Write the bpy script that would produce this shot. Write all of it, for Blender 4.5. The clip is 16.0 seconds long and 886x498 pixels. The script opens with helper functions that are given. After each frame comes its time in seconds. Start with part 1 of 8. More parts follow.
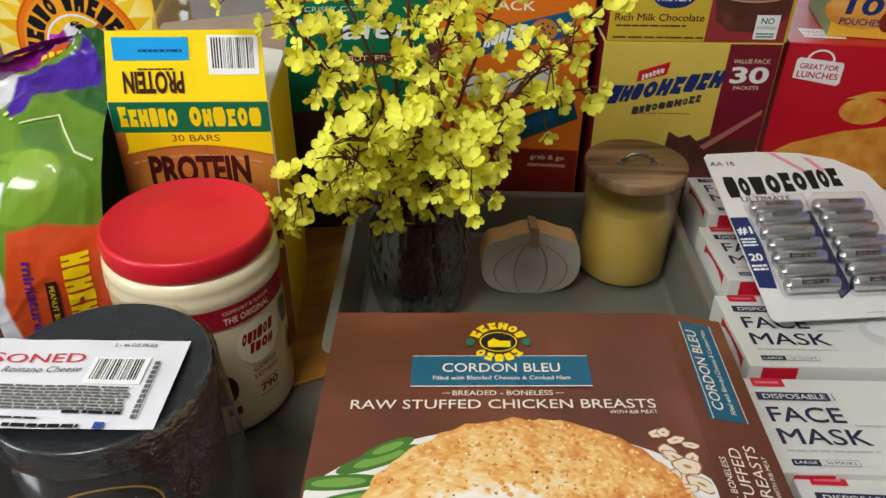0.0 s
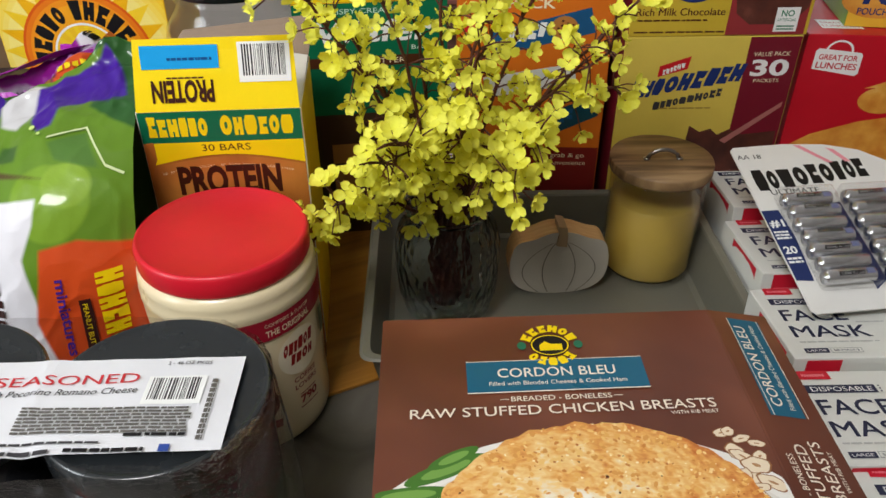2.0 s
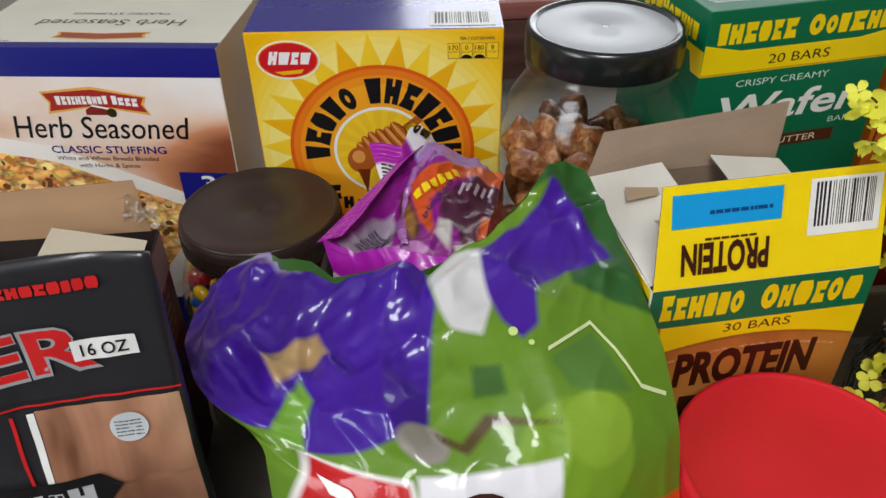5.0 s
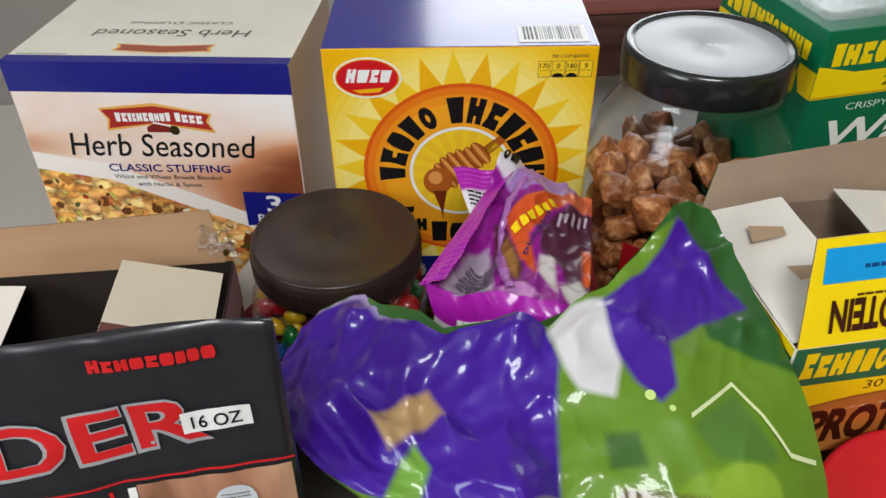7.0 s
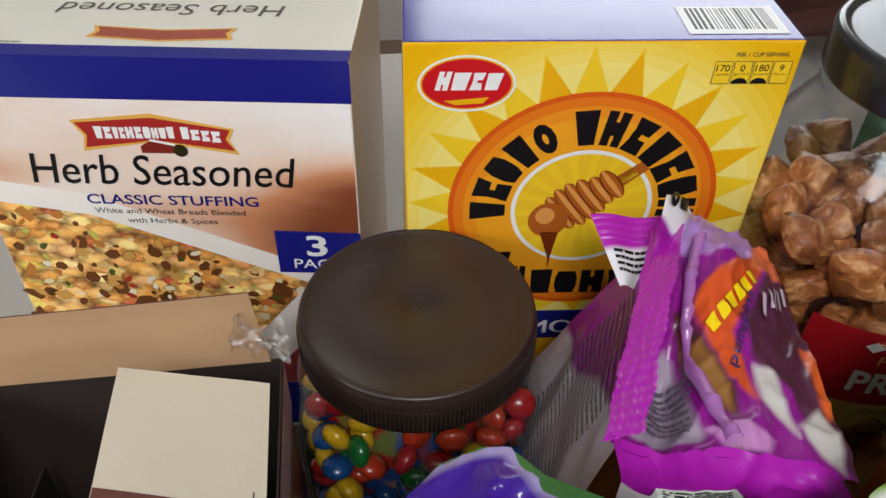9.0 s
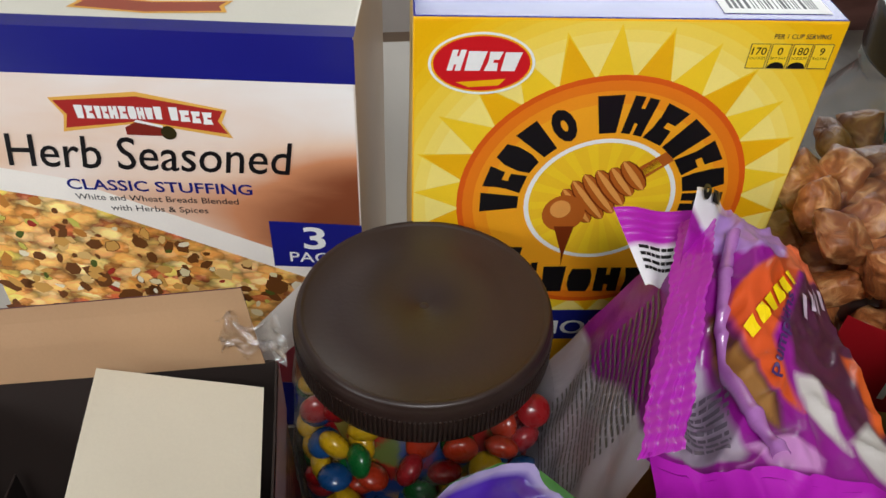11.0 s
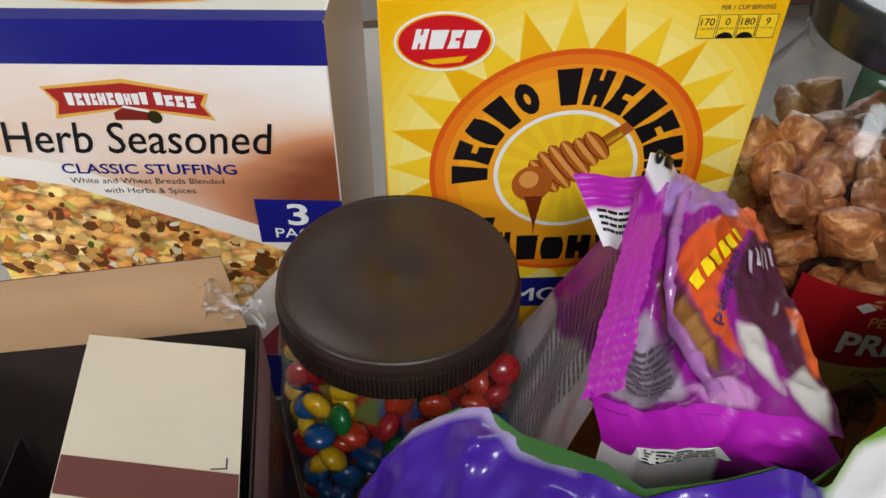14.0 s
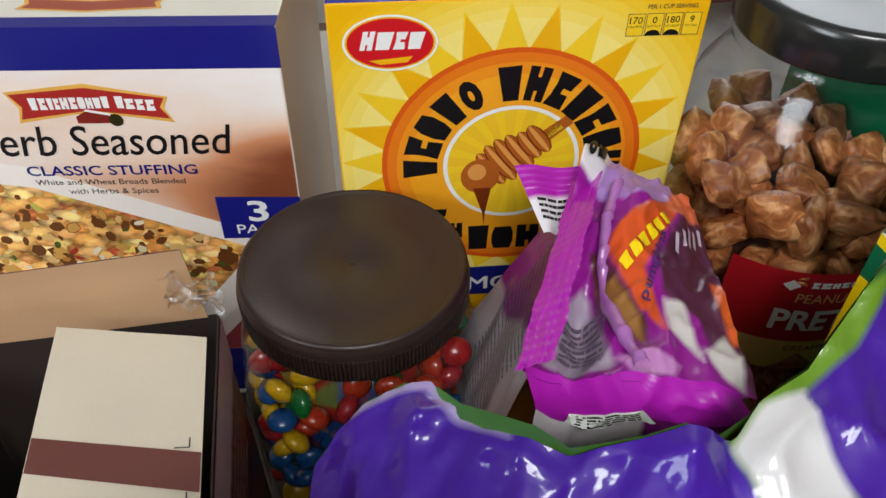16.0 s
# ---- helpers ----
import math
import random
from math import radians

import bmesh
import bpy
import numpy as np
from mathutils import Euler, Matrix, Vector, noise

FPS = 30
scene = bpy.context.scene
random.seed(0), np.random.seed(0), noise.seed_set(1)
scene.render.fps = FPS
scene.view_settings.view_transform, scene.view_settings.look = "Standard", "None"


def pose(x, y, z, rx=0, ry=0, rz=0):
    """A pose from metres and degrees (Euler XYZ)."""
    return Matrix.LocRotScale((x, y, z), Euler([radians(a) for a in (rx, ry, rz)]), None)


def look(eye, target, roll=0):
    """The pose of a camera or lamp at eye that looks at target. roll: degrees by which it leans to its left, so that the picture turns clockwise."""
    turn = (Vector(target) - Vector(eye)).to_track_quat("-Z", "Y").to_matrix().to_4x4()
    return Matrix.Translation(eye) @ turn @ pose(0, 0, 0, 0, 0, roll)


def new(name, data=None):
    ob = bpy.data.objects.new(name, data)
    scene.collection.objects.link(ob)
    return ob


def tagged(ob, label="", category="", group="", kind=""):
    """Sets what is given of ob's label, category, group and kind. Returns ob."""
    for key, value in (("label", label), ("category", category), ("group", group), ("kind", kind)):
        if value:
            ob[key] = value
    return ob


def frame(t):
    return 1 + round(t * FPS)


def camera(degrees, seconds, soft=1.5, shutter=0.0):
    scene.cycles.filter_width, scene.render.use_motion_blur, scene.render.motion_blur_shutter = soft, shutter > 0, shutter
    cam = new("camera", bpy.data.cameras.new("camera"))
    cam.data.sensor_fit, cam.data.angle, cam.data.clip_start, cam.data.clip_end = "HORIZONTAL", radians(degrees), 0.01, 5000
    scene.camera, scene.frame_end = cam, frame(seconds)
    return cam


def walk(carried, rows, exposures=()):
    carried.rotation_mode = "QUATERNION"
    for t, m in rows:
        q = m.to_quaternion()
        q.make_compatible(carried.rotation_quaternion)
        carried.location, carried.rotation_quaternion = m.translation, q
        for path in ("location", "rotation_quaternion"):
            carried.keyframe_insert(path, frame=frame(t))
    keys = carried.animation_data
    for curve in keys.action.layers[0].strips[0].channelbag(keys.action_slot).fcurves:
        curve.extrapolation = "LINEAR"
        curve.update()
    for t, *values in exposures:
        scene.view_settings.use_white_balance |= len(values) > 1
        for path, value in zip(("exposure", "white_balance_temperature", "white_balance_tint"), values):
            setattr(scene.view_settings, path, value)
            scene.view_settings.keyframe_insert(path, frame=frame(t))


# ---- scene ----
EXPOSURES = [(0.0, 0.0), (2.0, -0.03), (3.5, -0.34), (5.2, -0.36), (7.5, -0.18), (8.5, -0.19), (9.5, -0.18), (16.0, -0.10)]
cam = camera(59.0, 16.0)
PATH = [
    (0, (0.0, 0.029, 0.534), (-0.017, 1.682, -0.592), 0.8),
    (0.5, (0.001, 0.039, 0.534), (-0.011, 1.692, -0.593), 0.7),
    (1, (0.001, 0.029, 0.534), (0.002, 1.681, -0.593), 0.3),
    (1.5, (-0.001, 0.024, 0.531), (0.019, 1.675, -0.598), -0.1),
    (2, (-0.051, 0.039, 0.533), (-0.015, 1.689, -0.597), -0.0),
    (2.5, (-0.114, 0.069, 0.525), (-0.075, 1.715, -0.61), 0.3),
    (3, (-0.148, 0.147, 0.527), (-0.127, 1.795, -0.605), 1.1),
    (3.5, (-0.207, 0.208, 0.528), (-0.253, 1.843, -0.622), 0.9),
    (4, (-0.314, 0.225, 0.535), (-0.302, 1.849, -0.632), -2.0),
    (4.5, (-0.415, 0.259, 0.541), (-0.292, 1.865, -0.645), -2.7),
    (5, (-0.433, 0.327, 0.536), (-0.281, 1.918, -0.666), -0.9),
    (5.2, (-0.44, 0.342, 0.539), (-0.327, 1.935, -0.666), -0.3),
    (7.3, (-0.495, 0.394, 0.545), (-0.339, 1.944, -0.708), -0.9),
    (7.5, (-0.499, 0.407, 0.546), (-0.332, 1.946, -0.72), -1.0),
    (8, (-0.515, 0.464, 0.524), (-0.311, 1.982, -0.761), -0.5),
    (8.5, (-0.54, 0.526, 0.508), (-0.324, 2.019, -0.806), 0.3),
    (9, (-0.554, 0.564, 0.492), (-0.34, 2.033, -0.849), 1.1),
    (9.5, (-0.556, 0.583, 0.475), (-0.325, 2.042, -0.873), 2.0),
    (9.7, (-0.559, 0.586, 0.47), (-0.325, 2.052, -0.87), 2.0),
    (12, (-0.56, 0.587, 0.472), (-0.321, 2.038, -0.883), 2.8),
    (12.5, (-0.559, 0.585, 0.474), (-0.323, 2.035, -0.884), 2.5),
    (13, (-0.557, 0.584, 0.473), (-0.33, 2.036, -0.883), 2.0),
    (13.5, (-0.552, 0.579, 0.48), (-0.335, 2.024, -0.886), 1.2),
    (14, (-0.544, 0.562, 0.479), (-0.335, 2.003, -0.892), 0.3),
    (14.5, (-0.533, 0.555, 0.481), (-0.322, 1.99, -0.896), -0.2),
    (15, (-0.535, 0.553, 0.483), (-0.309, 1.98, -0.9), -0.3),
    (15.5, (-0.535, 0.545, 0.488), (-0.289, 1.972, -0.891), 0.0),
    (16, (-0.534, 0.54, 0.491), (-0.266, 1.97, -0.881), 0.5),
]
walk(cam, [(t, look(eye, target, roll)) for t, eye, target, roll in PATH], EXPOSURES)

# ---- world and light ----
world = bpy.data.worlds.new("room_world")
scene.world = world
world.use_nodes = True
world.node_tree.nodes["Background"].inputs[0].default_value = (0.75, 0.85, 1.0, 1)
world.node_tree.nodes["Background"].inputs[1].default_value = 0.06


def area_lamp(name, eye, target, w, h, watts, colour):
    data = bpy.data.lights.new(name, "AREA")
    data.shape, data.size, data.size_y, data.energy, data.color = "RECTANGLE", w, h, watts, colour
    ob = new(name, data)
    ob.matrix_world = look(eye, target)
    return ob


area_lamp("ceiling_lamp", (-0.55, -0.30, 1.62), (-0.40, 0.55, 0.1), 0.6, 0.5, 26, (0.98, 0.98, 1.0))
area_lamp("window_light", (0.45, 2.93, 0.95), (0.2, 0.0, 0.6), 1.5, 0.95, 24, (0.9, 0.95, 1.0))
area_lamp("side_window_light", (-2.32, -0.3, 1.0), (-0.5, 0.8, 0.2), 1.2, 1.0, 42, (0.88, 0.95, 1.0))


# ---- materials ----
def nodes_of(m):
    m.use_nodes = True
    return m.node_tree.nodes, m.node_tree.links, m.node_tree.nodes["Principled BSDF"]


MATS = {}


def surface(name, col, rough=0.5, var=0.08, scale=60.0, bump=0.0, bscale=300.0, metal=0.0, coat=0.0, fine=900.0, spec=0.5):
    """A plain surface with mottling at two scales, uneven gloss and fine relief."""
    if name in MATS:
        return MATS[name]
    m = bpy.data.materials.new(name)
    n, l, b = nodes_of(m)
    geo = n.new("ShaderNodeTexCoord")
    a, f = n.new("ShaderNodeTexNoise"), n.new("ShaderNodeTexNoise")
    a.inputs["Scale"].default_value, a.inputs["Detail"].default_value = scale, 4
    f.inputs["Scale"].default_value, f.inputs["Detail"].default_value = fine, 2
    l.new(geo.outputs["Object"], a.inputs["Vector"])
    l.new(geo.outputs["Object"], f.inputs["Vector"])
    mid = n.new("ShaderNodeMath")
    mid.operation = "MULTIPLY_ADD"
    l.new(f.outputs["Fac"], mid.inputs[0])
    mid.inputs[1].default_value = 0.4
    l.new(a.outputs["Fac"], mid.inputs[2])
    ramp = n.new("ShaderNodeMapRange")
    ramp.inputs["From Min"].default_value, ramp.inputs["From Max"].default_value = 0.4, 1.0
    ramp.inputs["To Min"].default_value, ramp.inputs["To Max"].default_value = 1.0 - var, 1.0 + var
    l.new(mid.outputs[0], ramp.inputs["Value"])
    mul = n.new("ShaderNodeVectorMath")
    mul.operation = "SCALE"
    mul.inputs[0].default_value = col[:3]
    l.new(ramp.outputs[0], mul.inputs["Scale"])
    l.new(mul.outputs[0], b.inputs["Base Color"])
    rr = n.new("ShaderNodeMapRange")
    rr.inputs["To Min"].default_value, rr.inputs["To Max"].default_value = max(0.02, rough - 0.08), min(1, rough + 0.08)
    l.new(a.outputs["Fac"], rr.inputs["Value"])
    l.new(rr.outputs[0], b.inputs["Roughness"])
    b.inputs["Metallic"].default_value = metal
    b.inputs["Coat Weight"].default_value = coat
    b.inputs["Coat Roughness"].default_value = 0.12
    b.inputs["Specular IOR Level"].default_value = spec
    if bump:
        g, bp = n.new("ShaderNodeTexNoise"), n.new("ShaderNodeBump")
        g.inputs["Scale"].default_value, g.inputs["Detail"].default_value = bscale, 3
        l.new(geo.outputs["Object"], g.inputs["Vector"])
        bp.inputs["Strength"].default_value, bp.inputs["Distance"].default_value = bump, 0.002
        l.new(g.outputs["Fac"], bp.inputs["Height"])
        l.new(bp.outputs[0], b.inputs["Normal"])
    MATS[name] = m
    return m


def srgb(r, g, b):
    return tuple(((c / 255) / 12.92 if c < 10 else (((c / 255) + 0.055) / 1.055) ** 2.4) for c in (r, g, b))


def card(name, r, g, b, rough=0.38, var=0.05, bump=0.03):
    """Printed carton stock in an ink colour."""
    return surface(name, srgb(r, g, b), rough, var, 25.0, bump, 260.0, spec=0.32)


def clear(name, col=(1, 1, 1), rough=0.02, ior=1.45):
    if name in MATS:
        return MATS[name]
    m = bpy.data.materials.new(name)
    n, l, b = nodes_of(m)
    b.inputs["Base Color"].default_value = (*col, 1)
    b.inputs["Roughness"].default_value = rough
    b.inputs["IOR"].default_value = ior
    b.inputs["Transmission Weight"].default_value = 1.0
    MATS[name] = m
    return m


def film(name, tint=(1, 1, 1), cover=0.2, rough=0.12, ripple=0.25):
    """Thin clear wrap: mostly see-through, glossy."""
    if name in MATS:
        return MATS[name]
    m = bpy.data.materials.new(name)
    n, l, b = nodes_of(m)
    out = n["Material Output"]
    t, mix, g = n.new("ShaderNodeBsdfTransparent"), n.new("ShaderNodeMixShader"), n.new("ShaderNodeBsdfGlossy")
    g.inputs["Roughness"].default_value = rough
    g.inputs["Color"].default_value = (0.9, 0.9, 0.9, 1)
    t.inputs["Color"].default_value = (*tint, 1)
    fr = n.new("ShaderNodeLayerWeight")
    fr.inputs["Blend"].default_value = 0.5
    pw, ad = n.new("ShaderNodeMath"), n.new("ShaderNodeMath")
    pw.operation, pw.inputs[1].default_value = "POWER", 4.0
    l.new(fr.outputs["Facing"], pw.inputs[0])
    ad.operation, ad.inputs[1].default_value, ad.inputs[2].default_value = "MULTIPLY_ADD", 0.6, cover
    l.new(pw.outputs[0], ad.inputs[0])
    l.new(ad.outputs[0], mix.inputs[0])
    l.new(t.outputs[0], mix.inputs[1])
    l.new(g.outputs[0], mix.inputs[2])
    no, bp = n.new("ShaderNodeTexNoise"), n.new("ShaderNodeBump")
    no.inputs["Scale"].default_value = 45
    bp.inputs["Strength"].default_value, bp.inputs["Distance"].default_value = ripple, 0.006
    l.new(no.outputs["Fac"], bp.inputs["Height"])
    l.new(bp.outputs[0], g.inputs["Normal"])
    l.new(mix.outputs[0], out.inputs["Surface"])
    MATS[name] = m
    return m


def ramp_mix(name, stops, scale, rough=0.5, detail=5.0, distort=0.0, bump=0.0, voronoi=False, stretch=(1, 1, 1)):
    """Colour from a noise or cell pattern through several colour stops."""
    if name in MATS:
        return MATS[name]
    m = bpy.data.materials.new(name)
    n, l, b = nodes_of(m)
    tc, mp = n.new("ShaderNodeTexCoord"), n.new("ShaderNodeMapping")
    mp.inputs["Scale"].default_value = stretch
    l.new(tc.outputs["Object"], mp.inputs["Vector"])
    if voronoi:
        a = n.new("ShaderNodeTexVoronoi")
        a.inputs["Scale"].default_value = scale
        wob = n.new("ShaderNodeTexNoise")
        wob.inputs["Scale"].default_value = scale * 2.5
        add = n.new("ShaderNodeMix")
        add.data_type = "VECTOR"
        add.inputs["Factor"].default_value = 0.012
        l.new(mp.outputs[0], add.inputs["A"])
        l.new(wob.outputs["Color"], add.inputs["B"])
        l.new(add.outputs["Result"], a.inputs["Vector"])
        sep = n.new("ShaderNodeSeparateColor")
        l.new(a.outputs["Color"], sep.inputs[0])
        src, hgt = sep.outputs[0], a.outputs["Distance"]
    else:
        a = n.new("ShaderNodeTexNoise")
        a.inputs["Scale"].default_value, a.inputs["Detail"].default_value = scale, detail
        a.inputs["Distortion"].default_value = distort
        l.new(mp.outputs[0], a.inputs["Vector"])
        src, hgt = a.outputs["Fac"], a.outputs["Fac"]
    r = n.new("ShaderNodeValToRGB")
    while len(r.color_ramp.elements) < len(stops):
        r.color_ramp.elements.new(0.5)
    for e, (p, c) in zip(r.color_ramp.elements, stops):
        e.position, e.color = p, (*c, 1)
    l.new(src, r.inputs[0])
    l.new(r.outputs[0], b.inputs["Base Color"])
    b.inputs["Roughness"].default_value = rough
    if bump:
        bp = n.new("ShaderNodeBump")
        bp.inputs["Strength"].default_value, bp.inputs["Distance"].default_value = bump, 0.003
        l.new(hgt, bp.inputs["Height"])
        l.new(bp.outputs[0], b.inputs["Normal"])
    MATS[name] = m
    return m


def printed(name, base, regions, rough=0.22, bump=0.35, coat=0.6, wscale=22.0, crinkle=55.0):
    """Glossy printed film: flat ink regions bounded by the outline fields stored on the sheet."""
    m = bpy.data.materials.new(name)
    n, l, b = nodes_of(m)
    last = None
    for field, col in regions:
        at, gt, mx = n.new("ShaderNodeAttribute"), n.new("ShaderNodeMapRange"), n.new("ShaderNodeMix")
        at.attribute_name = field
        gt.inputs["From Min"].default_value, gt.inputs["From Max"].default_value = -0.0015, 0.0015
        l.new(at.outputs["Fac"], gt.inputs["Value"])
        mx.data_type = "RGBA"
        l.new(gt.outputs[0], mx.inputs["Factor"])
        if last is None:
            mx.inputs["A"].default_value = (*base, 1)
        else:
            l.new(last, mx.inputs["A"])
        mx.inputs["B"].default_value = (*col, 1)
        last = mx.outputs["Result"]
    l.new(last, b.inputs["Base Color"])
    tc, no, bp = n.new("ShaderNodeTexCoord"), n.new("ShaderNodeTexNoise"), n.new("ShaderNodeBump")
    no.inputs["Scale"].default_value, no.inputs["Detail"].default_value = wscale, 5
    no.inputs["Distortion"].default_value = 0.6
    l.new(tc.outputs["Object"], no.inputs["Vector"])
    bp.inputs["Strength"].default_value, bp.inputs["Distance"].default_value = bump, 0.012
    l.new(no.outputs["Fac"], bp.inputs["Height"])
    vo, b2 = n.new("ShaderNodeTexVoronoi"), n.new("ShaderNodeBump")
    vo.inputs["Scale"].default_value = crinkle
    l.new(tc.outputs["Object"], vo.inputs["Vector"])
    b2.inputs["Strength"].default_value, b2.inputs["Distance"].default_value = 0.14, 0.006
    l.new(vo.outputs["Distance"], b2.inputs["Height"])
    l.new(bp.outputs[0], b2.inputs["Normal"])
    l.new(b2.outputs[0], b.inputs["Normal"])
    l.new(b2.outputs[0], b.inputs["Coat Normal"])
    b.inputs["Roughness"].default_value = rough
    b.inputs["Specular IOR Level"].default_value = 0.22
    b.inputs["Coat Weight"].default_value, b.inputs["Coat Roughness"].default_value = coat, 0.05
    return m


# ---- building helpers ----
def thing(name, label, category, m, group="", kind=""):
    ob = new(name)
    ob.empty_display_size = 0.02
    ob.matrix_world = m
    return tagged(ob, label, category, group, kind)


def mesh_from(name, verts, faces, mats=(), index=None, smooth=False):
    me = bpy.data.meshes.new(name)
    me.from_pydata([tuple(v) for v in verts], [], faces)
    for mt in mats:
        me.materials.append(mt)
    if index:
        me.polygons.foreach_set("material_index", index)
    if smooth:
        me.polygons.foreach_set("use_smooth", [True] * len(me.polygons))
    me.update()
    return me


def child(name, me, parent, label="", m=None):
    ob = new(name, me)
    ob.parent = parent
    if m is not None:
        ob.matrix_local = m
    if label:
        ob["label"] = label
    return ob


def part(name, bm, material, parent, label="", smooth=False):
    me = bpy.data.meshes.new(name)
    bm.to_mesh(me)
    bm.free()
    for mt in material if isinstance(material, (list, tuple)) else [material]:
        me.materials.append(mt)
    if smooth:
        me.polygons.foreach_set("use_smooth", [True] * len(me.polygons))
    return child(name, me, parent, label)


def block(w, d, h, bevel=0.0012, x=0.0, y=0.0, z=0.0, seg=2):
    """A bevelled block, its base centre at (x, y, z)."""
    bm = bmesh.new()
    bmesh.ops.create_cube(bm, size=1, matrix=Matrix.Translation((x, y, z + h / 2)) @ Matrix.Diagonal((w, d, h, 1)))
    if bevel:
        bmesh.ops.bevel(bm, geom=bm.edges[:], offset=bevel, segments=seg, affect="EDGES", profile=0.6)
    return bm


def carton_body(w, d, h, sag=0.0015, bevel=0.0012, n=6):
    """A carton with soft, slightly bulged panels."""
    bm = block(w, d, h, bevel)
    bmesh.ops.subdivide_edges(bm, edges=[e for e in bm.edges if e.calc_length() > 0.04], cuts=n, use_grid_fill=True)
    for v in bm.verts:
        a, b, c = 2 * v.co.x / w, 2 * v.co.y / d, 2 * v.co.z / h - 1
        k = noise.noise(v.co * 14)
        if b > 0.97:
            v.co.y += math.copysign(sag, b) * (1 - a * a) * (1 - c * c) * (1 + k)
        if abs(a) > 0.97:
            v.co.x += math.copysign(sag, a) * (1 - b * b) * (1 - c * c) * (1 + k)
    return bm


def lathe(profile, n=48, cap=True):
    """A turned body from (radius, height) pairs."""
    verts, faces = [], []
    for r, z in profile:
        for i in range(n):
            a = 2 * math.pi * i / n
            verts.append((r * math.cos(a), r * math.sin(a), z))
    for j in range(len(profile) - 1):
        for i in range(n):
            k = (i + 1) % n
            faces.append((j * n + i, j * n + k, (j + 1) * n + k, (j + 1) * n + i))
    if cap:
        faces.append(tuple(range(n))[::-1])
        faces.append(tuple((len(profile) - 1) * n + i for i in range(n)))
    return verts, faces


def turned(name, profile, material, parent, label="", n=64, cap=True):
    v, f = lathe(profile, n, cap)
    me = mesh_from(name, v, f, [material], smooth=True)
    for p in me.polygons:
        if len(p.vertices) > 4:
            p.use_smooth = False
    ob = child(name, me, parent, label)
    return ob


def plane_map(origin, u, v):
    o, u, v = Vector(origin), Vector(u).normalized(), Vector(v).normalized()
    n = u.cross(v)
    return lambda a, b, lift: o + u * a + v * b + n * lift


def front_of(w, d, h, sag=0.0):
    """Panel coordinates from the lower left corner of a carton's front."""
    return lambda a, b, lift: Vector((a - w / 2, -d / 2 - lift , b))


def top_of(w, d, h):
    return plane_map((-w / 2, -d / 2, h), (1, 0, 0), (0, 1, 0))


def right_of(w, d, h):
    return plane_map((w / 2, -d / 2, 0), (0, 1, 0), (0, 0, 1))


def left_of(w, d, h):
    return plane_map((-w / 2, d / 2, 0), (0, -1, 0), (0, 0, 1))


TEXT_CACHE = {}


def glyphs(txt, bold=0.0, res=3):
    """Outline mesh of a line of writing, one unit high, its left foot at the origin."""
    key = (txt, bold, res)
    if key not in TEXT_CACHE:
        c = bpy.data.curves.new("writing", "FONT")
        c.body, c.resolution_u, c.offset = txt, res, 0.0 if "M" in txt else bold
        o = bpy.data.objects.new("writing", c)
        me = bpy.data.meshes.new_from_object(o)
        co = [tuple(v.co[:2]) for v in me.vertices]
        fs = [tuple(p.vertices) for p in me.polygons]
        x0, x1 = min(p[0] for p in co), max(p[0] for p in co)
        y1 = max(p[1] for p in co)
        bpy.data.objects.remove(o)
        bpy.data.meshes.remove(me)
        bpy.data.curves.remove(c)
        TEXT_CACHE[key] = ([(x - x0, y) for x, y in co], fs, x1 - x0, 0.73)
    return TEXT_CACHE[key]


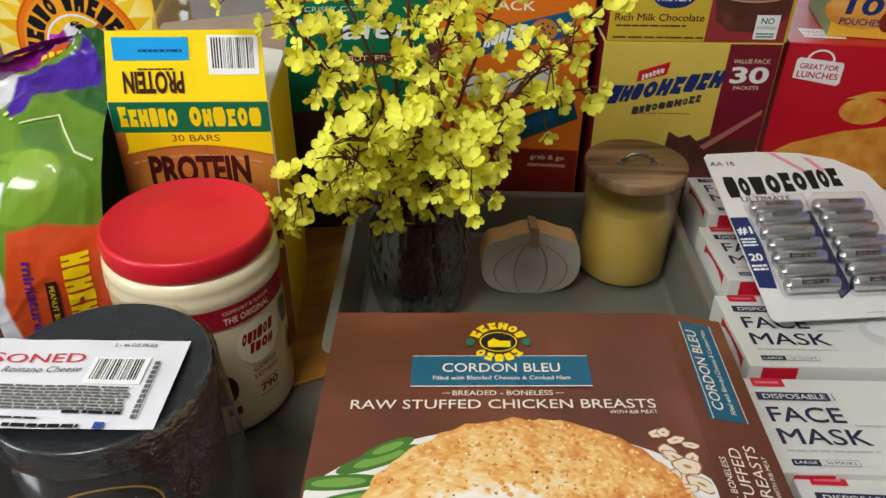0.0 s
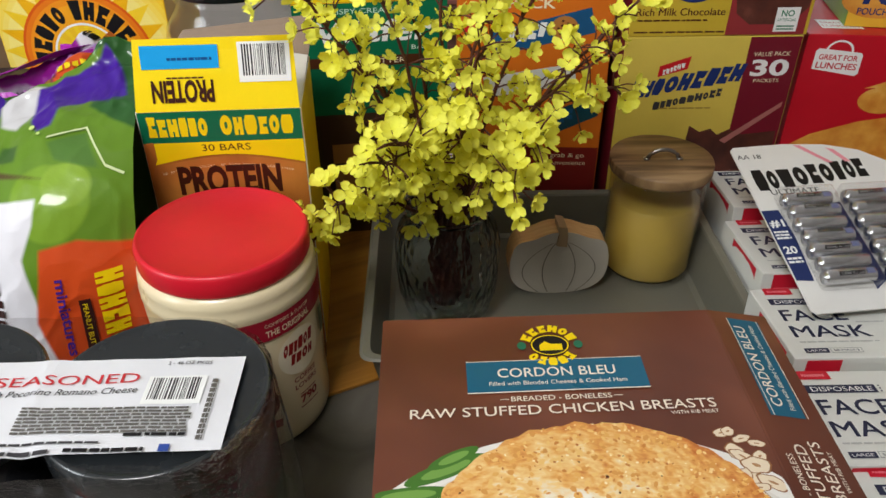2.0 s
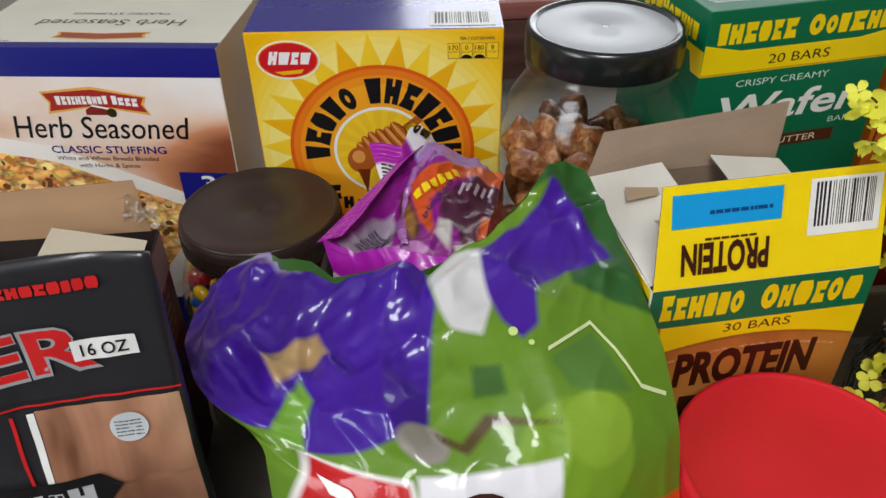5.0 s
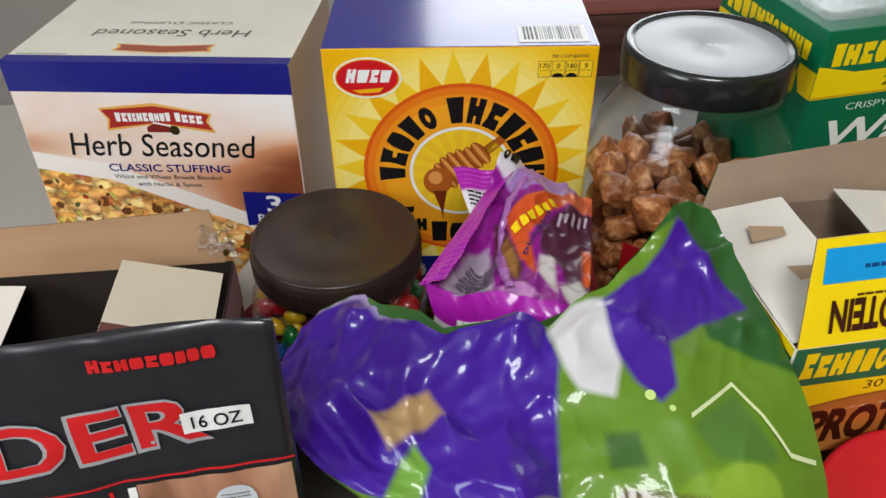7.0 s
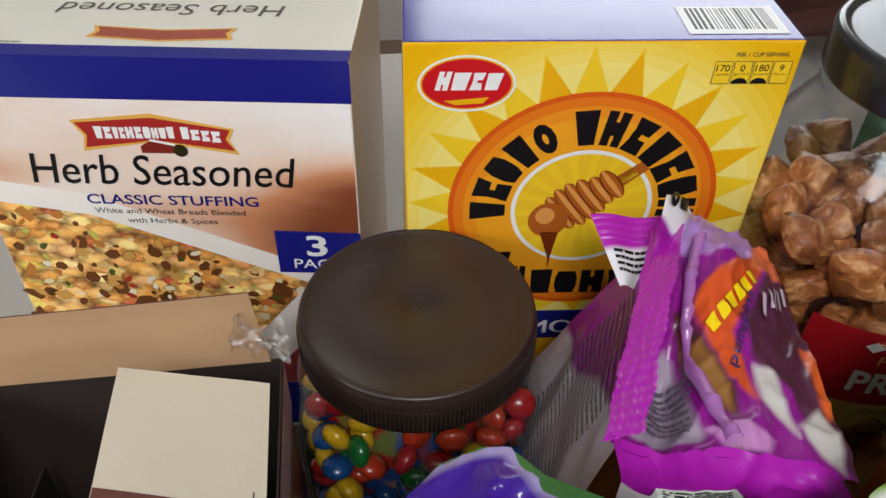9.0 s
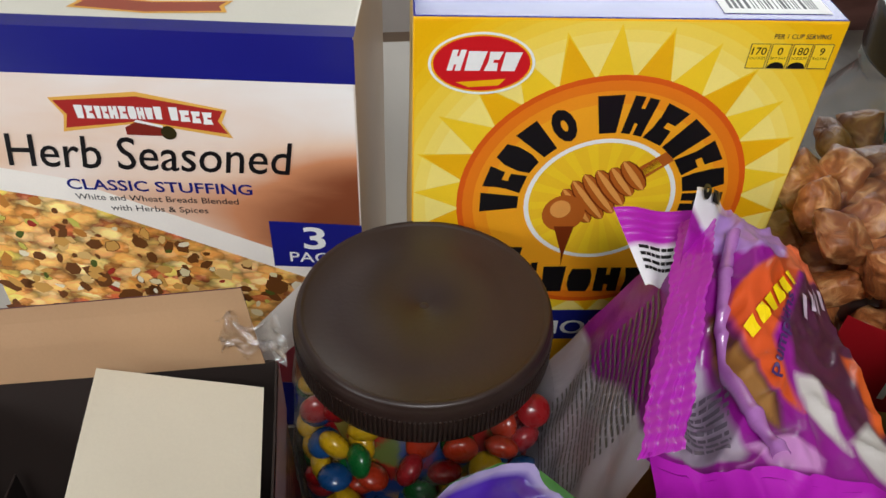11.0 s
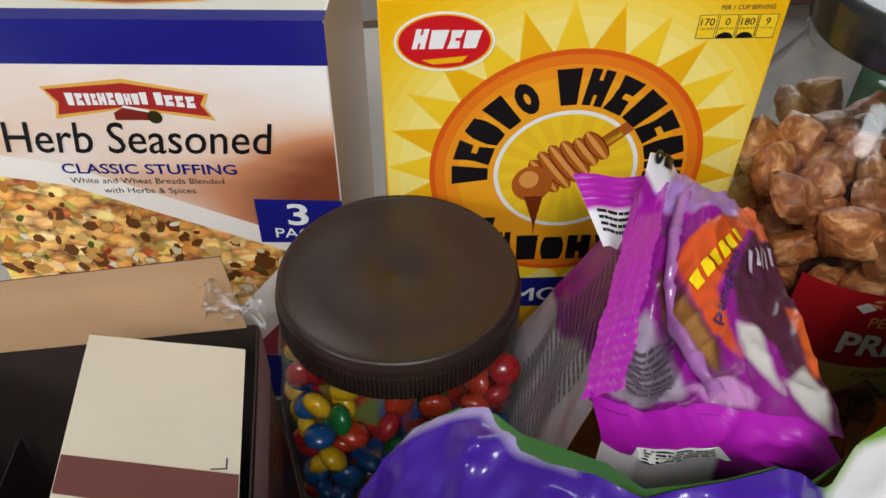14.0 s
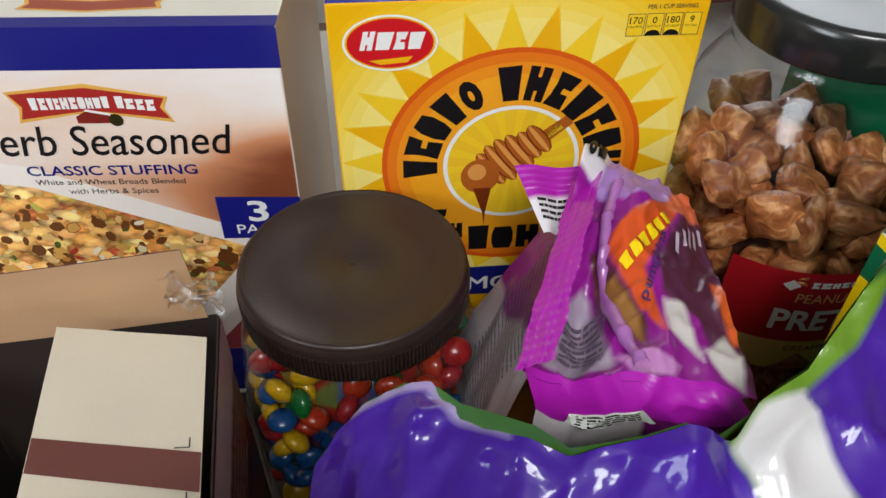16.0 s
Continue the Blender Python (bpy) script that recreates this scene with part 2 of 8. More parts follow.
class Print:
    """Ink laid on one panel: shapes in the panel's own metres, later ones on top."""

    def __init__(self, place, step=0.000008, start=0.0003, cell=0.0):
        self.place, self.step, self.lift, self.cell = place, step, start, cell
        if cell:
            self.step = 0.00006
        self.v, self.f, self.i, self.mats = [], [], [], []

    def cut(self, pts, faces):
        """Shapes cut along a square grid, so that they follow a curved panel."""
        out, fs = [], []
        for f in faces:
            bits = [[pts[j] for j in f]]
            for ax in (0, 1):
                nxt = []
                for poly in bits:
                    lo, hi = min(q[ax] for q in poly), max(q[ax] for q in poly)
                    for k in range(math.floor(lo / self.cell), math.floor(hi / self.cell) + 1):
                        piece = poly
                        for edge, sgn in ((k * self.cell, 1), ((k + 1) * self.cell, -1)):
                            keep = []
                            for i, q in enumerate(piece):
                                r = piece[i - 1]
                                d0, d1 = (r[ax] - edge) * sgn, (q[ax] - edge) * sgn
                                if (d0 < 0) != (d1 < 0):
                                    t = d0 / (d0 - d1)
                                    keep.append((r[0] + (q[0] - r[0]) * t, r[1] + (q[1] - r[1]) * t))
                                if d1 >= 0:
                                    keep.append(q)
                            piece = keep
                            if len(piece) < 3:
                                break
                        if len(piece) > 2:
                            nxt.append(piece)
                bits = nxt
            for poly in bits:
                fs.append(tuple(range(len(out), len(out) + len(poly))))
                out += poly
        return out, fs

    def add(self, pts, faces, mat):
        if self.cell:
            pts, faces = self.cut(pts, faces)
        if mat not in self.mats:
            self.mats.append(mat)
        k = self.mats.index(mat)
        base = len(self.v)
        self.v += [self.place(a, b, self.lift) for a, b in pts]
        for f in faces:
            self.f.append(tuple(base + j for j in f))
            self.i.append(k)
        self.lift += self.step

    def poly(self, pts, mat):
        self.add(pts, [tuple(range(len(pts)))], mat)

    def rect(self, x, y, w, h, mat, nx=1, ny=1, skew=0.0):
        pts = [(x + w * i / nx + skew * h * j / ny, y + h * j / ny) for j in range(ny + 1) for i in range(nx + 1)]
        fs = [(j * (nx + 1) + i, j * (nx + 1) + i + 1, (j + 1) * (nx + 1) + i + 1, (j + 1) * (nx + 1) + i) for j in range(ny) for i in range(nx)]
        self.add(pts, fs, mat)

    def disc(self, x, y, rx, ry, mat, n=40, a0=0.0, a1=360.0):
        full = abs(a1 - a0) >= 360
        pts = [(x + rx * math.cos(radians(a0 + (a1 - a0) * i / n)), y + ry * math.sin(radians(a0 + (a1 - a0) * i / n))) for i in range(n + (0 if full else 1))]
        self.poly(pts, mat)

    def ring(self, x, y, r0, r1, mat, n=48, a0=0.0, a1=360.0, squash=1.0):
        pts, fs = [], []
        for i in range(n + 1):
            a = radians(a0 + (a1 - a0) * i / n)
            for r in (r0, r1):
                pts.append((x + r * math.cos(a), y + squash * r * math.sin(a)))
        for i in range(n):
            fs.append((2 * i, 2 * i + 1, 2 * i + 3, 2 * i + 2))
        self.add(pts, fs, mat)

    def text(self, txt, x, y, h, mat, width=None, align=0.5, rot=0.0, bold=0.0, shear=0.0):
        """A line h high (capitals), its foot at (x, y); width squeezes it."""
        co, fs, w, cap = glyphs(txt, bold)
        s = h / cap
        sx = width / w if width else s
        c, n = math.cos(radians(rot)), math.sin(radians(rot))
        pts = []
        for a, b in co:
            a, b = (a - align * w) * sx + shear * b * s, b * s
            pts.append((x + a * c - b * n, y + a * n + b * c))
        self.add(pts, fs, mat)
        if bold and "M" in txt:
            for d in (-1, 1):
                self.add([(a + d * bold * s * c, b + d * bold * s * n) for a, b in pts], fs, mat)

    def arc(self, txt, cx, cy, r, h, mat, mid=90.0, spread=120.0, bold=0.02):
        """Letters set round a circle."""
        gap = spread / max(1, len(txt) - 1)
        for k, ch in enumerate(txt):
            if ch != " ":
                a = mid + spread / 2 - k * gap
                self.text(ch, cx + r * math.cos(radians(a)), cy + r * math.sin(radians(a)), h, mat, rot=a - 90, bold=bold)
                self.lift -= self.step
        self.lift += self.step

    def forms(self, rnd):
        """One plain block of a trade word, as convex pieces in a unit square."""
        k, e = rnd.randrange(5), rnd.uniform(0.06, 0.16)
        if k == 0:
            return [[(0, 0), (0.42, 0), (0.42, 1), (0, 1)], [(0.58, 0), (1, 0), (1, 1), (0.58, 1)], [(0.42, 0.3), (0.58, 0.3), (0.58, 0.7), (0.42, 0.7)]]
        if k == 1:
            return [[(e, 0), (1 - e, 0), (1, 0.3), (1, 0.7), (1 - e, 1), (e, 1), (0, 0.7), (0, 0.3)]]
        if k == 2:
            return [[(0.5 + 0.5 * q * math.cos(0.5236 * (i + d)), 0.5 + 0.5 * w * math.sin(0.5236 * (i + d))) for d, q, w in ((0, 1, 1), (1, 1, 1), (1, 0.26, 0.36), (0, 0.26, 0.36))] for i in range(12)]
        if k == 3:
            return [[(0, 0), (1, 0), (1 - e, 0.42), (e, 0.42)], [(e, 0.58), (1 - e, 0.58), (1, 1), (0, 1)], [(0.1, 0.4), (0.5, 0.4), (0.5, 0.6), (0.1, 0.6)]]
        return [[(e, 0), (1 - e, 0), (1, 1), (0, 1)]]

    def marks(self, x, y, w, h, n, mat, seed=1, lean=0.0, gap=0.14, rise=0.0, down=False):
        """A trade word as a row of plain slotted blocks."""
        rnd = random.Random(seed)
        ws = [rnd.uniform(0.8, 1.2) for _ in range(n)]
        unit, at = w / sum(ws), x
        pts, fs = [], []
        for k, q in enumerate(ws):
            a, wide = at + unit * q * gap / 2, unit * q * (1 - gap)
            y0, t = y + rise * (k / max(1, n - 1) - 0.5) * w, h * (1.0 if k == 0 else rnd.uniform(0.86, 0.96))
            for piece in self.forms(rnd):
                fs.append(tuple(range(len(pts), len(pts) + len(piece))))
                pts += [(a + wide * px + lean * t * py, y0 + t * py) for px, py in piece]
            at += unit * q
        if down:
            pts = [(x + b - y, y - (a - x)) for a, b in pts]
        self.add(pts, fs, mat)

    def arc_marks(self, cx, cy, r, h, n, mat, mid=90.0, spread=120.0, seed=3):
        """A trade word as plain slotted blocks set round a circle."""
        rnd = random.Random(seed)
        pts, fs = [], []
        for k in range(n):
            a, wide = mid + spread / 2 - (k + 0.5) * spread / n, spread / n * rnd.uniform(0.78, 0.9)
            for piece in self.forms(rnd):
                fs.append(tuple(range(len(pts), len(pts) + len(piece))))
                for px, py in piece:
                    q, rr = radians(a - (px - 0.5) * wide * (1.12 - 0.24 * py)), r + h * py
                    pts.append((cx + rr * math.cos(q), cy + rr * math.sin(q)))
        self.add(pts, fs, mat)

    def lines(self, x, y, w, h, rows, mat, seed=1, fill=0.55, words=7):
        """Small print too fine to read: rows of word-long bars."""
        rnd = random.Random(seed)
        pts, fs = [], []
        for r in range(rows):
            at, y0 = x, y + h * (rows - 1 - r) / rows
            while at < x + w * 0.97:
                q = min(w / words * rnd.uniform(0.4, 1.4), x + w - at)
                base = len(pts)
                t = h / rows * fill
                pts += [(at, y0), (at + q * 0.86, y0), (at + q * 0.86, y0 + t), (at, y0 + t)]
                fs.append((base, base + 1, base + 2, base + 3))
                at += q
        self.add(pts, fs, mat)

    def barcode(self, x, y, w, h, white, black, seed=5):
        rnd = random.Random(seed)
        self.rect(x, y, w, h, white)
        pts, fs, at = [], [], x + w * 0.08
        while at < x + w * 0.9:
            q = w * rnd.choice((0.012, 0.02, 0.032))
            base = len(pts)
            pts += [(at, y + h * 0.16), (at + q, y + h * 0.16), (at + q, y + h * 0.94), (at, y + h * 0.94)]
            fs.append((base, base + 1, base + 2, base + 3))
            at += q + w * rnd.choice((0.012, 0.02, 0.03))
        self.add(pts, fs, black)

    def build(self, name, parent, label=""):
        return child(name, mesh_from(name, self.v, self.f, self.mats, self.i), parent, label)


WHITE = card("white_ink", 240, 240, 236, 0.4)
BLACK = card("black_ink", 22, 20, 22, 0.4)
INK = card("dark_grey_ink", 60, 58, 60)
YELLOW = card("yellow_ink", 250, 216, 10)
GREEN = card("deep_green_ink", 8, 108, 72)
BROWN = card("brown_ink", 84, 42, 22)
NAVY = card("navy_ink", 22, 30, 116)
RED = card("red_ink", 205, 24, 36)
CREAM = card("cream_ink", 240, 226, 190)
KRAFT = surface("grey_brown_board", srgb(146, 124, 104), 0.75, 0.1, 40, 0.1, 600)

# ---- room and table ----
def slab(name, x0, x1, y0, y1, z0, z1, mat, label, category, parent=None, bevel=0.0):
    bm = block(x1 - x0, y1 - y0, z1 - z0, bevel, (x0 + x1) / 2, (y0 + y1) / 2, z0)
    me = bpy.data.meshes.new(name)
    bm.to_mesh(me)
    bm.free()
    me.materials.append(mat)
    ob = new(name, me)
    return tagged(ob, label, category, kind="structure")


PLASTER = surface("room_plaster", (0.62, 0.58, 0.54), 0.9, 0.05, 3, 0.05, 80)
slab("floor", -2.4, 2.4, -2.4, 3.0, -0.86, -0.76, surface("room_boards", (0.22, 0.15, 0.1), 0.5, 0.2, 4), "brown wooden room floor below the table", "floor")
slab("ceiling", -2.4, 2.4, -2.4, 3.0, 1.7, 1.8, surface("ceiling_paint", (0.8, 0.79, 0.77), 0.9), "white painted ceiling of the room", "ceiling")
slab("wall_west", -2.5, -2.4, -2.4, 3.0, -0.76, 1.7, PLASTER, "plain painted room wall", "wall")
slab("wall_east", 2.4, 2.5, -2.4, 3.0, -0.76, 1.7, PLASTER, "plain painted room wall", "wall")
slab("wall_south", -2.5, 2.5, -2.5, -2.4, -0.76, 1.7, PLASTER, "plain painted room wall", "wall")
slab("wall_north", -2.5, 2.5, 3.0, 3.1, -0.76, 1.7, PLASTER, "plain painted room wall behind the table", "wall")

SLATE = ramp_mix("slate_stone", [(0.3, srgb(62, 58, 52)), (0.5, srgb(88, 83, 74)), (0.7, srgb(110, 104, 94))], 9, 0.45, 8, 1.5, 0.5)
GREYTOP = surface("pale_table", srgb(176, 170, 160), 0.45, 0.06, 8, 0.05, 200)
table = thing("table", "long table with a dark slate-look top under the groceries", "table", pose(0, 0, 0))
bm = block(2.6, 1.75, 0.035, 0.004, -0.15, 0.6, -0.035)
part("tabletop", bm, SLATE, table)
for sx in (-1.35, 1.05):
    for sy in (-0.18, 1.38):
        part("leg", block(0.07, 0.07, 0.725, 0.004, sx, sy, -0.76), surface("table_leg_wood", (0.12, 0.07, 0.04), 0.5), table)
pale = thing("table_mat", "pale grey smooth mat at the back of the table", "table mat", pose(-0.95, 1.2, 0.0002))
part("mat", block(1.2, 0.56, 0.002, 0.0008), GREYTOP, pale)
WOODMAT = ramp_mix("golden_veneer", [(0.25, srgb(120, 74, 22)), (0.5, srgb(168, 112, 40)), (0.75, srgb(196, 140, 58))], 5, 0.35, 6, 0.8, 0.15, stretch=(1, 8, 1))
mat_ = thing("golden_board", "golden brown wooden board lying on the table", "board", pose(-0.2, 0.79, 0.0002, 0, 0, 25))
bm = block(0.62, 0.44, 0.004, 0.001)
part("board", bm, WOODMAT, mat_)
bench = thing("wooden_bench_back", "dark mauve-brown wooden bench back beyond the table", "bench", pose(0.75, 1.56, -0.76))
MAUVE = ramp_mix("mauve_wood", [(0.3, srgb(70, 46, 42)), (0.6, srgb(104, 72, 66)), (0.8, srgb(128, 92, 84))], 6, 0.4, 5, 0.5, 0.1, stretch=(1, 6, 6))
part("panel", block(2.0, 0.03, 0.83, 0.004), MAUVE, bench)
part("rail", block(2.0, 0.045, 0.03, 0.008, 0, 0, 0.831), card("rosy_rail", 156, 98, 92), bench)


# ---- cartons along the back ----
def carton(name, label, w, d, h, x, y, z, yaw, mats, category="box", sag=0.0015, lean=0.0, group=""):
    """mats: body, front, top, side inks. Returns the thing."""
    t = thing(name, label, category, pose(x, y, z, lean, 0, yaw), group)
    bm = carton_body(w, d, h, sag)
    for f in bm.faces:
        n = f.normal
        f.material_index = 1 if n.y < -0.7 else 2 if n.z > 0.7 else 3 if abs(n.x) > 0.7 else 0
    part("carton_body", bm, list(mats), t)
    return t


def by_front(x0, y0, x1, y1, d):
    """Centre and yaw of a carton whose front runs from (x0, y0) to (x1, y1) and which is d deep."""
    a = math.atan2(y1 - y0, x1 - x0)
    w = math.hypot(x1 - x0, y1 - y0)
    return w, (x0 + x1) / 2 - math.sin(a) * d / 2, (y0 + y1) / 2 + math.cos(a) * d / 2, math.degrees(a)


# cereal
CW, cx, cy, ca = by_front(-0.526, 0.904, -0.331, 0.886, 0.095)
CH, CD = 0.316, 0.095
cereal = carton("cereal_box", "large yellow cereal carton with a glossy blue top", CW, CD, CH, cx, cy, 0, ca,
                [card("cereal_side", 226, 190, 120), card("cereal_yellow", 246, 186, 24), surface("glossy_blue", srgb(38, 40, 140), 0.2, 0.04, 20, 0.12, 30, coat=0.4), card("cereal_side", 226, 190, 120)])
# stuffing
SW, sx_, sy_, sa = by_front(-0.768, 0.945, -0.553, 0.913, 0.17)
SH, SD = 0.302, 0.17
stuffing = carton("stuffing_box", "cream and blue carton of bread stuffing mix", SW, SD, SH, sx_, sy_, 0, sa,
                  [card("stuffing_side", 186, 168, 150), card("stuffing_front", 238, 226, 216), card("stuffing_cream", 226, 222, 208), card("stuffing_side", 186, 168, 150)], lean=-2)
stuffing.matrix_world = stuffing.matrix_world @ Matrix.Diagonal((1, 1, 0.973, 1))
# wafer bars
WW, wx, wy, wa = by_front(-0.190, 0.846, -0.028, 0.868, 0.13)
WH, WD = 0.335, 0.13
wafer = carton("wafer_bar_box", "tall dark green carton of wafer bars", WW, WD, WH, wx, wy, 0, wa, [GREEN, GREEN, GREEN, GREEN])
# cookies
KW, kx, ky, ka = by_front(-0.018, 0.872, 0.150, 0.862, 0.1)
KH, KD = 0.33, 0.1
ORANGE = card("orange_ink", 216, 112, 28)
cookie = carton("cookie_variety_box", "tall orange carton of cookie snack packs", KW, KD, KH, kx, ky, 0, ka, [ORANGE] * 4)
# drink mix, two high
BW, bx, by, ba = by_front(0.161, 0.849, 0.354, 0.852, 0.13)
BH, BD = 0.248, 0.13
PALEYEL = card("drink_yellow", 222, 196, 84)
MAROON = card("maroon_ink", 118, 22, 40)
drink = carton("drink_mix_box", "pale yellow and maroon carton of drink mix packets", BW, BD, BH, bx, by, 0, ba, [PALEYEL, PALEYEL, PALEYEL, MAROON], group="drink mix cartons")
shake = carton("protein_drink_box", "yellow carton of milk chocolate drink mix, stacked on another", BW, BD, 0.2, bx + 0.002, by, BH + 0.0005, ba, [PALEYEL, card("shake_yellow", 206, 176, 52), PALEYEL, MAROON], group="drink mix cartons")
# lunch chips
RW, rx_, ry_, ra = by_front(0.364, 0.862, 0.646, 0.832, 0.2)
RH, RD = 0.246, 0.2
CRIMSON = card("crimson_ink", 196, 22, 40)
chips = carton("chips_box", "big red carton of lunch chip bags", RW, RD, RH, rx_, ry_, 0, ra, [CRIMSON] * 4)
pouch = carton("fruit_pouch_box", "green and yellow carton of fruit pouches on the red carton", 0.16, 0.11, 0.17, 0.50, 0.925, RH + 0.0005, -10, [card("pouch_green", 120, 168, 58), card("pouch_yellow", 236, 190, 60), YELLOW, card("pouch_green", 120, 168, 58)])



def scatter_bits(pr, inside, box, count, size, mats, seed):
    """Many small uneven flecks of ink inside a region: a printed food picture."""
    rnd = random.Random(seed)
    groups = {m: ([], []) for m in mats}
    done = tries = 0
    while done < count and tries < count * 20:
        tries += 1
        x, y = rnd.uniform(box[0], box[1]), rnd.uniform(box[2], box[3])
        if not inside(x, y):
            continue
        pts, fs = groups[rnd.choice(mats)]
        base, k, a0 = len(pts), rnd.randint(5, 7), rnd.uniform(0, 6.3)
        r, sq = size * rnd.uniform(0.45, 1.2), rnd.uniform(0.45, 0.95)
        for i in range(k):
            a = a0 + 6.283 * i / k
            q = r * rnd.uniform(0.7, 1.15)
            px, py = q * math.cos(a), q * sq * math.sin(a)
            c, s = math.cos(a0 * 3), math.sin(a0 * 3)
            pts.append((x + px * c - py * s, y + px * s + py * c))
        fs.append(tuple(range(base, base + k)))
        done += 1
    for m, (pts, fs) in groups.items():
        if fs:
            pr.add(pts, fs, m)


def ellipse(cx, cy, rx, ry):
    return lambda x, y: ((x - cx) / rx) ** 2 + ((y - cy) / ry) ** 2 < 1


# ---- cereal print ----
p = Print(front_of(CW, CD, CH, 0.0015))
SUN1, SUN2 = card("sun_gold", 242, 180, 16), card("sun_pale", 248, 206, 40)
ox, oy = 0.099, 0.213
p.rect(0.001, 0.128, CW - 0.002, CH - 0.13, card("lemon_ink", 244, 184, 8), 6, 6)


def spikes(n, r0, r1, turn):
    out = []
    for i in range(n * 2):
        a = math.pi * 2 * (i / (2 * n)) + turn
        r = r1 if i % 2 else r0
        out.append((max(0.001, min(CW - 0.001, ox + r * math.cos(a))), max(0.129, min(CH - 0.001, oy + r * math.sin(a)))))
    return out


for k, (r, q) in enumerate(((0.128, (246, 190, 18)), (0.122, (247, 197, 32)), (0.116, (248, 204, 48)), (0.110, (249, 211, 66)), (0.104, (250, 218, 86)), (0.098, (251, 224, 106)), (0.092, (252, 230, 126)))):
    p.poly(spikes(60, r, r, 0.0), card("glow_%d" % k, *q))
p.poly(spikes(26, 0.074, 0.101, 0.06), SUN2)
p.poly(spikes(13, 0.06, 0.0985, 0.18), SUN1)
for r, q in ((0.0755, (224, 92, 20)), (0.0725, (236, 124, 24)), (0.067, (244, 150, 30)), (0.060, (248, 168, 34))):
    p.disc(ox, oy, r, r, card("amber_ring_%d" % q[1], *q), 64)
p.disc(ox, oy, 0.040, 0.040, WHITE, 56)
p.disc(ox, oy, 0.0375, 0.0375, card("honey_yellow", 244, 196, 40), 56)
for i in range(18):
    a = i * 0.349
    p.poly([(ox, oy), (ox + 0.0372 * math.cos(a), oy + 0.0372 * math.sin(a)), (ox + 0.0372 * math.cos(a + 0.15), oy + 0.0372 * math.sin(a + 0.15))], SUN2)
    p.lift -= p.step
HON1, HON2, HON3 = card("honey_dark", 116, 46, 14), card("honey_mid", 180, 94, 32), card("honey_light", 228, 156, 78)
p.poly([(0.104, 0.226), (0.128, 0.245), (0.133, 0.240), (0.110, 0.219)], HON2)
for k in range(7):
    t = k / 6
    px, py = 0.082 + 0.032 * t, 0.206 + 0.024 * t
    hh = 0.0115 + 0.005 * math.sin(math.pi * min(1, t * 1.2))
    for w, mm in ((0.0052, HON1), (0.0042, HON2), (0.0016, HON3)):
        p.poly([(px + w * math.cos(a) * 0.8 - hh * math.sin(a) * 0.6, py + w * math.cos(a) * 0.6 + hh * math.sin(a) * 0.8) for a in (i * 0.524 for i in range(12))], mm)
p.disc(0.081, 0.205, 0.0115, 0.0125, HON2, 24)
p.disc(0.079, 0.208, 0.0055, 0.006, HON3, 20)
p.poly([(0.077, 0.196), (0.088, 0.196), (0.085, 0.176), (0.0845, 0.166), (0.0835, 0.176)], HON1)
p.arc_marks(ox, oy, 0.0435, 0.0200, 5, BLACK, 149, 78, 11)
p.arc_marks(ox, oy, 0.0435, 0.0215, 7, BLACK, 47, 110, 12)
p.marks(0.052, 0.162, 0.02, 0.014, 2, BLACK, 4, rise=-0.5)
p.marks(0.074, 0.146, 0.064, 0.020, 4, BLACK, 5)
p.rect(0.001, 0.001, CW - 0.002, 0.126, card("cereal_lower", 240, 178, 20), 6, 4)
p.rect(0.028, 0.104, 0.142, 0.026, NAVY)
p.text("ALMONDS", ox, 0.109, 0.0125, WHITE, 0.095, bold=0.02)
p.disc(0.0315, 0.2935, 0.0245, 0.0158, WHITE, 40)
p.disc(0.0315, 0.2935, 0.0232, 0.0146, SUN1, 40)
p.disc(0.0315, 0.2935, 0.0222, 0.0138, card("badge_red", 208, 26, 34), 40)
p.marks(0.015, 0.290, 0.033, 0.0105, 4, WHITE, 8, 0.25)
p.poly([(0.020, 0.284), (0.043, 0.286), (0.040, 0.2825), (0.026, 0.2815)], SUN1)
p.text("PER 1 CUP SERVING", 0.176, 0.3075, 0.0024, INK, 0.026)
for k, (big, small) in enumerate((("170", "CALORIES"), ("0", "SAT FAT"), ("180", "SODIUM"), ("9", "TOTAL"))):
    x0 = 0.1535 + k * 0.0098
    p.rect(x0, 0.2925, 0.0091, 0.0125, INK)
    p.rect(x0 + 0.0003, 0.2928, 0.0085, 0.0119, SUN2)
    p.text(big, x0 + 0.0045, 0.2995, 0.0038, BLACK, bold=0.01)
    p.text(small, x0 + 0.0045, 0.2972, 0.0013, BLACK, 0.0072)
    if k in (1, 2):
        p.disc(x0 + 0.0045, 0.2928, 0.0041, 0.003, BLACK, 14, 0, 180)
p.build("front_print", cereal)
p = Print(top_of(CW, CD, CH))
p.barcode(CW - 0.056, 0.006, 0.05, 0.03, WHITE, BLACK)
p.build("top_print", cereal)
p = Print(left_of(CW, CD, CH))
p.rect(0.004, 0.01, 0.08, 0.29, card("side_cream", 232, 214, 150))
p.rect(0.03, 0.05, 0.03, 0.2, card("side_orange", 214, 120, 50))
p.lines(0.01, 0.06, 0.018, 0.2, 30, INK, 3)
p.build("side_print", cereal)

# ---- stuffing print ----
p = Print(front_of(SW, SD, SH, 0.0015))
BLUE = surface("deep_blue_ink", srgb(26, 30, 128), 0.3, 0.06, 20, 0.1, 60, coat=0.2)


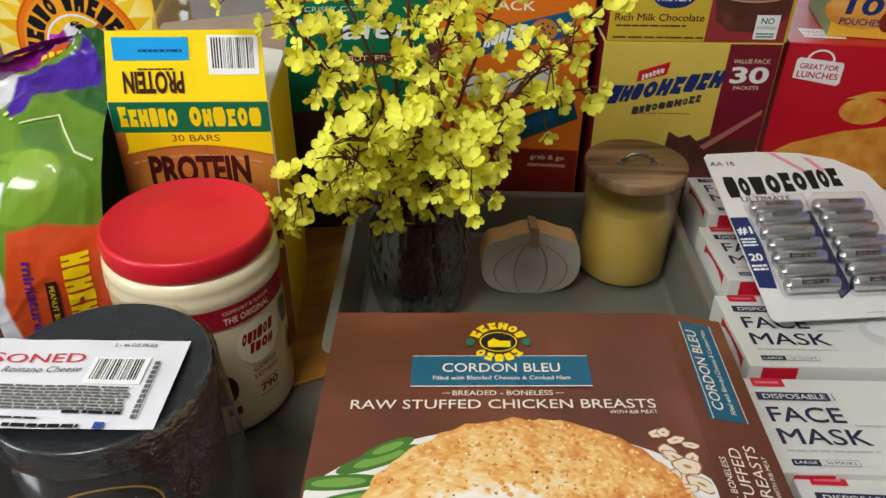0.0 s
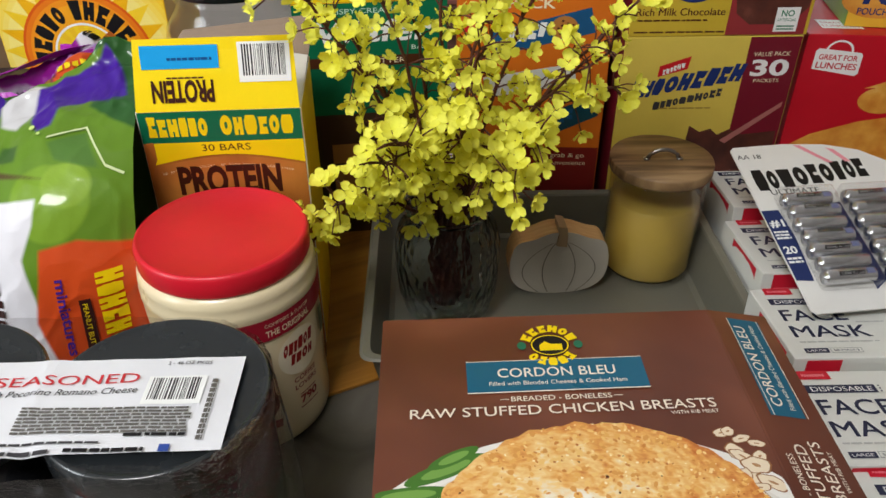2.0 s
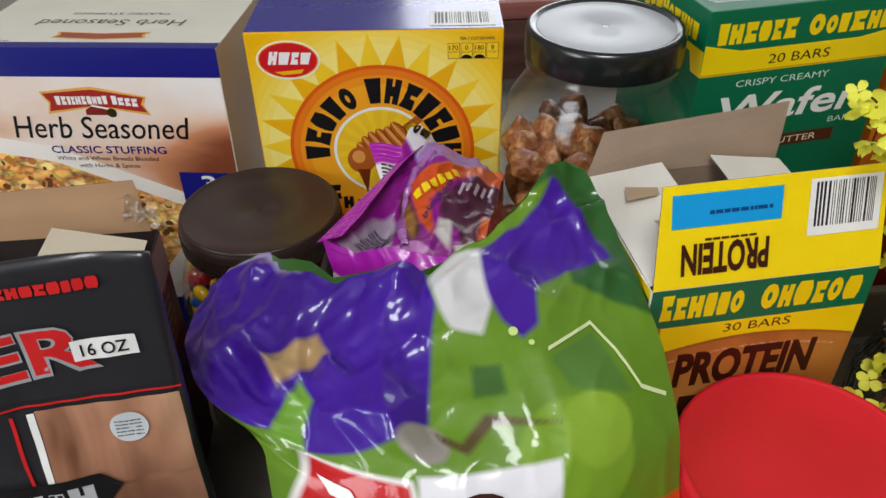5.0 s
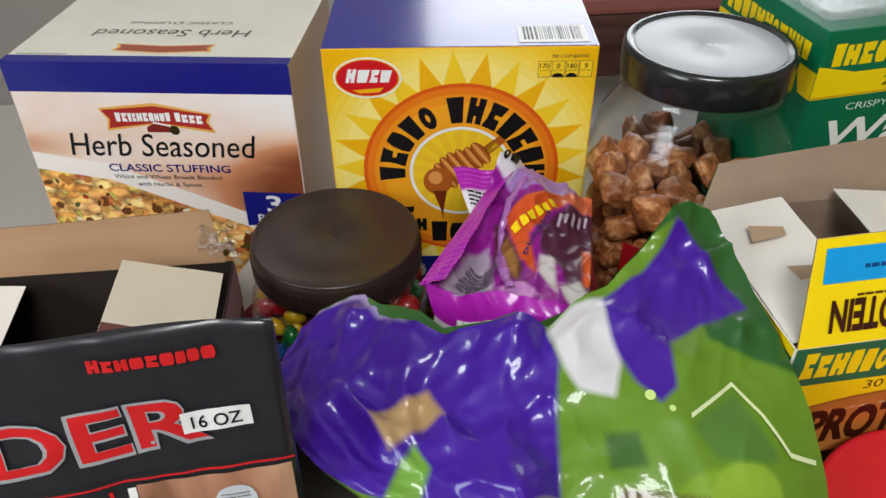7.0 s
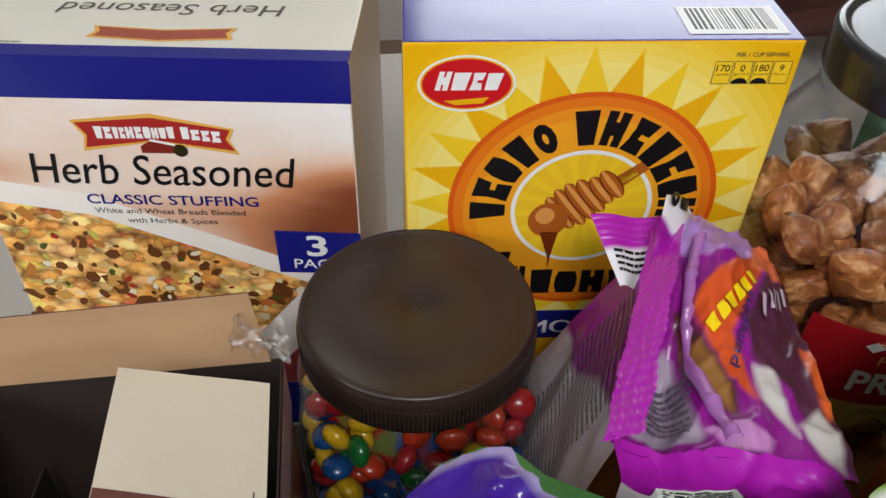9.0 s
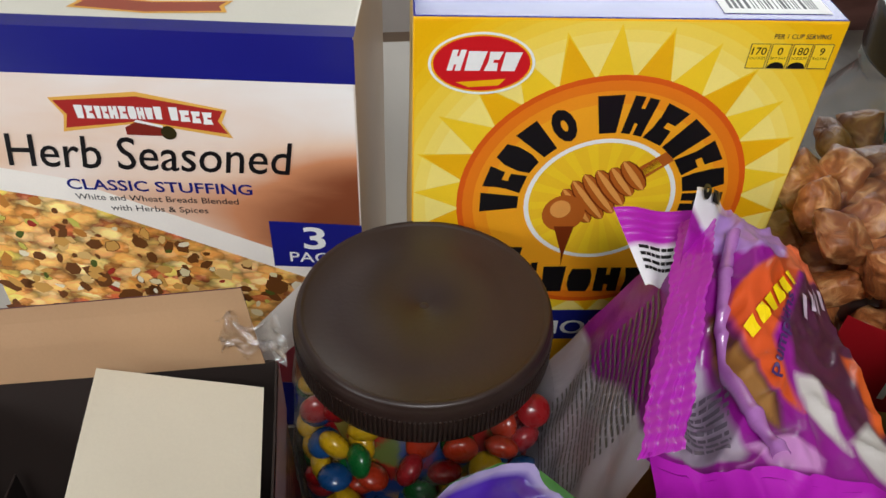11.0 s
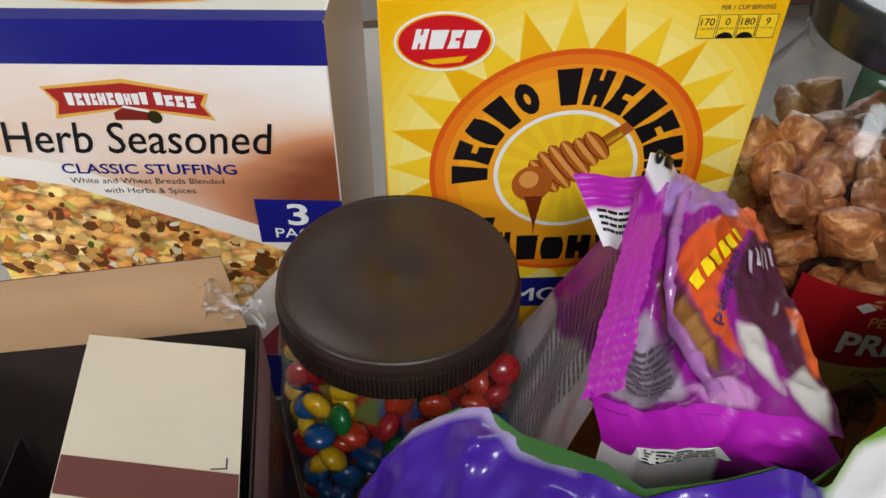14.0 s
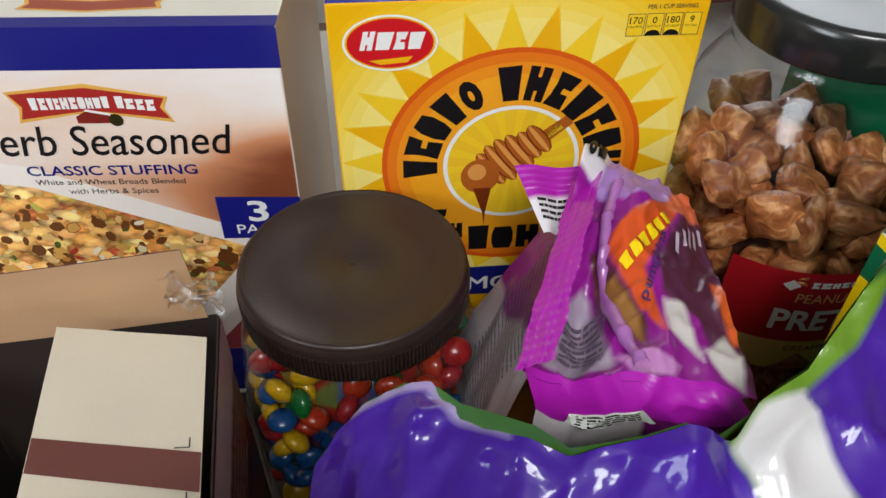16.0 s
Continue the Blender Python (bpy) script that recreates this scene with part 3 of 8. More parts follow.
def tone_panel(pr, x, y, w, h, nx, ny, tone, stops, name, wob=0.12, scale=14):
    """A soft printed photograph: a tone stored on a fine grid, coloured through stops."""
    pts = [(x + w * i / nx, y + h * j / ny) for j in range(ny + 1) for i in range(nx + 1)]
    fs = [(j * (nx + 1) + i, j * (nx + 1) + i + 1, (j + 1) * (nx + 1) + i + 1, (j + 1) * (nx + 1) + i) for j in range(ny) for i in range(nx)]
    m = ramp_mix(name, stops, scale, 0.4, 4, 0.8, stretch=(0.5, 1, 1.4))
    n, l = m.node_tree.nodes, m.node_tree.links
    at, ad = n.new("ShaderNodeAttribute"), n.new("ShaderNodeMath")
    at.attribute_name = "tone"
    ad.operation = "MULTIPLY_ADD"
    tex = next(q for q in n if q.bl_idname == "ShaderNodeTexNoise")
    rmp = next(q for q in n if q.bl_idname == "ShaderNodeValToRGB")
    l.new(tex.outputs["Fac"], ad.inputs[0])
    ad.inputs[1].default_value = wob
    l.new(at.outputs["Fac"], ad.inputs[2])
    l.new(ad.outputs[0], rmp.inputs[0])
    sub = Print(pr.place)
    sub.lift = pr.lift
    sub.add(pts, fs, m)
    return sub, [tone(*q) for q in pts]


def build_tones(sub, tones, name, parent):
    ob = sub.build(name, parent)
    at = ob.data.attributes.new("tone", "FLOAT", "POINT")
    at.data.foreach_set("value", tones)
    return ob


def warm(x, y):
    g = lambda cx, cy, rx, ry: math.exp(-(((x - cx) / rx) ** 2 + ((y - cy) / ry) ** 2))
    return 0.58 * g(0.21, 0.188, 0.075, 0.030) + 0.40 * g(0.225, 0.222, 0.045, 0.018) + 0.16 * g(0.06, 0.245, 0.14, 0.05) + 0.22 * g(0.185, 0.172, 0.035, 0.014) + 0.2 * g(0.0, 0.23, 0.03, 0.012) + 0.14 * g(0.1, 0.2, 0.08, 0.012)


sub, tones = tone_panel(p, 0.001, 0.14, SW - 0.002, SH - 0.16, 60, 48, warm, [(0.12, srgb(250, 247, 244)), (0.3, srgb(240, 206, 180)), (0.48, srgb(210, 140, 98)), (0.72, srgb(134, 70, 42))], "warm_photo", 0.2, 22)
build_tones(sub, tones, "front_photo", stuffing)
p.lift += 0.0002
p.poly([(0.001, 0.224), (0.06, 0.214), (0.20, 0.154), (0.198, 0.128), (0.13, 0.06), (0.001, 0.05)], card("dish_white", 248, 240, 230))
dish = [(0.001, 0.208), (0.06, 0.198), (0.184, 0.146), (0.12, 0.066), (0.001, 0.054)]
p.poly(dish, card("crumb_base", 112, 70, 34))
p.poly([(0.14, 0.048), (0.20, 0.12), (SW - 0.001, 0.13), (SW - 0.001, 0.048)], card("cloth_red", 164, 66, 74))


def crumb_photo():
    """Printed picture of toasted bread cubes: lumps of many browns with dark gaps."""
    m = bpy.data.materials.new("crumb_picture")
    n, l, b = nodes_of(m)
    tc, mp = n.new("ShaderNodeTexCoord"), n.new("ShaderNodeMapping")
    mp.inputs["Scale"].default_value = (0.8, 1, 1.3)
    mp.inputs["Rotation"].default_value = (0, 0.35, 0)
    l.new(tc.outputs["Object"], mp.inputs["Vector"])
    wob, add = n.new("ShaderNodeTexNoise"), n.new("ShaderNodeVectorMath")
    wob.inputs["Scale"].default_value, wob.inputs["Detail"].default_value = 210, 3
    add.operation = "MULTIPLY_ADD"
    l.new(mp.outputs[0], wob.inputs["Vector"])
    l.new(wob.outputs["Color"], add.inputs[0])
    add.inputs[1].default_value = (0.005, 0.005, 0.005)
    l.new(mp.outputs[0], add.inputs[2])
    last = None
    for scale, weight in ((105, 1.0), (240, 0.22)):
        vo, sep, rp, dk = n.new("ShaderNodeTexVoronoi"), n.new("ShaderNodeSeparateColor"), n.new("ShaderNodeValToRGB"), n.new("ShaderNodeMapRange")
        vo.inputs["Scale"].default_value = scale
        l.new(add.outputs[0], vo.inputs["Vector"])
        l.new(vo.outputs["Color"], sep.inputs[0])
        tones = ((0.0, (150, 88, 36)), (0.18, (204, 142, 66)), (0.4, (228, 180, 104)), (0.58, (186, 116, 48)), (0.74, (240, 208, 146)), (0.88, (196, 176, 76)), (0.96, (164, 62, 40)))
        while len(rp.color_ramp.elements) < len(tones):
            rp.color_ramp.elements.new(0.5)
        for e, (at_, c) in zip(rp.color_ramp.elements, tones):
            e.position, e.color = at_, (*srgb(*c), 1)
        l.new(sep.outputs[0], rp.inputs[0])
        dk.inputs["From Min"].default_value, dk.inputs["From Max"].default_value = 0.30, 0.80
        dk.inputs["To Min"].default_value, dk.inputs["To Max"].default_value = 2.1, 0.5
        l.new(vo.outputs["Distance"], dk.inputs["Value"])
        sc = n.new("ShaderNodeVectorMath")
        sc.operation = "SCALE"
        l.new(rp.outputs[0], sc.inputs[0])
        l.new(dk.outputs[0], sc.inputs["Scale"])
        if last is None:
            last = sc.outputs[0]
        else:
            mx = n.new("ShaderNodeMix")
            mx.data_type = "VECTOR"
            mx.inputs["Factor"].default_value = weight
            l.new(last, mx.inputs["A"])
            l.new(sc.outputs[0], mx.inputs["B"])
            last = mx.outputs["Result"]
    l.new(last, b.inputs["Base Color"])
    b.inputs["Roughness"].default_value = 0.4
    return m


def in_dish(x, y):
    return 0.003 < x and y > 0.056 and y < 0.206 - max(0, x - 0.02) * 0.37 and y > 0.066 + (x - 0.12) * 1.25


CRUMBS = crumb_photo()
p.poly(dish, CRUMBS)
for k, (count, size, tones_) in enumerate(((60, 0.0062, ((228, 186, 116), (214, 160, 82), (196, 128, 56))), (44, 0.0042, ((206, 196, 92), (232, 216, 170), (238, 226, 196))), (34, 0.0036, ((172, 52, 40), (124, 66, 34), (84, 96, 38))))):
    flecks = [card("crumb_%d_%d" % (k, q), *c) for q, c in enumerate(tones_)]
    scatter_bits(p, in_dish, (0.003, 0.186, 0.055, 0.205), count, size * 1.12, [card("crumb_shade", 112, 66, 30)], 60 + k)
    scatter_bits(p, in_dish, (0.003, 0.186, 0.055, 0.205), count, size, flecks, 60 + k)
p.poly([(0.12, 0.066), (0.184, 0.146), (0.199, 0.146), (0.199, 0.128), (0.135, 0.06)], card("dish_white", 248, 240, 230))
p.rect(0.0, SH - 0.0245, SW, 0.0238, BLUE, 6, 1)
flag = [(0.066, 0.2655), (0.11, 0.2695), (0.154, 0.2625), (0.1505, 0.2565), (0.155, 0.2490), (0.11, 0.2550), (0.069, 0.2495), (0.0715, 0.2575)]
GOLD = card("gold_edge", 232, 176, 80)
flag = [(0.109 + (x - 0.11) * 0.95, y - 0.003) for x, y in flag]
p.poly([(0.109 + (x - 0.109) * 1.05, 0.2562 + (y - 0.2562) * 1.25) for x, y in flag], GOLD)
p.poly(flag, card("ribbon_red", 172, 44, 40))
p.marks(0.0765, 0.2530, 0.044, 0.0078, 10, WHITE, 2, rise=0.02)
p.marks(0.1235, 0.2523, 0.022, 0.0078, 4, WHITE, 3, rise=-0.08)
p.poly([(0.1, 0.2435), (0.1, 0.248), (0.106, 0.2515), (0.118, 0.249), (0.121, 0.2435)], card("barn_red", 128, 40, 30))
p.poly([(0.105, 0.2515), (0.1065, 0.2528), (0.1195, 0.2498), (0.1185, 0.2485)], WHITE)
p.disc(0.1215, 0.2455, 0.004, 0.0042, card("tree_dark", 50, 44, 20), 12)
p.text("Herb Seasoned", 0.107, 0.2215, 0.0215, BLACK, 0.147, bold=0.004, shear=0.16)
p.text("CLASSIC STUFFING", 0.11, 0.2070, 0.0072, NAVY, 0.099, bold=0.014)
p.text("White and Wheat Breads Blended", 0.107, 0.2000, 0.0042, INK, 0.088)
p.text("with Herbs & Spices", 0.107, 0.1930, 0.0042, INK, 0.053)
p.poly([(0.166, 0.155), (0.166, 0.189), (SW, 0.188), (SW, 0.155)], BLUE)
p.text("3", 0.1905, 0.1695, 0.0165, WHITE, 0.0125, bold=0.02)
p.text("PACK", 0.191, 0.1590, 0.0078, WHITE, 0.031, bold=0.008)
p.rect(0.001, 0.001, SW - 0.002, 0.047, BLUE)
p.build("front_print", stuffing)
p = Print(top_of(SW, SD, SH))
p.rect(0.0, 0.0, SW, 0.012, BLUE)
p.build("top_strip", stuffing)
p = Print(lambda a, b, lift: Vector((a - SW / 2, -SD / 2 - lift, SH + b)) if b < 0 else Vector((a - SW / 2, -SD / 2 + b - lift, SH + lift)), start=0.0005)
p.rect(0.0005, -0.004, SW - 0.001, 0.008, BLUE, 6, 8)
p.build("edge_strip", stuffing)
p = Print(top_of(SW, SD, SH))
GREYINK = card("soft_grey_ink", 96, 92, 86)
p.poly([(0.076, 0.022), (0.115, 0.018), (0.154, 0.022), (0.151, 0.029), (0.154, 0.036), (0.115, 0.0325), (0.076, 0.036), (0.079, 0.029)], GOLD)
p.poly([(0.079, 0.0235), (0.115, 0.0195), (0.151, 0.0235), (0.1485, 0.029), (0.151, 0.0345), (0.115, 0.031), (0.079, 0.0345), (0.0815, 0.029)], card("ribbon_dull", 164, 84, 66))
p.text("Herb Seasoned", 0.112, 0.066, 0.015, GREYINK, 0.125, rot=180, shear=0.12)
p.text("CLASSIC STUFFING", 0.112, 0.084, 0.0055, GREYINK, 0.085, rot=180)
p.lines(0.006, 0.014, 0.04, 0.002, 1, GREYINK, 2)
p.build("top_print", stuffing)

# ---- wafer bar print ----
p = Print(front_of(WW, WD, WH, 0.0015))
p.rect(0.0, 0.285, WW, 0.018, YELLOW)
p.poly([(0, 0.303), (0, 0.31), (0.03, 0.3035), (0.13, 0.3035), (WW, 0.309), (WW, 0.303)], YELLOW)
p.rect(0.0, 0.2855, WW, 0.0012, card("edge_gold", 210, 160, 30))
p.marks(0.008, 0.309, 0.066, 0.0165, 6, YELLOW, 21)
p.marks(0.082, 0.309, 0.072, 0.0165, 6, YELLOW, 22)
p.text("20 BARS", 0.081, 0.2905, 0.0078, BLACK, 0.052)
TEAL = card("mint_ink", 206, 232, 214)
p.text("CRISPY CREAMY", 0.072, 0.2738, 0.0056, TEAL, 0.08)
p.text("Wafer", 0.081, 0.2435, 0.0235, WHITE, 0.128, bold=0.02, shear=0.2)
p.text("BARS", 0.136, 0.2325, 0.0052, TEAL, 0.024)
p.rect(0.012, 0.216, 0.12, 0.011, BROWN)
p.text("PEANUT BUTTER", 0.072, 0.2185, 0.006, CREAM, 0.09)
p.rect(0.0, 0.001, WW, 0.16, card("wafer_dusk", 70, 46, 28))
for k in range(3):
    p.rect(0.03, 0.03 + 0.035 * k, 0.1, 0.024, card("wafer_tan", 176, 120, 62))
p.build("front_print", wafer)
p = Print(left_of(WW, WD, WH))
p.rect(0.0, 0.285, WD, 0.02, YELLOW)
p.marks(0.008, 0.309, 0.11, 0.015, 11, YELLOW, 25)
p.text("20 BARS", 0.065, 0.2905, 0.0078, BLACK, 0.05)
p.text("CRISPY CREAMY", 0.065, 0.2738, 0.0056, TEAL, 0.08)
p.text("Wafer", 0.065, 0.247, 0.02, WHITE, 0.09, shear=0.2)
p.text("BARS", 0.1, 0.236, 0.005, TEAL, 0.024)
p.build("side_print", wafer)
part("clear_sleeve", block(WW * 0.9, WD * 0.8, 0.006, 0.003, 0, 0, WH + 0.0005), film("cling_film", (0.97, 0.98, 0.98), 0.16), wafer, "shiny clear plastic over the top")

# ---- cookie print ----
p = Print(front_of(KW, KD, KH, 0.0015))
DKBLUE = card("packet_blue", 26, 84, 128)
TEALD = card("packet_teal", 20, 70, 84)
p.rect(0.001, 0.001, KW - 0.002, 0.11, card("cookie_maroon", 128, 34, 30))
p.text("VARIETY", 0.081, 0.2895, 0.0105, CREAM, 0.08, bold=0.015)
p.text("PACK", 0.080, 0.2745, 0.0105, CREAM, 0.05, bold=0.015)
p.disc(0.142, 0.312, 0.0165, 0.0135, WHITE, 30)
p.text("30", 0.142, 0.3085, 0.0105, RED, bold=0.02)
p.poly([(0.012, 0.327), (0.046, 0.327), (0.030, 0.305)], RED)
p.poly([(0.036, 0.247), (0.143, 0.276), (0.15, 0.249), (0.046, 0.222)], DKBLUE)
p.marks(0.05, 0.238, 0.045, 0.018, 5, WHITE, 31, 0.2, rise=0.25)
p.disc(0.116, 0.254, 0.0145, 0.0125, card("cookie_tan", 184, 122, 60), 24)
for k in range(9):
    p.disc(0.116 + 0.01 * math.cos(k * 2.4) * (k / 9) ** 0.5, 0.254 + 0.009 * math.sin(k * 2.4) * (k / 9) ** 0.5, 0.0016, 0.0014, BROWN, 8)
p.disc(0.017, 0.249, 0.0085, 0.0085, RED, 20)
p.text("10", 0.017, 0.246, 0.006, WHITE)
p.poly([(0.03, 0.196), (0.13, 0.214), (0.135, 0.190), (0.035, 0.172)], card("packet_white", 214, 214, 206))
p.poly([(0.062, 0.135), (0.155, 0.176), (0.163, 0.152), (0.08, 0.112)], TEALD)
p.marks(0.085, 0.137, 0.05, 0.014, 6, DKBLUE, 33, rise=0.4)
p.text("grab & go", 0.132, 0.098, 0.006, CREAM, 0.04)
p.text("convenience", 0.132, 0.088, 0.006, CREAM, 0.045)
p.build("front_print", cookie)

# ---- drink mix prints ----
p = Print(front_of(BW, BD, BH, 0.0015))
p.poly([(0.133, 0.001), (0.136, BH - 0.001), (BW - 0.001, BH - 0.001), (BW - 0.001, 0.001)], MAROON)
CHOC = ramp_mix("chocolate_ink", [(0.3, srgb(58, 26, 20)), (0.6, srgb(98, 48, 36)), (0.8, srgb(140, 84, 66))], 30, 0.4)
p.poly([(0.09, 0.001), (0.085, 0.12), (0.087, 0.144), (0.1, 0.136), (0.112, 0.140), (0.121, 0.132), (0.134, 0.139), (0.15, 0.132), (0.189, 0.136), (0.189, 0.001)], CHOC)
p.poly([(0.125, 0.125), (0.188, 0.172), (0.188, 0.166), (0.132, 0.121)], card("straw_pink", 176, 112, 104))
BREW = card("brand_blue", 26, 48, 108)
p.marks(0.010, 0.187, 0.124, 0.022, 9, BREW, 41, 0.3, rise=0.16)
p.marks(0.040, 0.172, 0.076, 0.0095, 10, INK, 42, 0.1, rise=0.2)
p.lines(0.048, 0.165, 0.06, 0.003, 1, card("faint_gold", 172, 140, 60), 2)
p.poly([(0.041, 0.203), (0.042, 0.2155), (0.075, 0.2265), (0.073, 0.212)], RED)
p.marks(0.046, 0.2095, 0.024, 0.006, 6, WHITE, 43, rise=0.33)
p.text("VALUE PACK", 0.163, 0.2255, 0.0052, CREAM, 0.04)
p.text("30", 0.164, 0.2035, 0.0185, WHITE, 0.042, bold=0.03)
p.text("PACKETS", 0.163, 0.1955, 0.0042, CREAM, 0.028)
p.build("front_print", drink)
p = Print(front_of(BW, BD, 0.2, 0.0015))
p.poly([(0.104, 0.001), (0.108, 0.199), (0.189, 0.199), (0.189, 0.001)], card("shake_maroon", 150, 50, 52))
p.poly([(0.106, 0.06), (0.112, 0.024), (0.128, 0.012), (0.172, 0.012), (0.188, 0.03), (0.189, 0.06)], CHOC)
p.disc(0.148, 0.055, 0.042, 0.012, card("milk_choc", 150, 100, 84), 30)
p.ring(0.148, 0.056, 0.040, 0.044, card("glass_edge", 190, 160, 150), 36, squash=0.3)
p.disc(0.065, 0.048, 0.022, 0.012, BREW, 30)
p.text("PROTEIN", 0.065, 0.0435, 0.0062, WHITE, 0.034, bold=0.02)
p.text("Rich Milk Chocolate", 0.053, 0.0225, 0.0082, BROWN, 0.094, bold=0.012)
p.lines(0.008, 0.0165, 0.075, 0.0032, 1, BROWN, 3)
p.lines(0.006, 0.004, 0.098, 0.003, 1, BROWN, 6)
p.rect(0.155, 0.004, 0.025, 0.026, WHITE)
p.text("NO", 0.1675, 0.0205, 0.0066, card("leaf_green", 20, 120, 80), bold=0.02)
p.text("ARTIFICIAL", 0.1675, 0.0150, 0.0034, card("leaf_green", 20, 120, 80), 0.021)
p.lines(0.158, 0.006, 0.019, 0.006, 2, card("leaf_green", 20, 120, 80), 4)
p.build("front_print", shake)

# ---- red carton print ----
p = Print(front_of(RW, RD, RH, 0.0015))
p.poly([(0.012, 0.207), (0.012, 0.2275), (0.015, 0.2305), (0.061, 0.2265), (0.063, 0.2235), (0.063, 0.203), (0.06, 0.2)], WHITE)
p.ring(0.037, 0.2275, 0.0125, 0.0150, WHITE, 20, 0, 180, 0.85)
p.text("GREAT FOR", 0.0375, 0.2175, 0.0062, CRIMSON, 0.042, bold=0.02, rot=-2)
p.text("LUNCHES", 0.0375, 0.2075, 0.0072, CRIMSON, 0.044, bold=0.02, rot=-2)
CHIPS = ramp_mix("chip_photo", [(0.3, srgb(206, 128, 40)), (0.6, srgb(230, 170, 70)), (0.8, srgb(240, 204, 120))], 40, 0.4)
p.disc(0.098, 0.172, 0.026, 0.016, CHIPS, 26)
p.poly([(0.075, 0.186), (0.10, 0.196), (0.13, 0.197), (0.122, 0.189), (0.095, 0.187)], CHIPS)
p.poly([(0.001, 0.108), (0.03, 0.128), (0.08, 0.146), (0.14, 0.158), (0.22, 0.15), (0.28, 0.16), (0.28, 0.001), (0.001, 0.001)], CHIPS)
p.build("front_print", chips)
p = Print(top_of(RW, RD, RH))
p.rect(0.02, 0.02, 0.045, 0.03, WHITE)
p.text("GREAT FOR", 0.0425, 0.037, 0.0062, CRIMSON, 0.04)
p.text("LUNCHES", 0.0425, 0.026, 0.0072, CRIMSON, 0.04)
p.build("top_print", chips)
p = Print(front_of(0.16, 0.11, 0.17, 0.0015))
p.rect(0.07, 0.001, 0.089, 0.168, card("pouch_lime", 140, 178, 60))
p.disc(0.03, 0.03, 0.04, 0.02, CHIPS, 24)
p.text("10", 0.03, 0.026, 0.019, BREW, 0.036, bold=0.03, shear=0.1)
p.text("POUCHES", 0.03, 0.014, 0.0075, BREW, 0.042, bold=0.02)
p.disc(0.058, 0.02, 0.009, 0.012, card("cherry", 120, 40, 30), 18)
p.rect(0.09, 0.04, 0.05, 0.03, GREEN)
p.build("front_print", pouch)
redbag = thing("red_jerky_bag", "red standing snack bag with a black six-sided badge", "bag", pose(0.585, 0.745, 0.0, 0, 0, 12))


def standing_bag(w, h, d, n=24, m=30, seed=2, crease=0.003):
    """A gusseted pouch: fat at the foot, flat at the sealed top."""
    v, f = [], []
    ring = 2 * n
    for j in range(m + 1):
        t = j / m
        for i in range(ring):
            s = i / n if i < n else (ring - i) / n
            side = -1 if i < n else 1
            prof = (1 - t ** 2.2) * math.sin(math.pi * min(1, max(0, s))) ** 0.6
            q = noise.noise(Vector((s * 5, t * 6, seed + side))) * crease * (1 + 2 * t)
            v.append(((s - 0.5) * w * (1 - 0.04 * math.sin(math.pi * t)), side * (d / 2 * prof + 0.0012) + q, t * h))
    for j in range(m):
        for i in range(ring):
            k = (i + 1) % ring
            f.append((j * ring + i, j * ring + k, (j + 1) * ring + k, (j + 1) * ring + i))
    f.append(tuple(range(ring))[::-1])
    f.append(tuple(m * ring + i for i in range(ring)))
    return v, f


v, f = standing_bag(0.2, 0.26, 0.07)
child("bag_body", mesh_from("bag_body", v, f, [surface("red_film", srgb(214, 30, 34), 0.35, 0.06, 20, 0.2, 60)], smooth=True), redbag)
p = Print(lambda a, b, lift: Vector((a - 0.1, -0.037 - lift, b)))
p.poly([(0.02, 0.12), (0.06, 0.10), (0.1, 0.12), (0.1, 0.19), (0.06, 0.21), (0.02, 0.19)], BLACK)
p.marks(0.03, 0.155, 0.06, 0.012, 8, WHITE, 51, rise=-0.5)
p.poly([(0.03, 0.17), (0.06, 0.2), (0.07, 0.18), (0.05, 0.165)], RED)
p.build("badge", redbag)

# ---- protein bar carton, open ----
NW, nx_, ny_, na = by_front(-0.290, 0.638, -0.157, 0.646, 0.118)
NH, ND = 0.262, 0.118
bars30 = thing("protein_bar_box", "open yellow and brown carton of protein bars with raised flaps", "box", pose(nx_, ny_, 0.0045, 0, 0, na))
NH -= 0.0045
FLAPY = card("flap_yellow", 252, 220, 14)
BOARD = surface("white_board_inside", srgb(226, 222, 212), 0.6, 0.05, 40, 0.05, 300)


def sheet(name, corners, mat, parent, thick=0.0009, label="", n=6, curl=0.0):
    """A stiff sheet of board between four corners, lightly curled."""
    a, b, c, d = (Vector(q) for q in corners)
    nrm = (b - a).cross(d - a).normalized()
    v, f = [], []
    for side in (0, 1):
        for j in range(n + 1):
            for i in range(n + 1):
                s, t = i / n, j / n
                q = a.lerp(b, s).lerp(d.lerp(c, s), t) + nrm * (side * thick + curl * t * t + 0.0006 * noise.noise(Vector((s * 3, t * 3, thick * 999))))
                v.append(q)
    k = n + 1
    for side in (0, 1):
        o = side * k * k
        for j in range(n):
            for i in range(n):
                q = (o + j * k + i, o + j * k + i + 1, o + (j + 1) * k + i + 1, o + (j + 1) * k + i)
                f.append(q if side else q[::-1])
    rim = [i for i in range(k)] + [j * k + n for j in range(1, k)] + [n * k + i for i in range(n - 1, -1, -1)] + [j * k for j in range(n - 1, 0, -1)]
    for q in range(len(rim)):
        r, s = rim[q], rim[(q + 1) % len(rim)]
        f.append((r, s, s + k * k, r + k * k))
    mats = list(mat) if isinstance(mat, (list, tuple)) else [mat]
    idx = [len(mats) - 1] * len(f)
    for q in range(n * n, 2 * n * n):
        idx[q] = 0
    return child(name, mesh_from(name, v, f, mats, idx), parent, label)


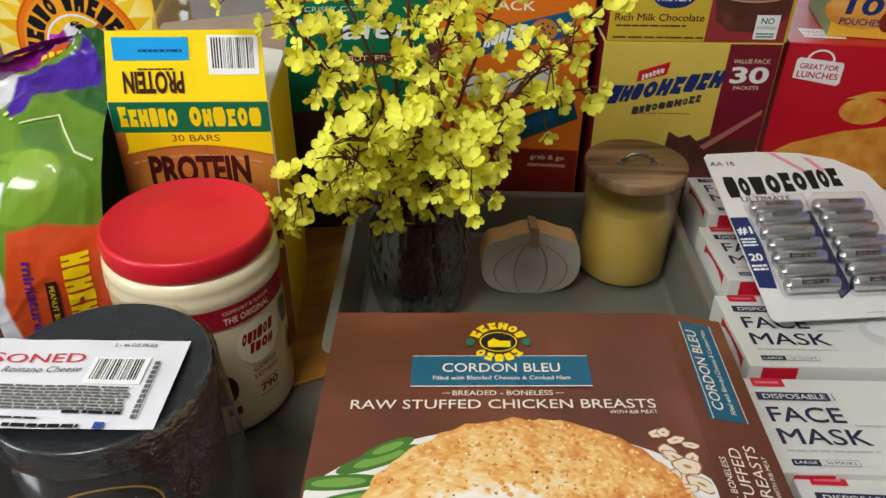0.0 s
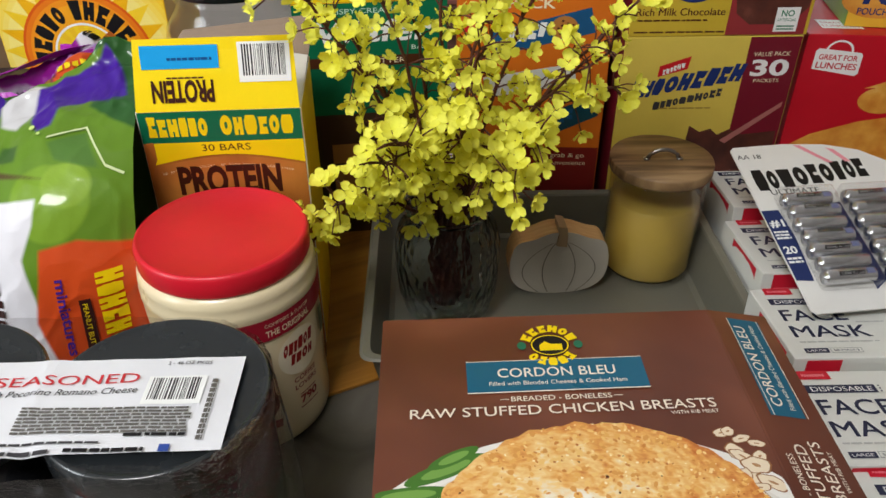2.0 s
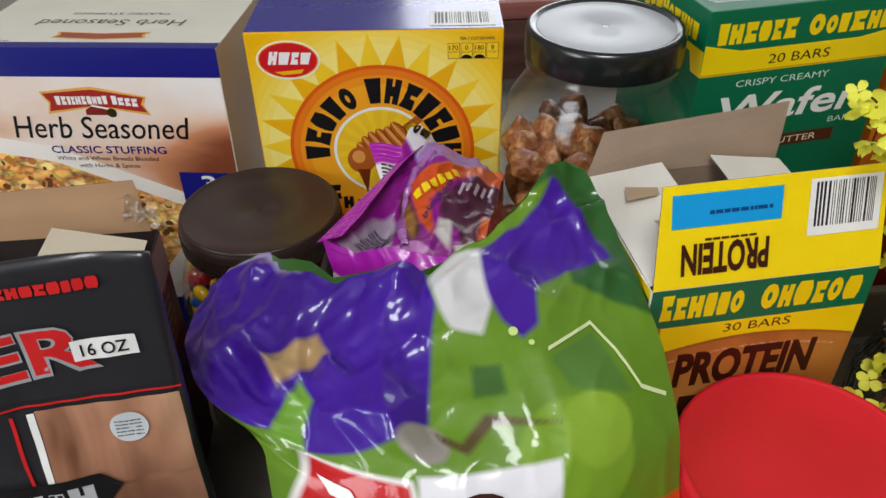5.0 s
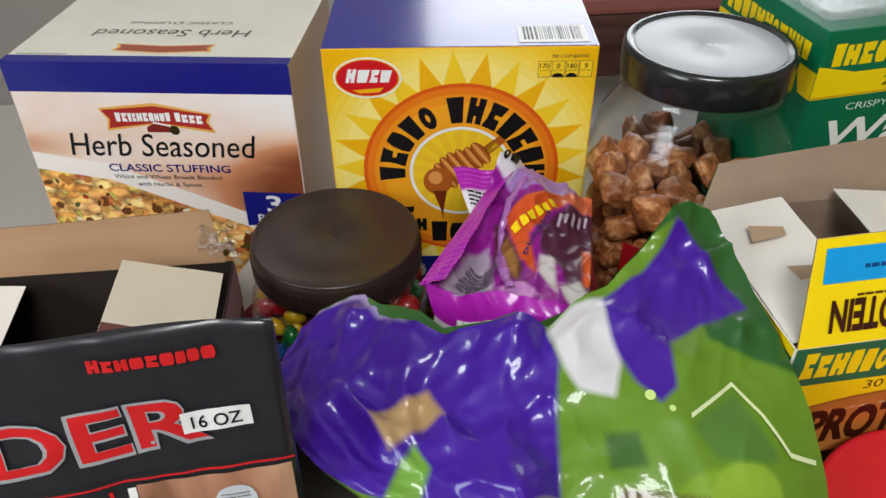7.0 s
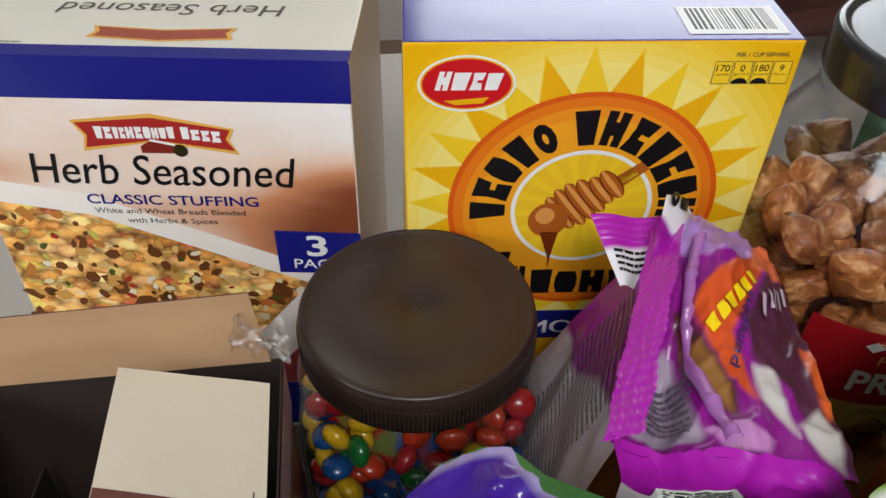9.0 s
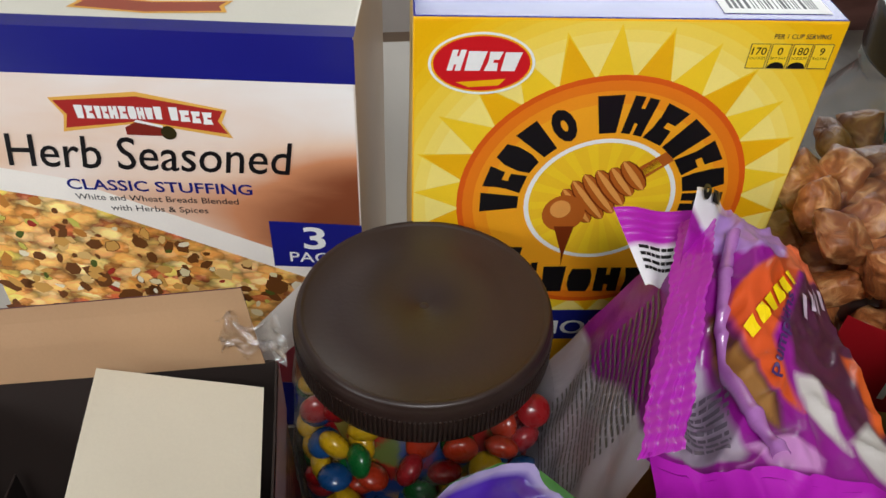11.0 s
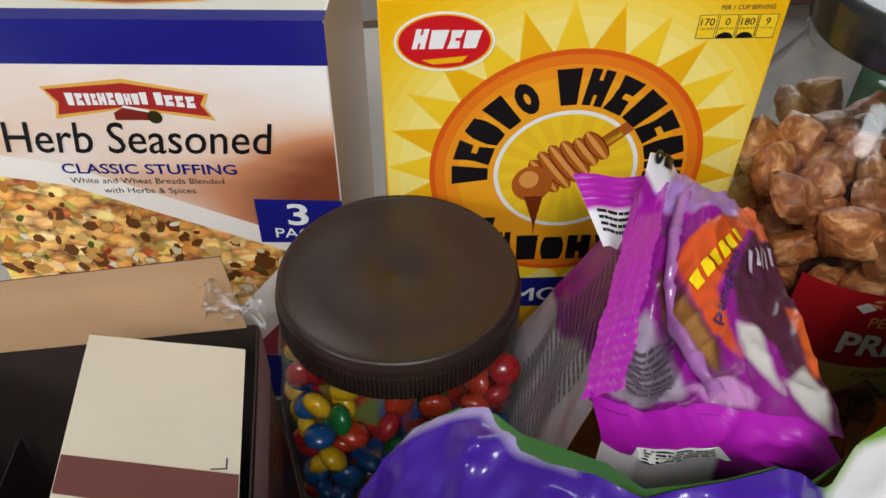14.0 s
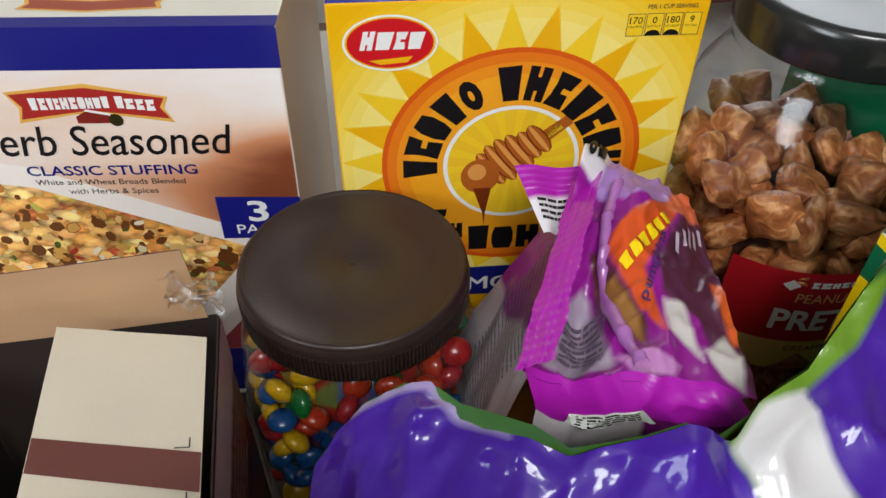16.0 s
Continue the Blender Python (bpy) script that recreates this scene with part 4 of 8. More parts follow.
w2, d2 = NW / 2, ND / 2
sheet("front_panel", ((-w2, -d2, 0), (w2, -d2, 0), (w2, -d2, NH), (-w2, -d2, NH)), [card("bar_brown", 176, 108, 42), BOARD], bars30)
sheet("back_panel", ((w2, d2, 0), (-w2, d2, 0), (-w2, d2, NH), (w2, d2, NH)), [GREEN, KRAFT], bars30)
sheet("side_panel", ((-w2, d2, 0), (-w2, -d2, 0), (-w2, -d2, NH), (-w2, d2, NH)), [YELLOW, BOARD], bars30)
sheet("side_panel", ((w2, -d2, 0), (w2, d2, 0), (w2, d2, NH), (w2, -d2, NH)), [YELLOW, BOARD], bars30)
sheet("front_flap", ((-w2, -d2, NH), (w2, -d2, NH), (w2 - 0.002, -d2 + 0.018, NH + 0.056), (-w2 + 0.004, -d2 + 0.018, NH + 0.055)), [FLAPY, KRAFT], bars30, label="raised yellow flap with a barcode")
sheet("back_flap", ((-w2, d2, NH), (w2, d2, NH), (w2 + 0.008, d2 + 0.010, NH + 0.038), (-w2 + 0.016, d2 + 0.016, NH + 0.024)), [KRAFT, GREEN], bars30, label="raised grey-brown board flap", curl=-0.003)
sheet("side_flap", ((-w2, -d2 + 0.004, NH), (-w2 + 0.052, -d2 + 0.004, NH + 0.004), (-w2 + 0.05, d2 - 0.004, NH + 0.006), (-w2, d2 - 0.004, NH)), BOARD, bars30, label="white folded side flap with glue marks", curl=0.002)
sheet("side_flap", ((w2 - 0.05, -d2 + 0.004, NH + 0.004), (w2, -d2 + 0.004, NH), (w2, d2 - 0.004, NH), (w2 - 0.05, d2 - 0.004, NH + 0.008)), BOARD, bars30, label="white folded side flap", curl=0.002)
part("inner_bars", block(NW - 0.01, ND - 0.01, NH * 0.62, 0.004), card("bar_wrap", 120, 70, 34), bars30, "brown wrapped bars inside")
p = Print(plane_map((-w2, -d2, NH), (0, -1, 0), (1, 0, 0)), start=0.0)
p.place = lambda a, b, lift: Vector((-w2 + a, -d2 + 0.02 + b, NH + 0.0085 + lift))
TAPE = card("glue_tan", 172, 146, 116)
p.poly([(0.012, 0.055), (0.034, 0.058), (0.036, 0.066), (0.016, 0.07)], TAPE)
p.poly([(0.022, 0.02), (0.04, 0.022), (0.042, 0.03), (0.02, 0.032)], TAPE)
p.build("glue_mark", bars30)["kind"] = "stuff"
p = Print(lambda a, b, lift: Vector((-w2 + a, -d2 - lift - 0.0008, b)))
z0 = NH - 0.258
p.poly([(0.001, 0.001), (0.001, 0.206 + z0)] + [(NW * i / 12, 0.206 + z0 + 0.010 * math.sin(math.pi * i / 12)) for i in range(13)] + [(NW - 0.001, 0.001)], ramp_mix("bar_photo", [(0.3, srgb(150, 82, 30)), (0.6, srgb(196, 124, 52)), (0.8, srgb(214, 150, 76))], 18, 0.4, stretch=(1, 1, 0.6)))
p.poly([(0, 0.236 + z0)] + [(NW * i / 12, 0.208 + z0 + 0.010 * math.sin(math.pi * i / 12)) for i in range(13)] + [(NW, 0.236 + z0)], YELLOW)
p.rect(0, 0.230 + z0, NW, 0.028, GREEN)
p.marks(0.006, 0.2355 + z0, 0.05, 0.0185, 6, YELLOW, 61)
p.marks(0.065, 0.2355 + z0, 0.062, 0.0185, 6, YELLOW, 62)
p.text("30 BARS", 0.068, 0.2215 + z0, 0.0066, BROWN, 0.041)
p.arc("NO ARTIFICIAL COLORS  NO HIGH FRUCTOSE CORN SYRUP", NW / 2, -0.005, 0.2115, 0.002, CREAM, 90, 30, 0.0)
p.text("PROTEIN", 0.067, 0.181 + z0, 0.0265, card("bar_dark", 62, 26, 14), 0.088, bold=0.045)
p.rect(0.03, 0.12, 0.075, 0.05, card("bar_dark", 62, 26, 14))
p.build("front_print", bars30)
p = Print(plane_map((-w2, -d2 - 0.0009, NH), (1, 0, 0), (0, 0.018, 0.056)), start=0.0006)
p.rect(0.009, 0.0345, 0.062, 0.0185, card("cyan_ink", 20, 160, 226))
p.lines(0.03, 0.041, 0.036, 0.004, 1, card("cyan_dark", 10, 70, 130), 3)
p.text("PROTEIN", 0.04, 0.0245, 0.0175, card("bar_dark", 62, 26, 14), 0.05, rot=180, bold=0.035)
p.lines(0.028, 0.0265, 0.03, 0.0025, 1, BROWN, 5)
p.barcode(0.0865, 0.0225, 0.042, 0.032, WHITE, BLACK)
p.build("flap_print", bars30)
p = Print(lambda a, b, lift: Vector((-w2 - lift - 0.0008, d2 - a, b)))
p.rect(0, NH - 0.04, ND, 0.034, GREEN)
p.marks(0.01, NH - 0.033, 0.1, 0.022, 11, YELLOW, 65)
p.rect(0, 0.001, ND, NH - 0.075, card("bar_brown", 176, 108, 42))
p.build("side_print", bars30)

# ---- creamer canister ----
coffee = thing("creamer_canister", "cream plastic coffee creamer canister with red lid", "canister", pose(-0.217, 0.570, 0.0045))
IVORY = surface("ivory_plastic", srgb(236, 220, 180), 0.3, 0.04, 30, 0.02, 200, coat=0.3)
LIDRED = surface("red_lid_plastic", srgb(214, 28, 46), 0.34, 0.05, 40, 0.03, 500)
turned("canister_body", [(0.068, 0), (0.0705, 0.003), (0.0712, 0.010), (0.0708, 0.03), (0.0705, 0.118), (0.0712, 0.132), (0.0708, 0.140), (0.0718, 0.143), (0.0718, 0.150), (0.0705, 0.153), (0.0712, 0.157), (0.0705, 0.163), (0.066, 0.168), (0.05, 0.168)], IVORY, coffee, n=96)
turned("lid", [(0.0655, 0.168), (0.0682, 0.1685), (0.0688, 0.170), (0.0688, 0.184), (0.0678, 0.1868), (0.066, 0.1878), (0.0645, 0.187), (0.063, 0.1862), (0.03, 0.1865), (0.001, 0.1866)], LIDRED, coffee, n=120)


def round_map(R, a0):
    """Panel wrapped round an upright axis: a runs to the right as seen from outside, from the angle a0."""
    return lambda a, b, lift: Vector(((R + lift) * math.cos(radians(a0) + a / R), (R + lift) * math.sin(radians(a0) + a / R), b))


R = 0.0712
cup_map = round_map(R, -119)
p = Print(lambda a, b, lift: cup_map(a, b + 0.010, lift), cell=0.005)
WINE = card("wine_ink", 158, 22, 44)
p.rect(0, 0.110, 0.215, 0.021, WINE, 40, 1)
p.rect(0, 0.02, 0.002, 0.09, WINE)
p.text("THE ORIGINAL", 0.098, 0.1135, 0.0062, CREAM, 0.045, bold=0.015)
p.text("COMFORT & FLAVOR", 0.098, 0.1230, 0.0036, CREAM, 0.045)
p.disc(0.105, 0.084, 0.023, 0.023, card("cup_cream", 244, 234, 206), 40)
RUST = card("rust_ink", 150, 30, 26)
p.marks(0.086, 0.086, 0.034, 0.0125, 6, RUST, 71, 0.2, rise=0.05)
p.marks(0.092, 0.074, 0.026, 0.0105, 4, RUST, 72, 0.2)
p.text("COFFEE", 0.107, 0.0535, 0.0052, RUST, 0.026, bold=0.01)
p.text("LOVERS", 0.107, 0.0455, 0.0052, RUST, 0.026, bold=0.01)
p.text("790", 0.108, 0.0275, 0.0085, RUST, 0.02, bold=0.03)
p.lines(0.098, 0.0375, 0.02, 0.002, 1, RUST, 3)
p.lines(0.097, 0.0225, 0.022, 0.002, 1, RUST, 4)
p.disc(0.066, 0.045, 0.012, 0.017, BROWN, 20)
p.rect(0.066, 0.015, 0.012, 0.009, RUST, 3, 1)
p.rect(0.136, 0.078, 0.012, 0.026, card("sage", 96, 106, 80), 3, 1)
p.disc(0.15, 0.05, 0.007, 0.012, BROWN, 18)
p.build("label_print", coffee)

# ---- tray ----
tray = thing("serving_tray", "dark grey-green metal serving tray with sloping sides", "tray", pose(0.074, 0.7, 0.0046))
TRAYM = surface("tray_metal", srgb(104, 102, 90), 0.42, 0.12, 12, 0.08, 120, coat=0.15)
RIMM = surface("tray_rim", srgb(118, 115, 102), 0.42, 0.15, 30, 0.05, 200)


def tray_pan(loops, mat, name, close=True):
    verts, faces = [], []
    k = 48
    for hx, hy, z in loops:
        for i in range(k):
            a = 2 * math.pi * (i + 0.5) / k
            c, s = math.cos(a), math.sin(a)
            e = 0.07
            verts.append((hx * math.copysign(abs(c) ** e, c), hy * math.copysign(abs(s) ** e, s), z))
    for j in range(len(loops) - 1):
        for i in range(k):
            m = (i + 1) % k
            faces.append((j * k + i, j * k + m, (j + 1) * k + m, (j + 1) * k + i))
    if close:
        faces.append(tuple((len(loops) - 1) * k + i for i in range(k)))
        faces.append(tuple(range(k))[::-1])
    child(name, mesh_from(name, verts, faces, [mat]), tray)


tray_pan([(0.170, 0.134, 0.0), (0.181, 0.141, 0.055), (0.1785, 0.1385, 0.055), (0.1675, 0.1315, 0.008), (0.162, 0.126, 0.0048)], TRAYM, "pan")
tray_pan([(0.1785, 0.1385, 0.0552), (0.181, 0.141, 0.0552), (0.187, 0.147, 0.0562), (0.1885, 0.1485, 0.0575), (0.186, 0.146, 0.0588), (0.1795, 0.1395, 0.0575), (0.1785, 0.1385, 0.0552)], RIMM, "rim", False)
FLOORZ = 0.0046 + 0.0048

# ---- frozen chicken carton ----
chicken = thing("stuffed_chicken_box", "brown carton of frozen stuffed chicken breasts lying flat", "box", pose(0.0, 0.0, 0.0))
CB = ramp_mix("cocoa_photo", [(0.3, srgb(82, 41, 28)), (0.55, srgb(110, 60, 42)), (0.75, srgb(138, 82, 60))], 7, 0.28, 2, 0.5)


def chicken_body():
    v = []
    for x, z in ((-0.087, 0.0), (-0.087, 0.146), (0.169, 0.142), (0.219, 0.132), (0.221, 0.0)):
        v += [(x, 0.508 + 0.05 * (x + 0.087), z), (x, 0.14, z)]
    n = 5
    f = [(2 * i, 2 * ((i + 1) % n), 2 * ((i + 1) % n) + 1, 2 * i + 1) for i in range(n)] + [(8, 6, 4, 2, 0), (1, 3, 5, 7, 9)]
    bm = bmesh.new()
    vs = [bm.verts.new(q) for q in v]
    for q in f:
        bm.faces.new([vs[k] for k in q])
    bmesh.ops.recalc_face_normals(bm, faces=bm.faces[:])
    bmesh.ops.bevel(bm, geom=bm.edges[:], offset=0.001, segments=2, affect="EDGES")
    return bm


part("carton_body", chicken_body(), CB, chicken)
p = Print(lambda a, b, lift: Vector((-0.087 + a, 0.508 + 0.05 * a + b, 0.146 - 0.0156 * a + lift)))
TEALB = card("teal_band", 30, 96, 122, 0.3)
BONE = card("bone_ink", 238, 226, 206)


def clip(pts, x0, x1, y0, y1):
    return [(min(x1, max(x0, x)), min(y1, max(y0, y))) for x, y in pts]


oval = lambda cx, cy, rx, ry, n=48: [(cx + rx * math.cos(6.2832 * i / n), cy + ry * math.sin(6.2832 * i / n)) for i in range(n)]
p.poly(clip(oval(0.130, -0.228, 0.152, 0.106, 80), 0.002, 0.2545, -0.36, 0), card("plate_white", 232, 228, 220, 0.3))
p.poly(clip(oval(0.130, -0.232, 0.138, 0.094, 80), 0.002, 0.2545, -0.36, 0), card("plate_shade", 222, 216, 206, 0.3))
BEAN, BEAN2 = card("bean_green", 70, 116, 44, 0.3), card("bean_light", 116, 158, 74, 0.3)
for bx0, by0, rx0, ry0, tilt in ((0.022, -0.166, 0.028, 0.006, 4), (0.045, -0.148, 0.028, 0.0065, 22), (0.028, -0.180, 0.034, 0.006, 14), (0.02, -0.2, 0.034, 0.006, 8), (0.05, -0.139, 0.018, 0.005, 26)):
    c, s = math.cos(radians(tilt)), math.sin(radians(tilt))
    for k, mm in ((1.0, BEAN), (0.6, BEAN2)):
        p.poly(clip([(bx0 + k * rx0 * math.cos(a) * c - k * ry0 * math.sin(a) * s, by0 + k * rx0 * math.cos(a) * s + k * ry0 * math.sin(a) * c) for a in (i * 0.3142 for i in range(20))], 0.002, 0.25, -0.36, 0), mm)
SH1, SH2, SH3 = card("mushroom_edge", 150, 104, 66), card("mushroom_flesh", 230, 212, 184), card("mushroom_gill", 176, 132, 90)
mrnd = random.Random(31)
for i in range(26):
    mx, my, mr = mrnd.uniform(0.226, 0.248), -0.125 - 0.0042 * i + mrnd.uniform(-0.004, 0.004), mrnd.uniform(0.0045, 0.0095)
    ph, el, tw = mrnd.uniform(0, 6.28), mrnd.uniform(0.5, 0.8), mrnd.uniform(0, 3.14)
    for k, mm in ((1.0, SH1), (0.87, SH2), (0.3, SH3)):
        ring = []
        for j in range(18):
            a = j * 0.349
            r = k * mr * (1 + 0.16 * math.sin(2 * a + ph) + 0.08 * math.sin(5 * a + 2 * ph))
            x, y = r * math.cos(a), r * el * math.sin(a) * (0.6 if k < 0.5 else 1)
            ring.append((mx + x * math.cos(tw) - y * math.sin(tw), my + x * math.sin(tw) + y * math.cos(tw)))
        p.poly(clip(ring, 0.002, 0.2525, -0.36, 0), mm)


def crust_tone(x, y, r):
    """Pale meat in the cut, golden crumb round it, browner towards the far edge."""
    q = Vector((x, y, 0))
    d = ((x - 0.112) / 0.068) ** 2 + ((y + 0.236) / 0.066) ** 2 + 0.5 * noise.noise(q * 120)
    crumb = max(0.0, min(1.0, (d - 0.75) / 0.4))
    shade = 0.3 + 1.6 * (x - 0.12) + 0.3 * r**6 + 0.45 * noise.noise(q * 80) + 0.45 * noise.noise(q * 300)
    return crumb * (0.22 + 0.52 * max(0.0, min(1.0, shade))) - 0.1


sub, _ = tone_panel(p, 0, 0, 0.01, 0.01, 1, 1, lambda x, y: 0.0, [(0.05, srgb(248, 240, 230)), (0.24, srgb(240, 222, 190)), (0.40, srgb(242, 204, 134)), (0.58, srgb(230, 168, 88)), (0.76, srgb(204, 122, 54)), (0.95, srgb(164, 84, 34))], "crust_photo", 0.36, 330)
photo = Print(p.place, start=p.lift)
pts, rr, rings, segs = [], [], 44, 150
for j in range(rings + 1):
    for i in range(segs):
        a, r = 6.2832 * i / segs, (j / rings) ** 0.8
        c, s = math.cos(a), math.sin(a)
        k = r * (1 + 0.03 * r * noise.noise(Vector((c * 9, s * 9, 2))) + 0.015 * r * noise.noise(Vector((c * 30, s * 30, 5))))
        pts.append((0.138 + 0.107 * k * c, -0.208 + 0.093 * k * s))
        rr.append(r)
photo.add(pts, [(j * segs + i, j * segs + (i + 1) % segs, (j + 1) * segs + (i + 1) % segs, (j + 1) * segs + i) for j in range(rings) for i in range(segs)], sub.mats[0])
build_tones(photo, [crust_tone(x, y, r) for (x, y), r in zip(pts, rr)], "chicken_photo", chicken)
p.lift += 0.0001
crumbed = lambda x, y: ellipse(0.138, -0.208, 0.106, 0.092)(x, y) and not ellipse(0.112, -0.236, 0.062, 0.060)(x, y)
for k, (count, size, tones_) in enumerate(((420, 0.0026, ((240, 196, 118), (232, 176, 96), (220, 156, 80))), (360, 0.0017, ((246, 212, 146), (238, 192, 114), (206, 134, 66))), (140, 0.0011, ((252, 232, 186), (188, 112, 54))))):
    scatter_bits(p, crumbed, (0.03, 0.246, -0.30, -0.11), count, size, [card("crust_%d_%d" % (k, q), *c, 0.45) for q, c in enumerate(tones_)], 15 + k)
scatter_bits(p, crumbed, (0.04, 0.23, -0.28, -0.12), 14, 0.0013, [BROWN], 35)
p.poly(oval(0.112, -0.206, 0.034, 0.017, 30), card("cheese_gold", 226, 186, 96, 0.3))
p.poly(oval(0.112, -0.208, 0.028, 0.012, 30), card("cheese_pale", 238, 214, 150, 0.3))
p.rect(0.0615, -0.0835, 0.1285, 0.0305, TEALB)
p.rect(0.0615, -0.0845, 0.1285, 0.0010, BONE)
p.rect(0.0615, -0.0530, 0.1285, 0.0006, BONE)
p.text("CORDON BLEU", 0.126, -0.0695, 0.0095, BONE, 0.085, bold=0.006)
p.text("Filled with Blended Cheeses & Cooked Ham", 0.126, -0.0775, 0.0042, BONE, 0.098)
p.text("BREADED - BONELESS", 0.126, -0.0930, 0.0048, BONE, 0.070, bold=0.004)
p.rect(0.0835, -0.0912, 0.006, 0.0005, BONE)
p.rect(0.1625, -0.0912, 0.006, 0.0005, BONE)
p.text("RAW STUFFED CHICKEN BREASTS", 0.1265, -0.1055, 0.0088, BONE, 0.209, bold=0.004)
p.text("WITH RIB MEAT", 0.2145, -0.1108, 0.0034, BONE, 0.033)
p.ring(0.125, -0.037, 0.0135, 0.0148, BLACK, 32, squash=0.82)
p.disc(0.125, -0.037, 0.0148, 0.0118, BLACK, 30)
p.ring(0.125, -0.037, 0.0132, 0.0142, YELLOW, 32, squash=0.78)
p.poly([(0.117, -0.043), (0.117, -0.037), (0.1215, -0.033), (0.126, -0.036), (0.134, -0.036), (0.134, -0.043)], YELLOW)
p.arc_marks(0.125, -0.0375, 0.0152, 0.0078, 6, YELLOW, 90, 150, 81)
p.arc_marks(0.125, -0.0365, 0.0145, 0.0082, 5, YELLOW, 270, 116, 82)
for s in (-1, 1):
    p.disc(0.125 + s * 0.0212, -0.037, 0.0034, 0.0044, card("badge_leaf", 40, 110, 80), 12)
p.build("top_print", chicken)
p = Print(lambda a, b, lift: Vector((-0.087 - lift, 0.508 - a, b)))
p.rect(0.002, 0.08, 0.36, 0.058, card("side_wine", 92, 24, 22))
p.rect(0.002, 0.002, 0.36, 0.07, card("side_leaf", 46, 74, 34))
p.text("CORDON BLEU", 0.10, 0.104, 0.016, BONE, 0.13)
p.lines(0.03, 0.086, 0.14, 0.012, 2, BONE, 6, 0.5, 6)
p.lines(0.03, 0.02, 0.2, 0.04, 5, BONE, 9, 0.4, 8)
p.build("end_print", chicken)
sl = math.hypot(0.05, 0.01)
p = Print(lambda a, b, lift: Vector((0.169 + a * 0.05 / sl + lift * 0.2, 0.519 + b, 0.142 - a * 0.01 / sl + lift)))
p.poly([(0.014, -0.006), (0.040, -0.006), (0.037, -0.110), (0.011, -0.110)], TEALB)
p.rect(0.0135, -0.11, 0.0006, 0.104, BONE, 1, 1)
p.rect(0.0385, -0.11, 0.0006, 0.104, BONE, 1, 1)
p.text("CORDON BLEU", 0.0245, -0.058, 0.0085, BONE, 0.085, rot=90, bold=0.006)
p.text("Filled with Blended Cheeses & Cooked Ham", 0.0325, -0.058, 0.0042, BONE, 0.09, rot=90)
p.text("BREADED - BONELESS", 0.012, -0.175, 0.0048, BONE, 0.062, rot=90)
p.text("RAW STUFFED", 0.0235, -0.178, 0.0085, BONE, 0.086, rot=90)
p.text("CHICKEN BREASTS", 0.0355, -0.185, 0.0085, BONE, 0.108, rot=90)
p.text("WITH RIB MEAT", 0.0415, -0.155, 0.0034, BONE, 0.033, rot=90)
p.build("side_print", chicken)

# ---- twin pack of breadcrumb canisters ----
crumbs = thing("breadcrumb_twin_pack", "two black-lidded breadcrumb canisters shrink-wrapped together", "canister pack", pose(-0.291, 0.393, 0.0))
JARBLACK = surface("black_jar", (0.010, 0.010, 0.012), 0.18, 0.1, 30, 0.02, 300, coat=0.4)
LIDBLACK = surface("black_lid", (0.016, 0.019, 0.021), 0.26, 0.2, 60, 0.05, 200, coat=0.5)
for s in (-1, 1):
    v, f = lathe([(0.062, 0), (0.067, 0.003), (0.067, 0.165)], 72)
    body = child("canister", mesh_from("canister", [(x + s * 0.0708, y, z) for x, y, z in v], f, [JARBLACK], smooth=True), crumbs)
    v, f = lathe([(0.067, 0.1655), (0.0695, 0.166), (0.0702, 0.168), (0.0702, 0.184), (0.0692, 0.187), (0.0675, 0.1882), (0.0655, 0.1872), (0.063, 0.1862), (0.001, 0.1860)], 96)
    child("lid", mesh_from("lid", [(x + s * 0.0708, y, z) for x, y, z in v], f, [LIDBLACK], smooth=True), body)
    p = Print(lambda a, b, lift: Vector((s * 0.0708, 0, 0)) + round_map(0.0672, -97)(a, b, lift), cell=0.005)
    p.disc(0.025, 0.128, 0.033, 0.026, GOLD, 40)
    p.disc(0.025, 0.128, 0.0315, 0.0246, BLACK, 40)
    p.marks(0.010, 0.120, 0.028, 0.021, 2, WHITE, 91, 0.3)
    p.build("logo_print", body)
    p = Print(p.place, cell=0.005)
    p.rect(-0.01, 0.03, 0.07, 0.055, RED, 12, 1)
    p.build("label_band", body)
LABELW = surface("label_paper", srgb(224, 224, 226), 0.4, 0.03, 30, 0.1, 60)


def label_z(x, y):
    """The label bridges both lids, bows down between them and puckers at the waist."""
    edge = 0.0708 - math.sqrt(max(0.0, 0.0702**2 - y * y))
    return 0.1895 - min(0.003, 0.2 * max(0.0, edge - abs(x))) + 0.0002 * math.sin(x * 140 + y * 60) + 0.0015 * math.exp(-(x / 0.006) ** 2)


p = Print(lambda a, b, lift: Vector((a - 0.007, b + 0.006, label_z(a - 0.007, b + 0.006) + lift)), start=0.0, cell=0.004)
p.poly([(0, 0)] * 3, LABELW)
p.v, p.f, p.i = [], [], []
nx, ny = 60, 14
pts = [(-0.1 + 0.228 * i / nx, -0.0605 + 0.078 * j / ny + 0.004 * (i / nx)) for j in range(ny + 1) for i in range(nx + 1)]
p.add(pts, [(j * (nx + 1) + i, j * (nx + 1) + i + 1, (j + 1) * (nx + 1) + i + 1, (j + 1) * (nx + 1) + i) for j in range(ny) for i in range(nx)], LABELW)
p.lift = 0.0007
p.poly([(-0.1, -0.008), (-0.1, 0.0165), (-0.062, 0.0165), (-0.085, -0.008)], card("corner_blue", 30, 120, 190))
p.text("2", -0.088, 0.002, 0.01, YELLOW, bold=0.03)
p.disc(-0.046, -0.002, 0.0165, 0.0125, BLACK, 30)
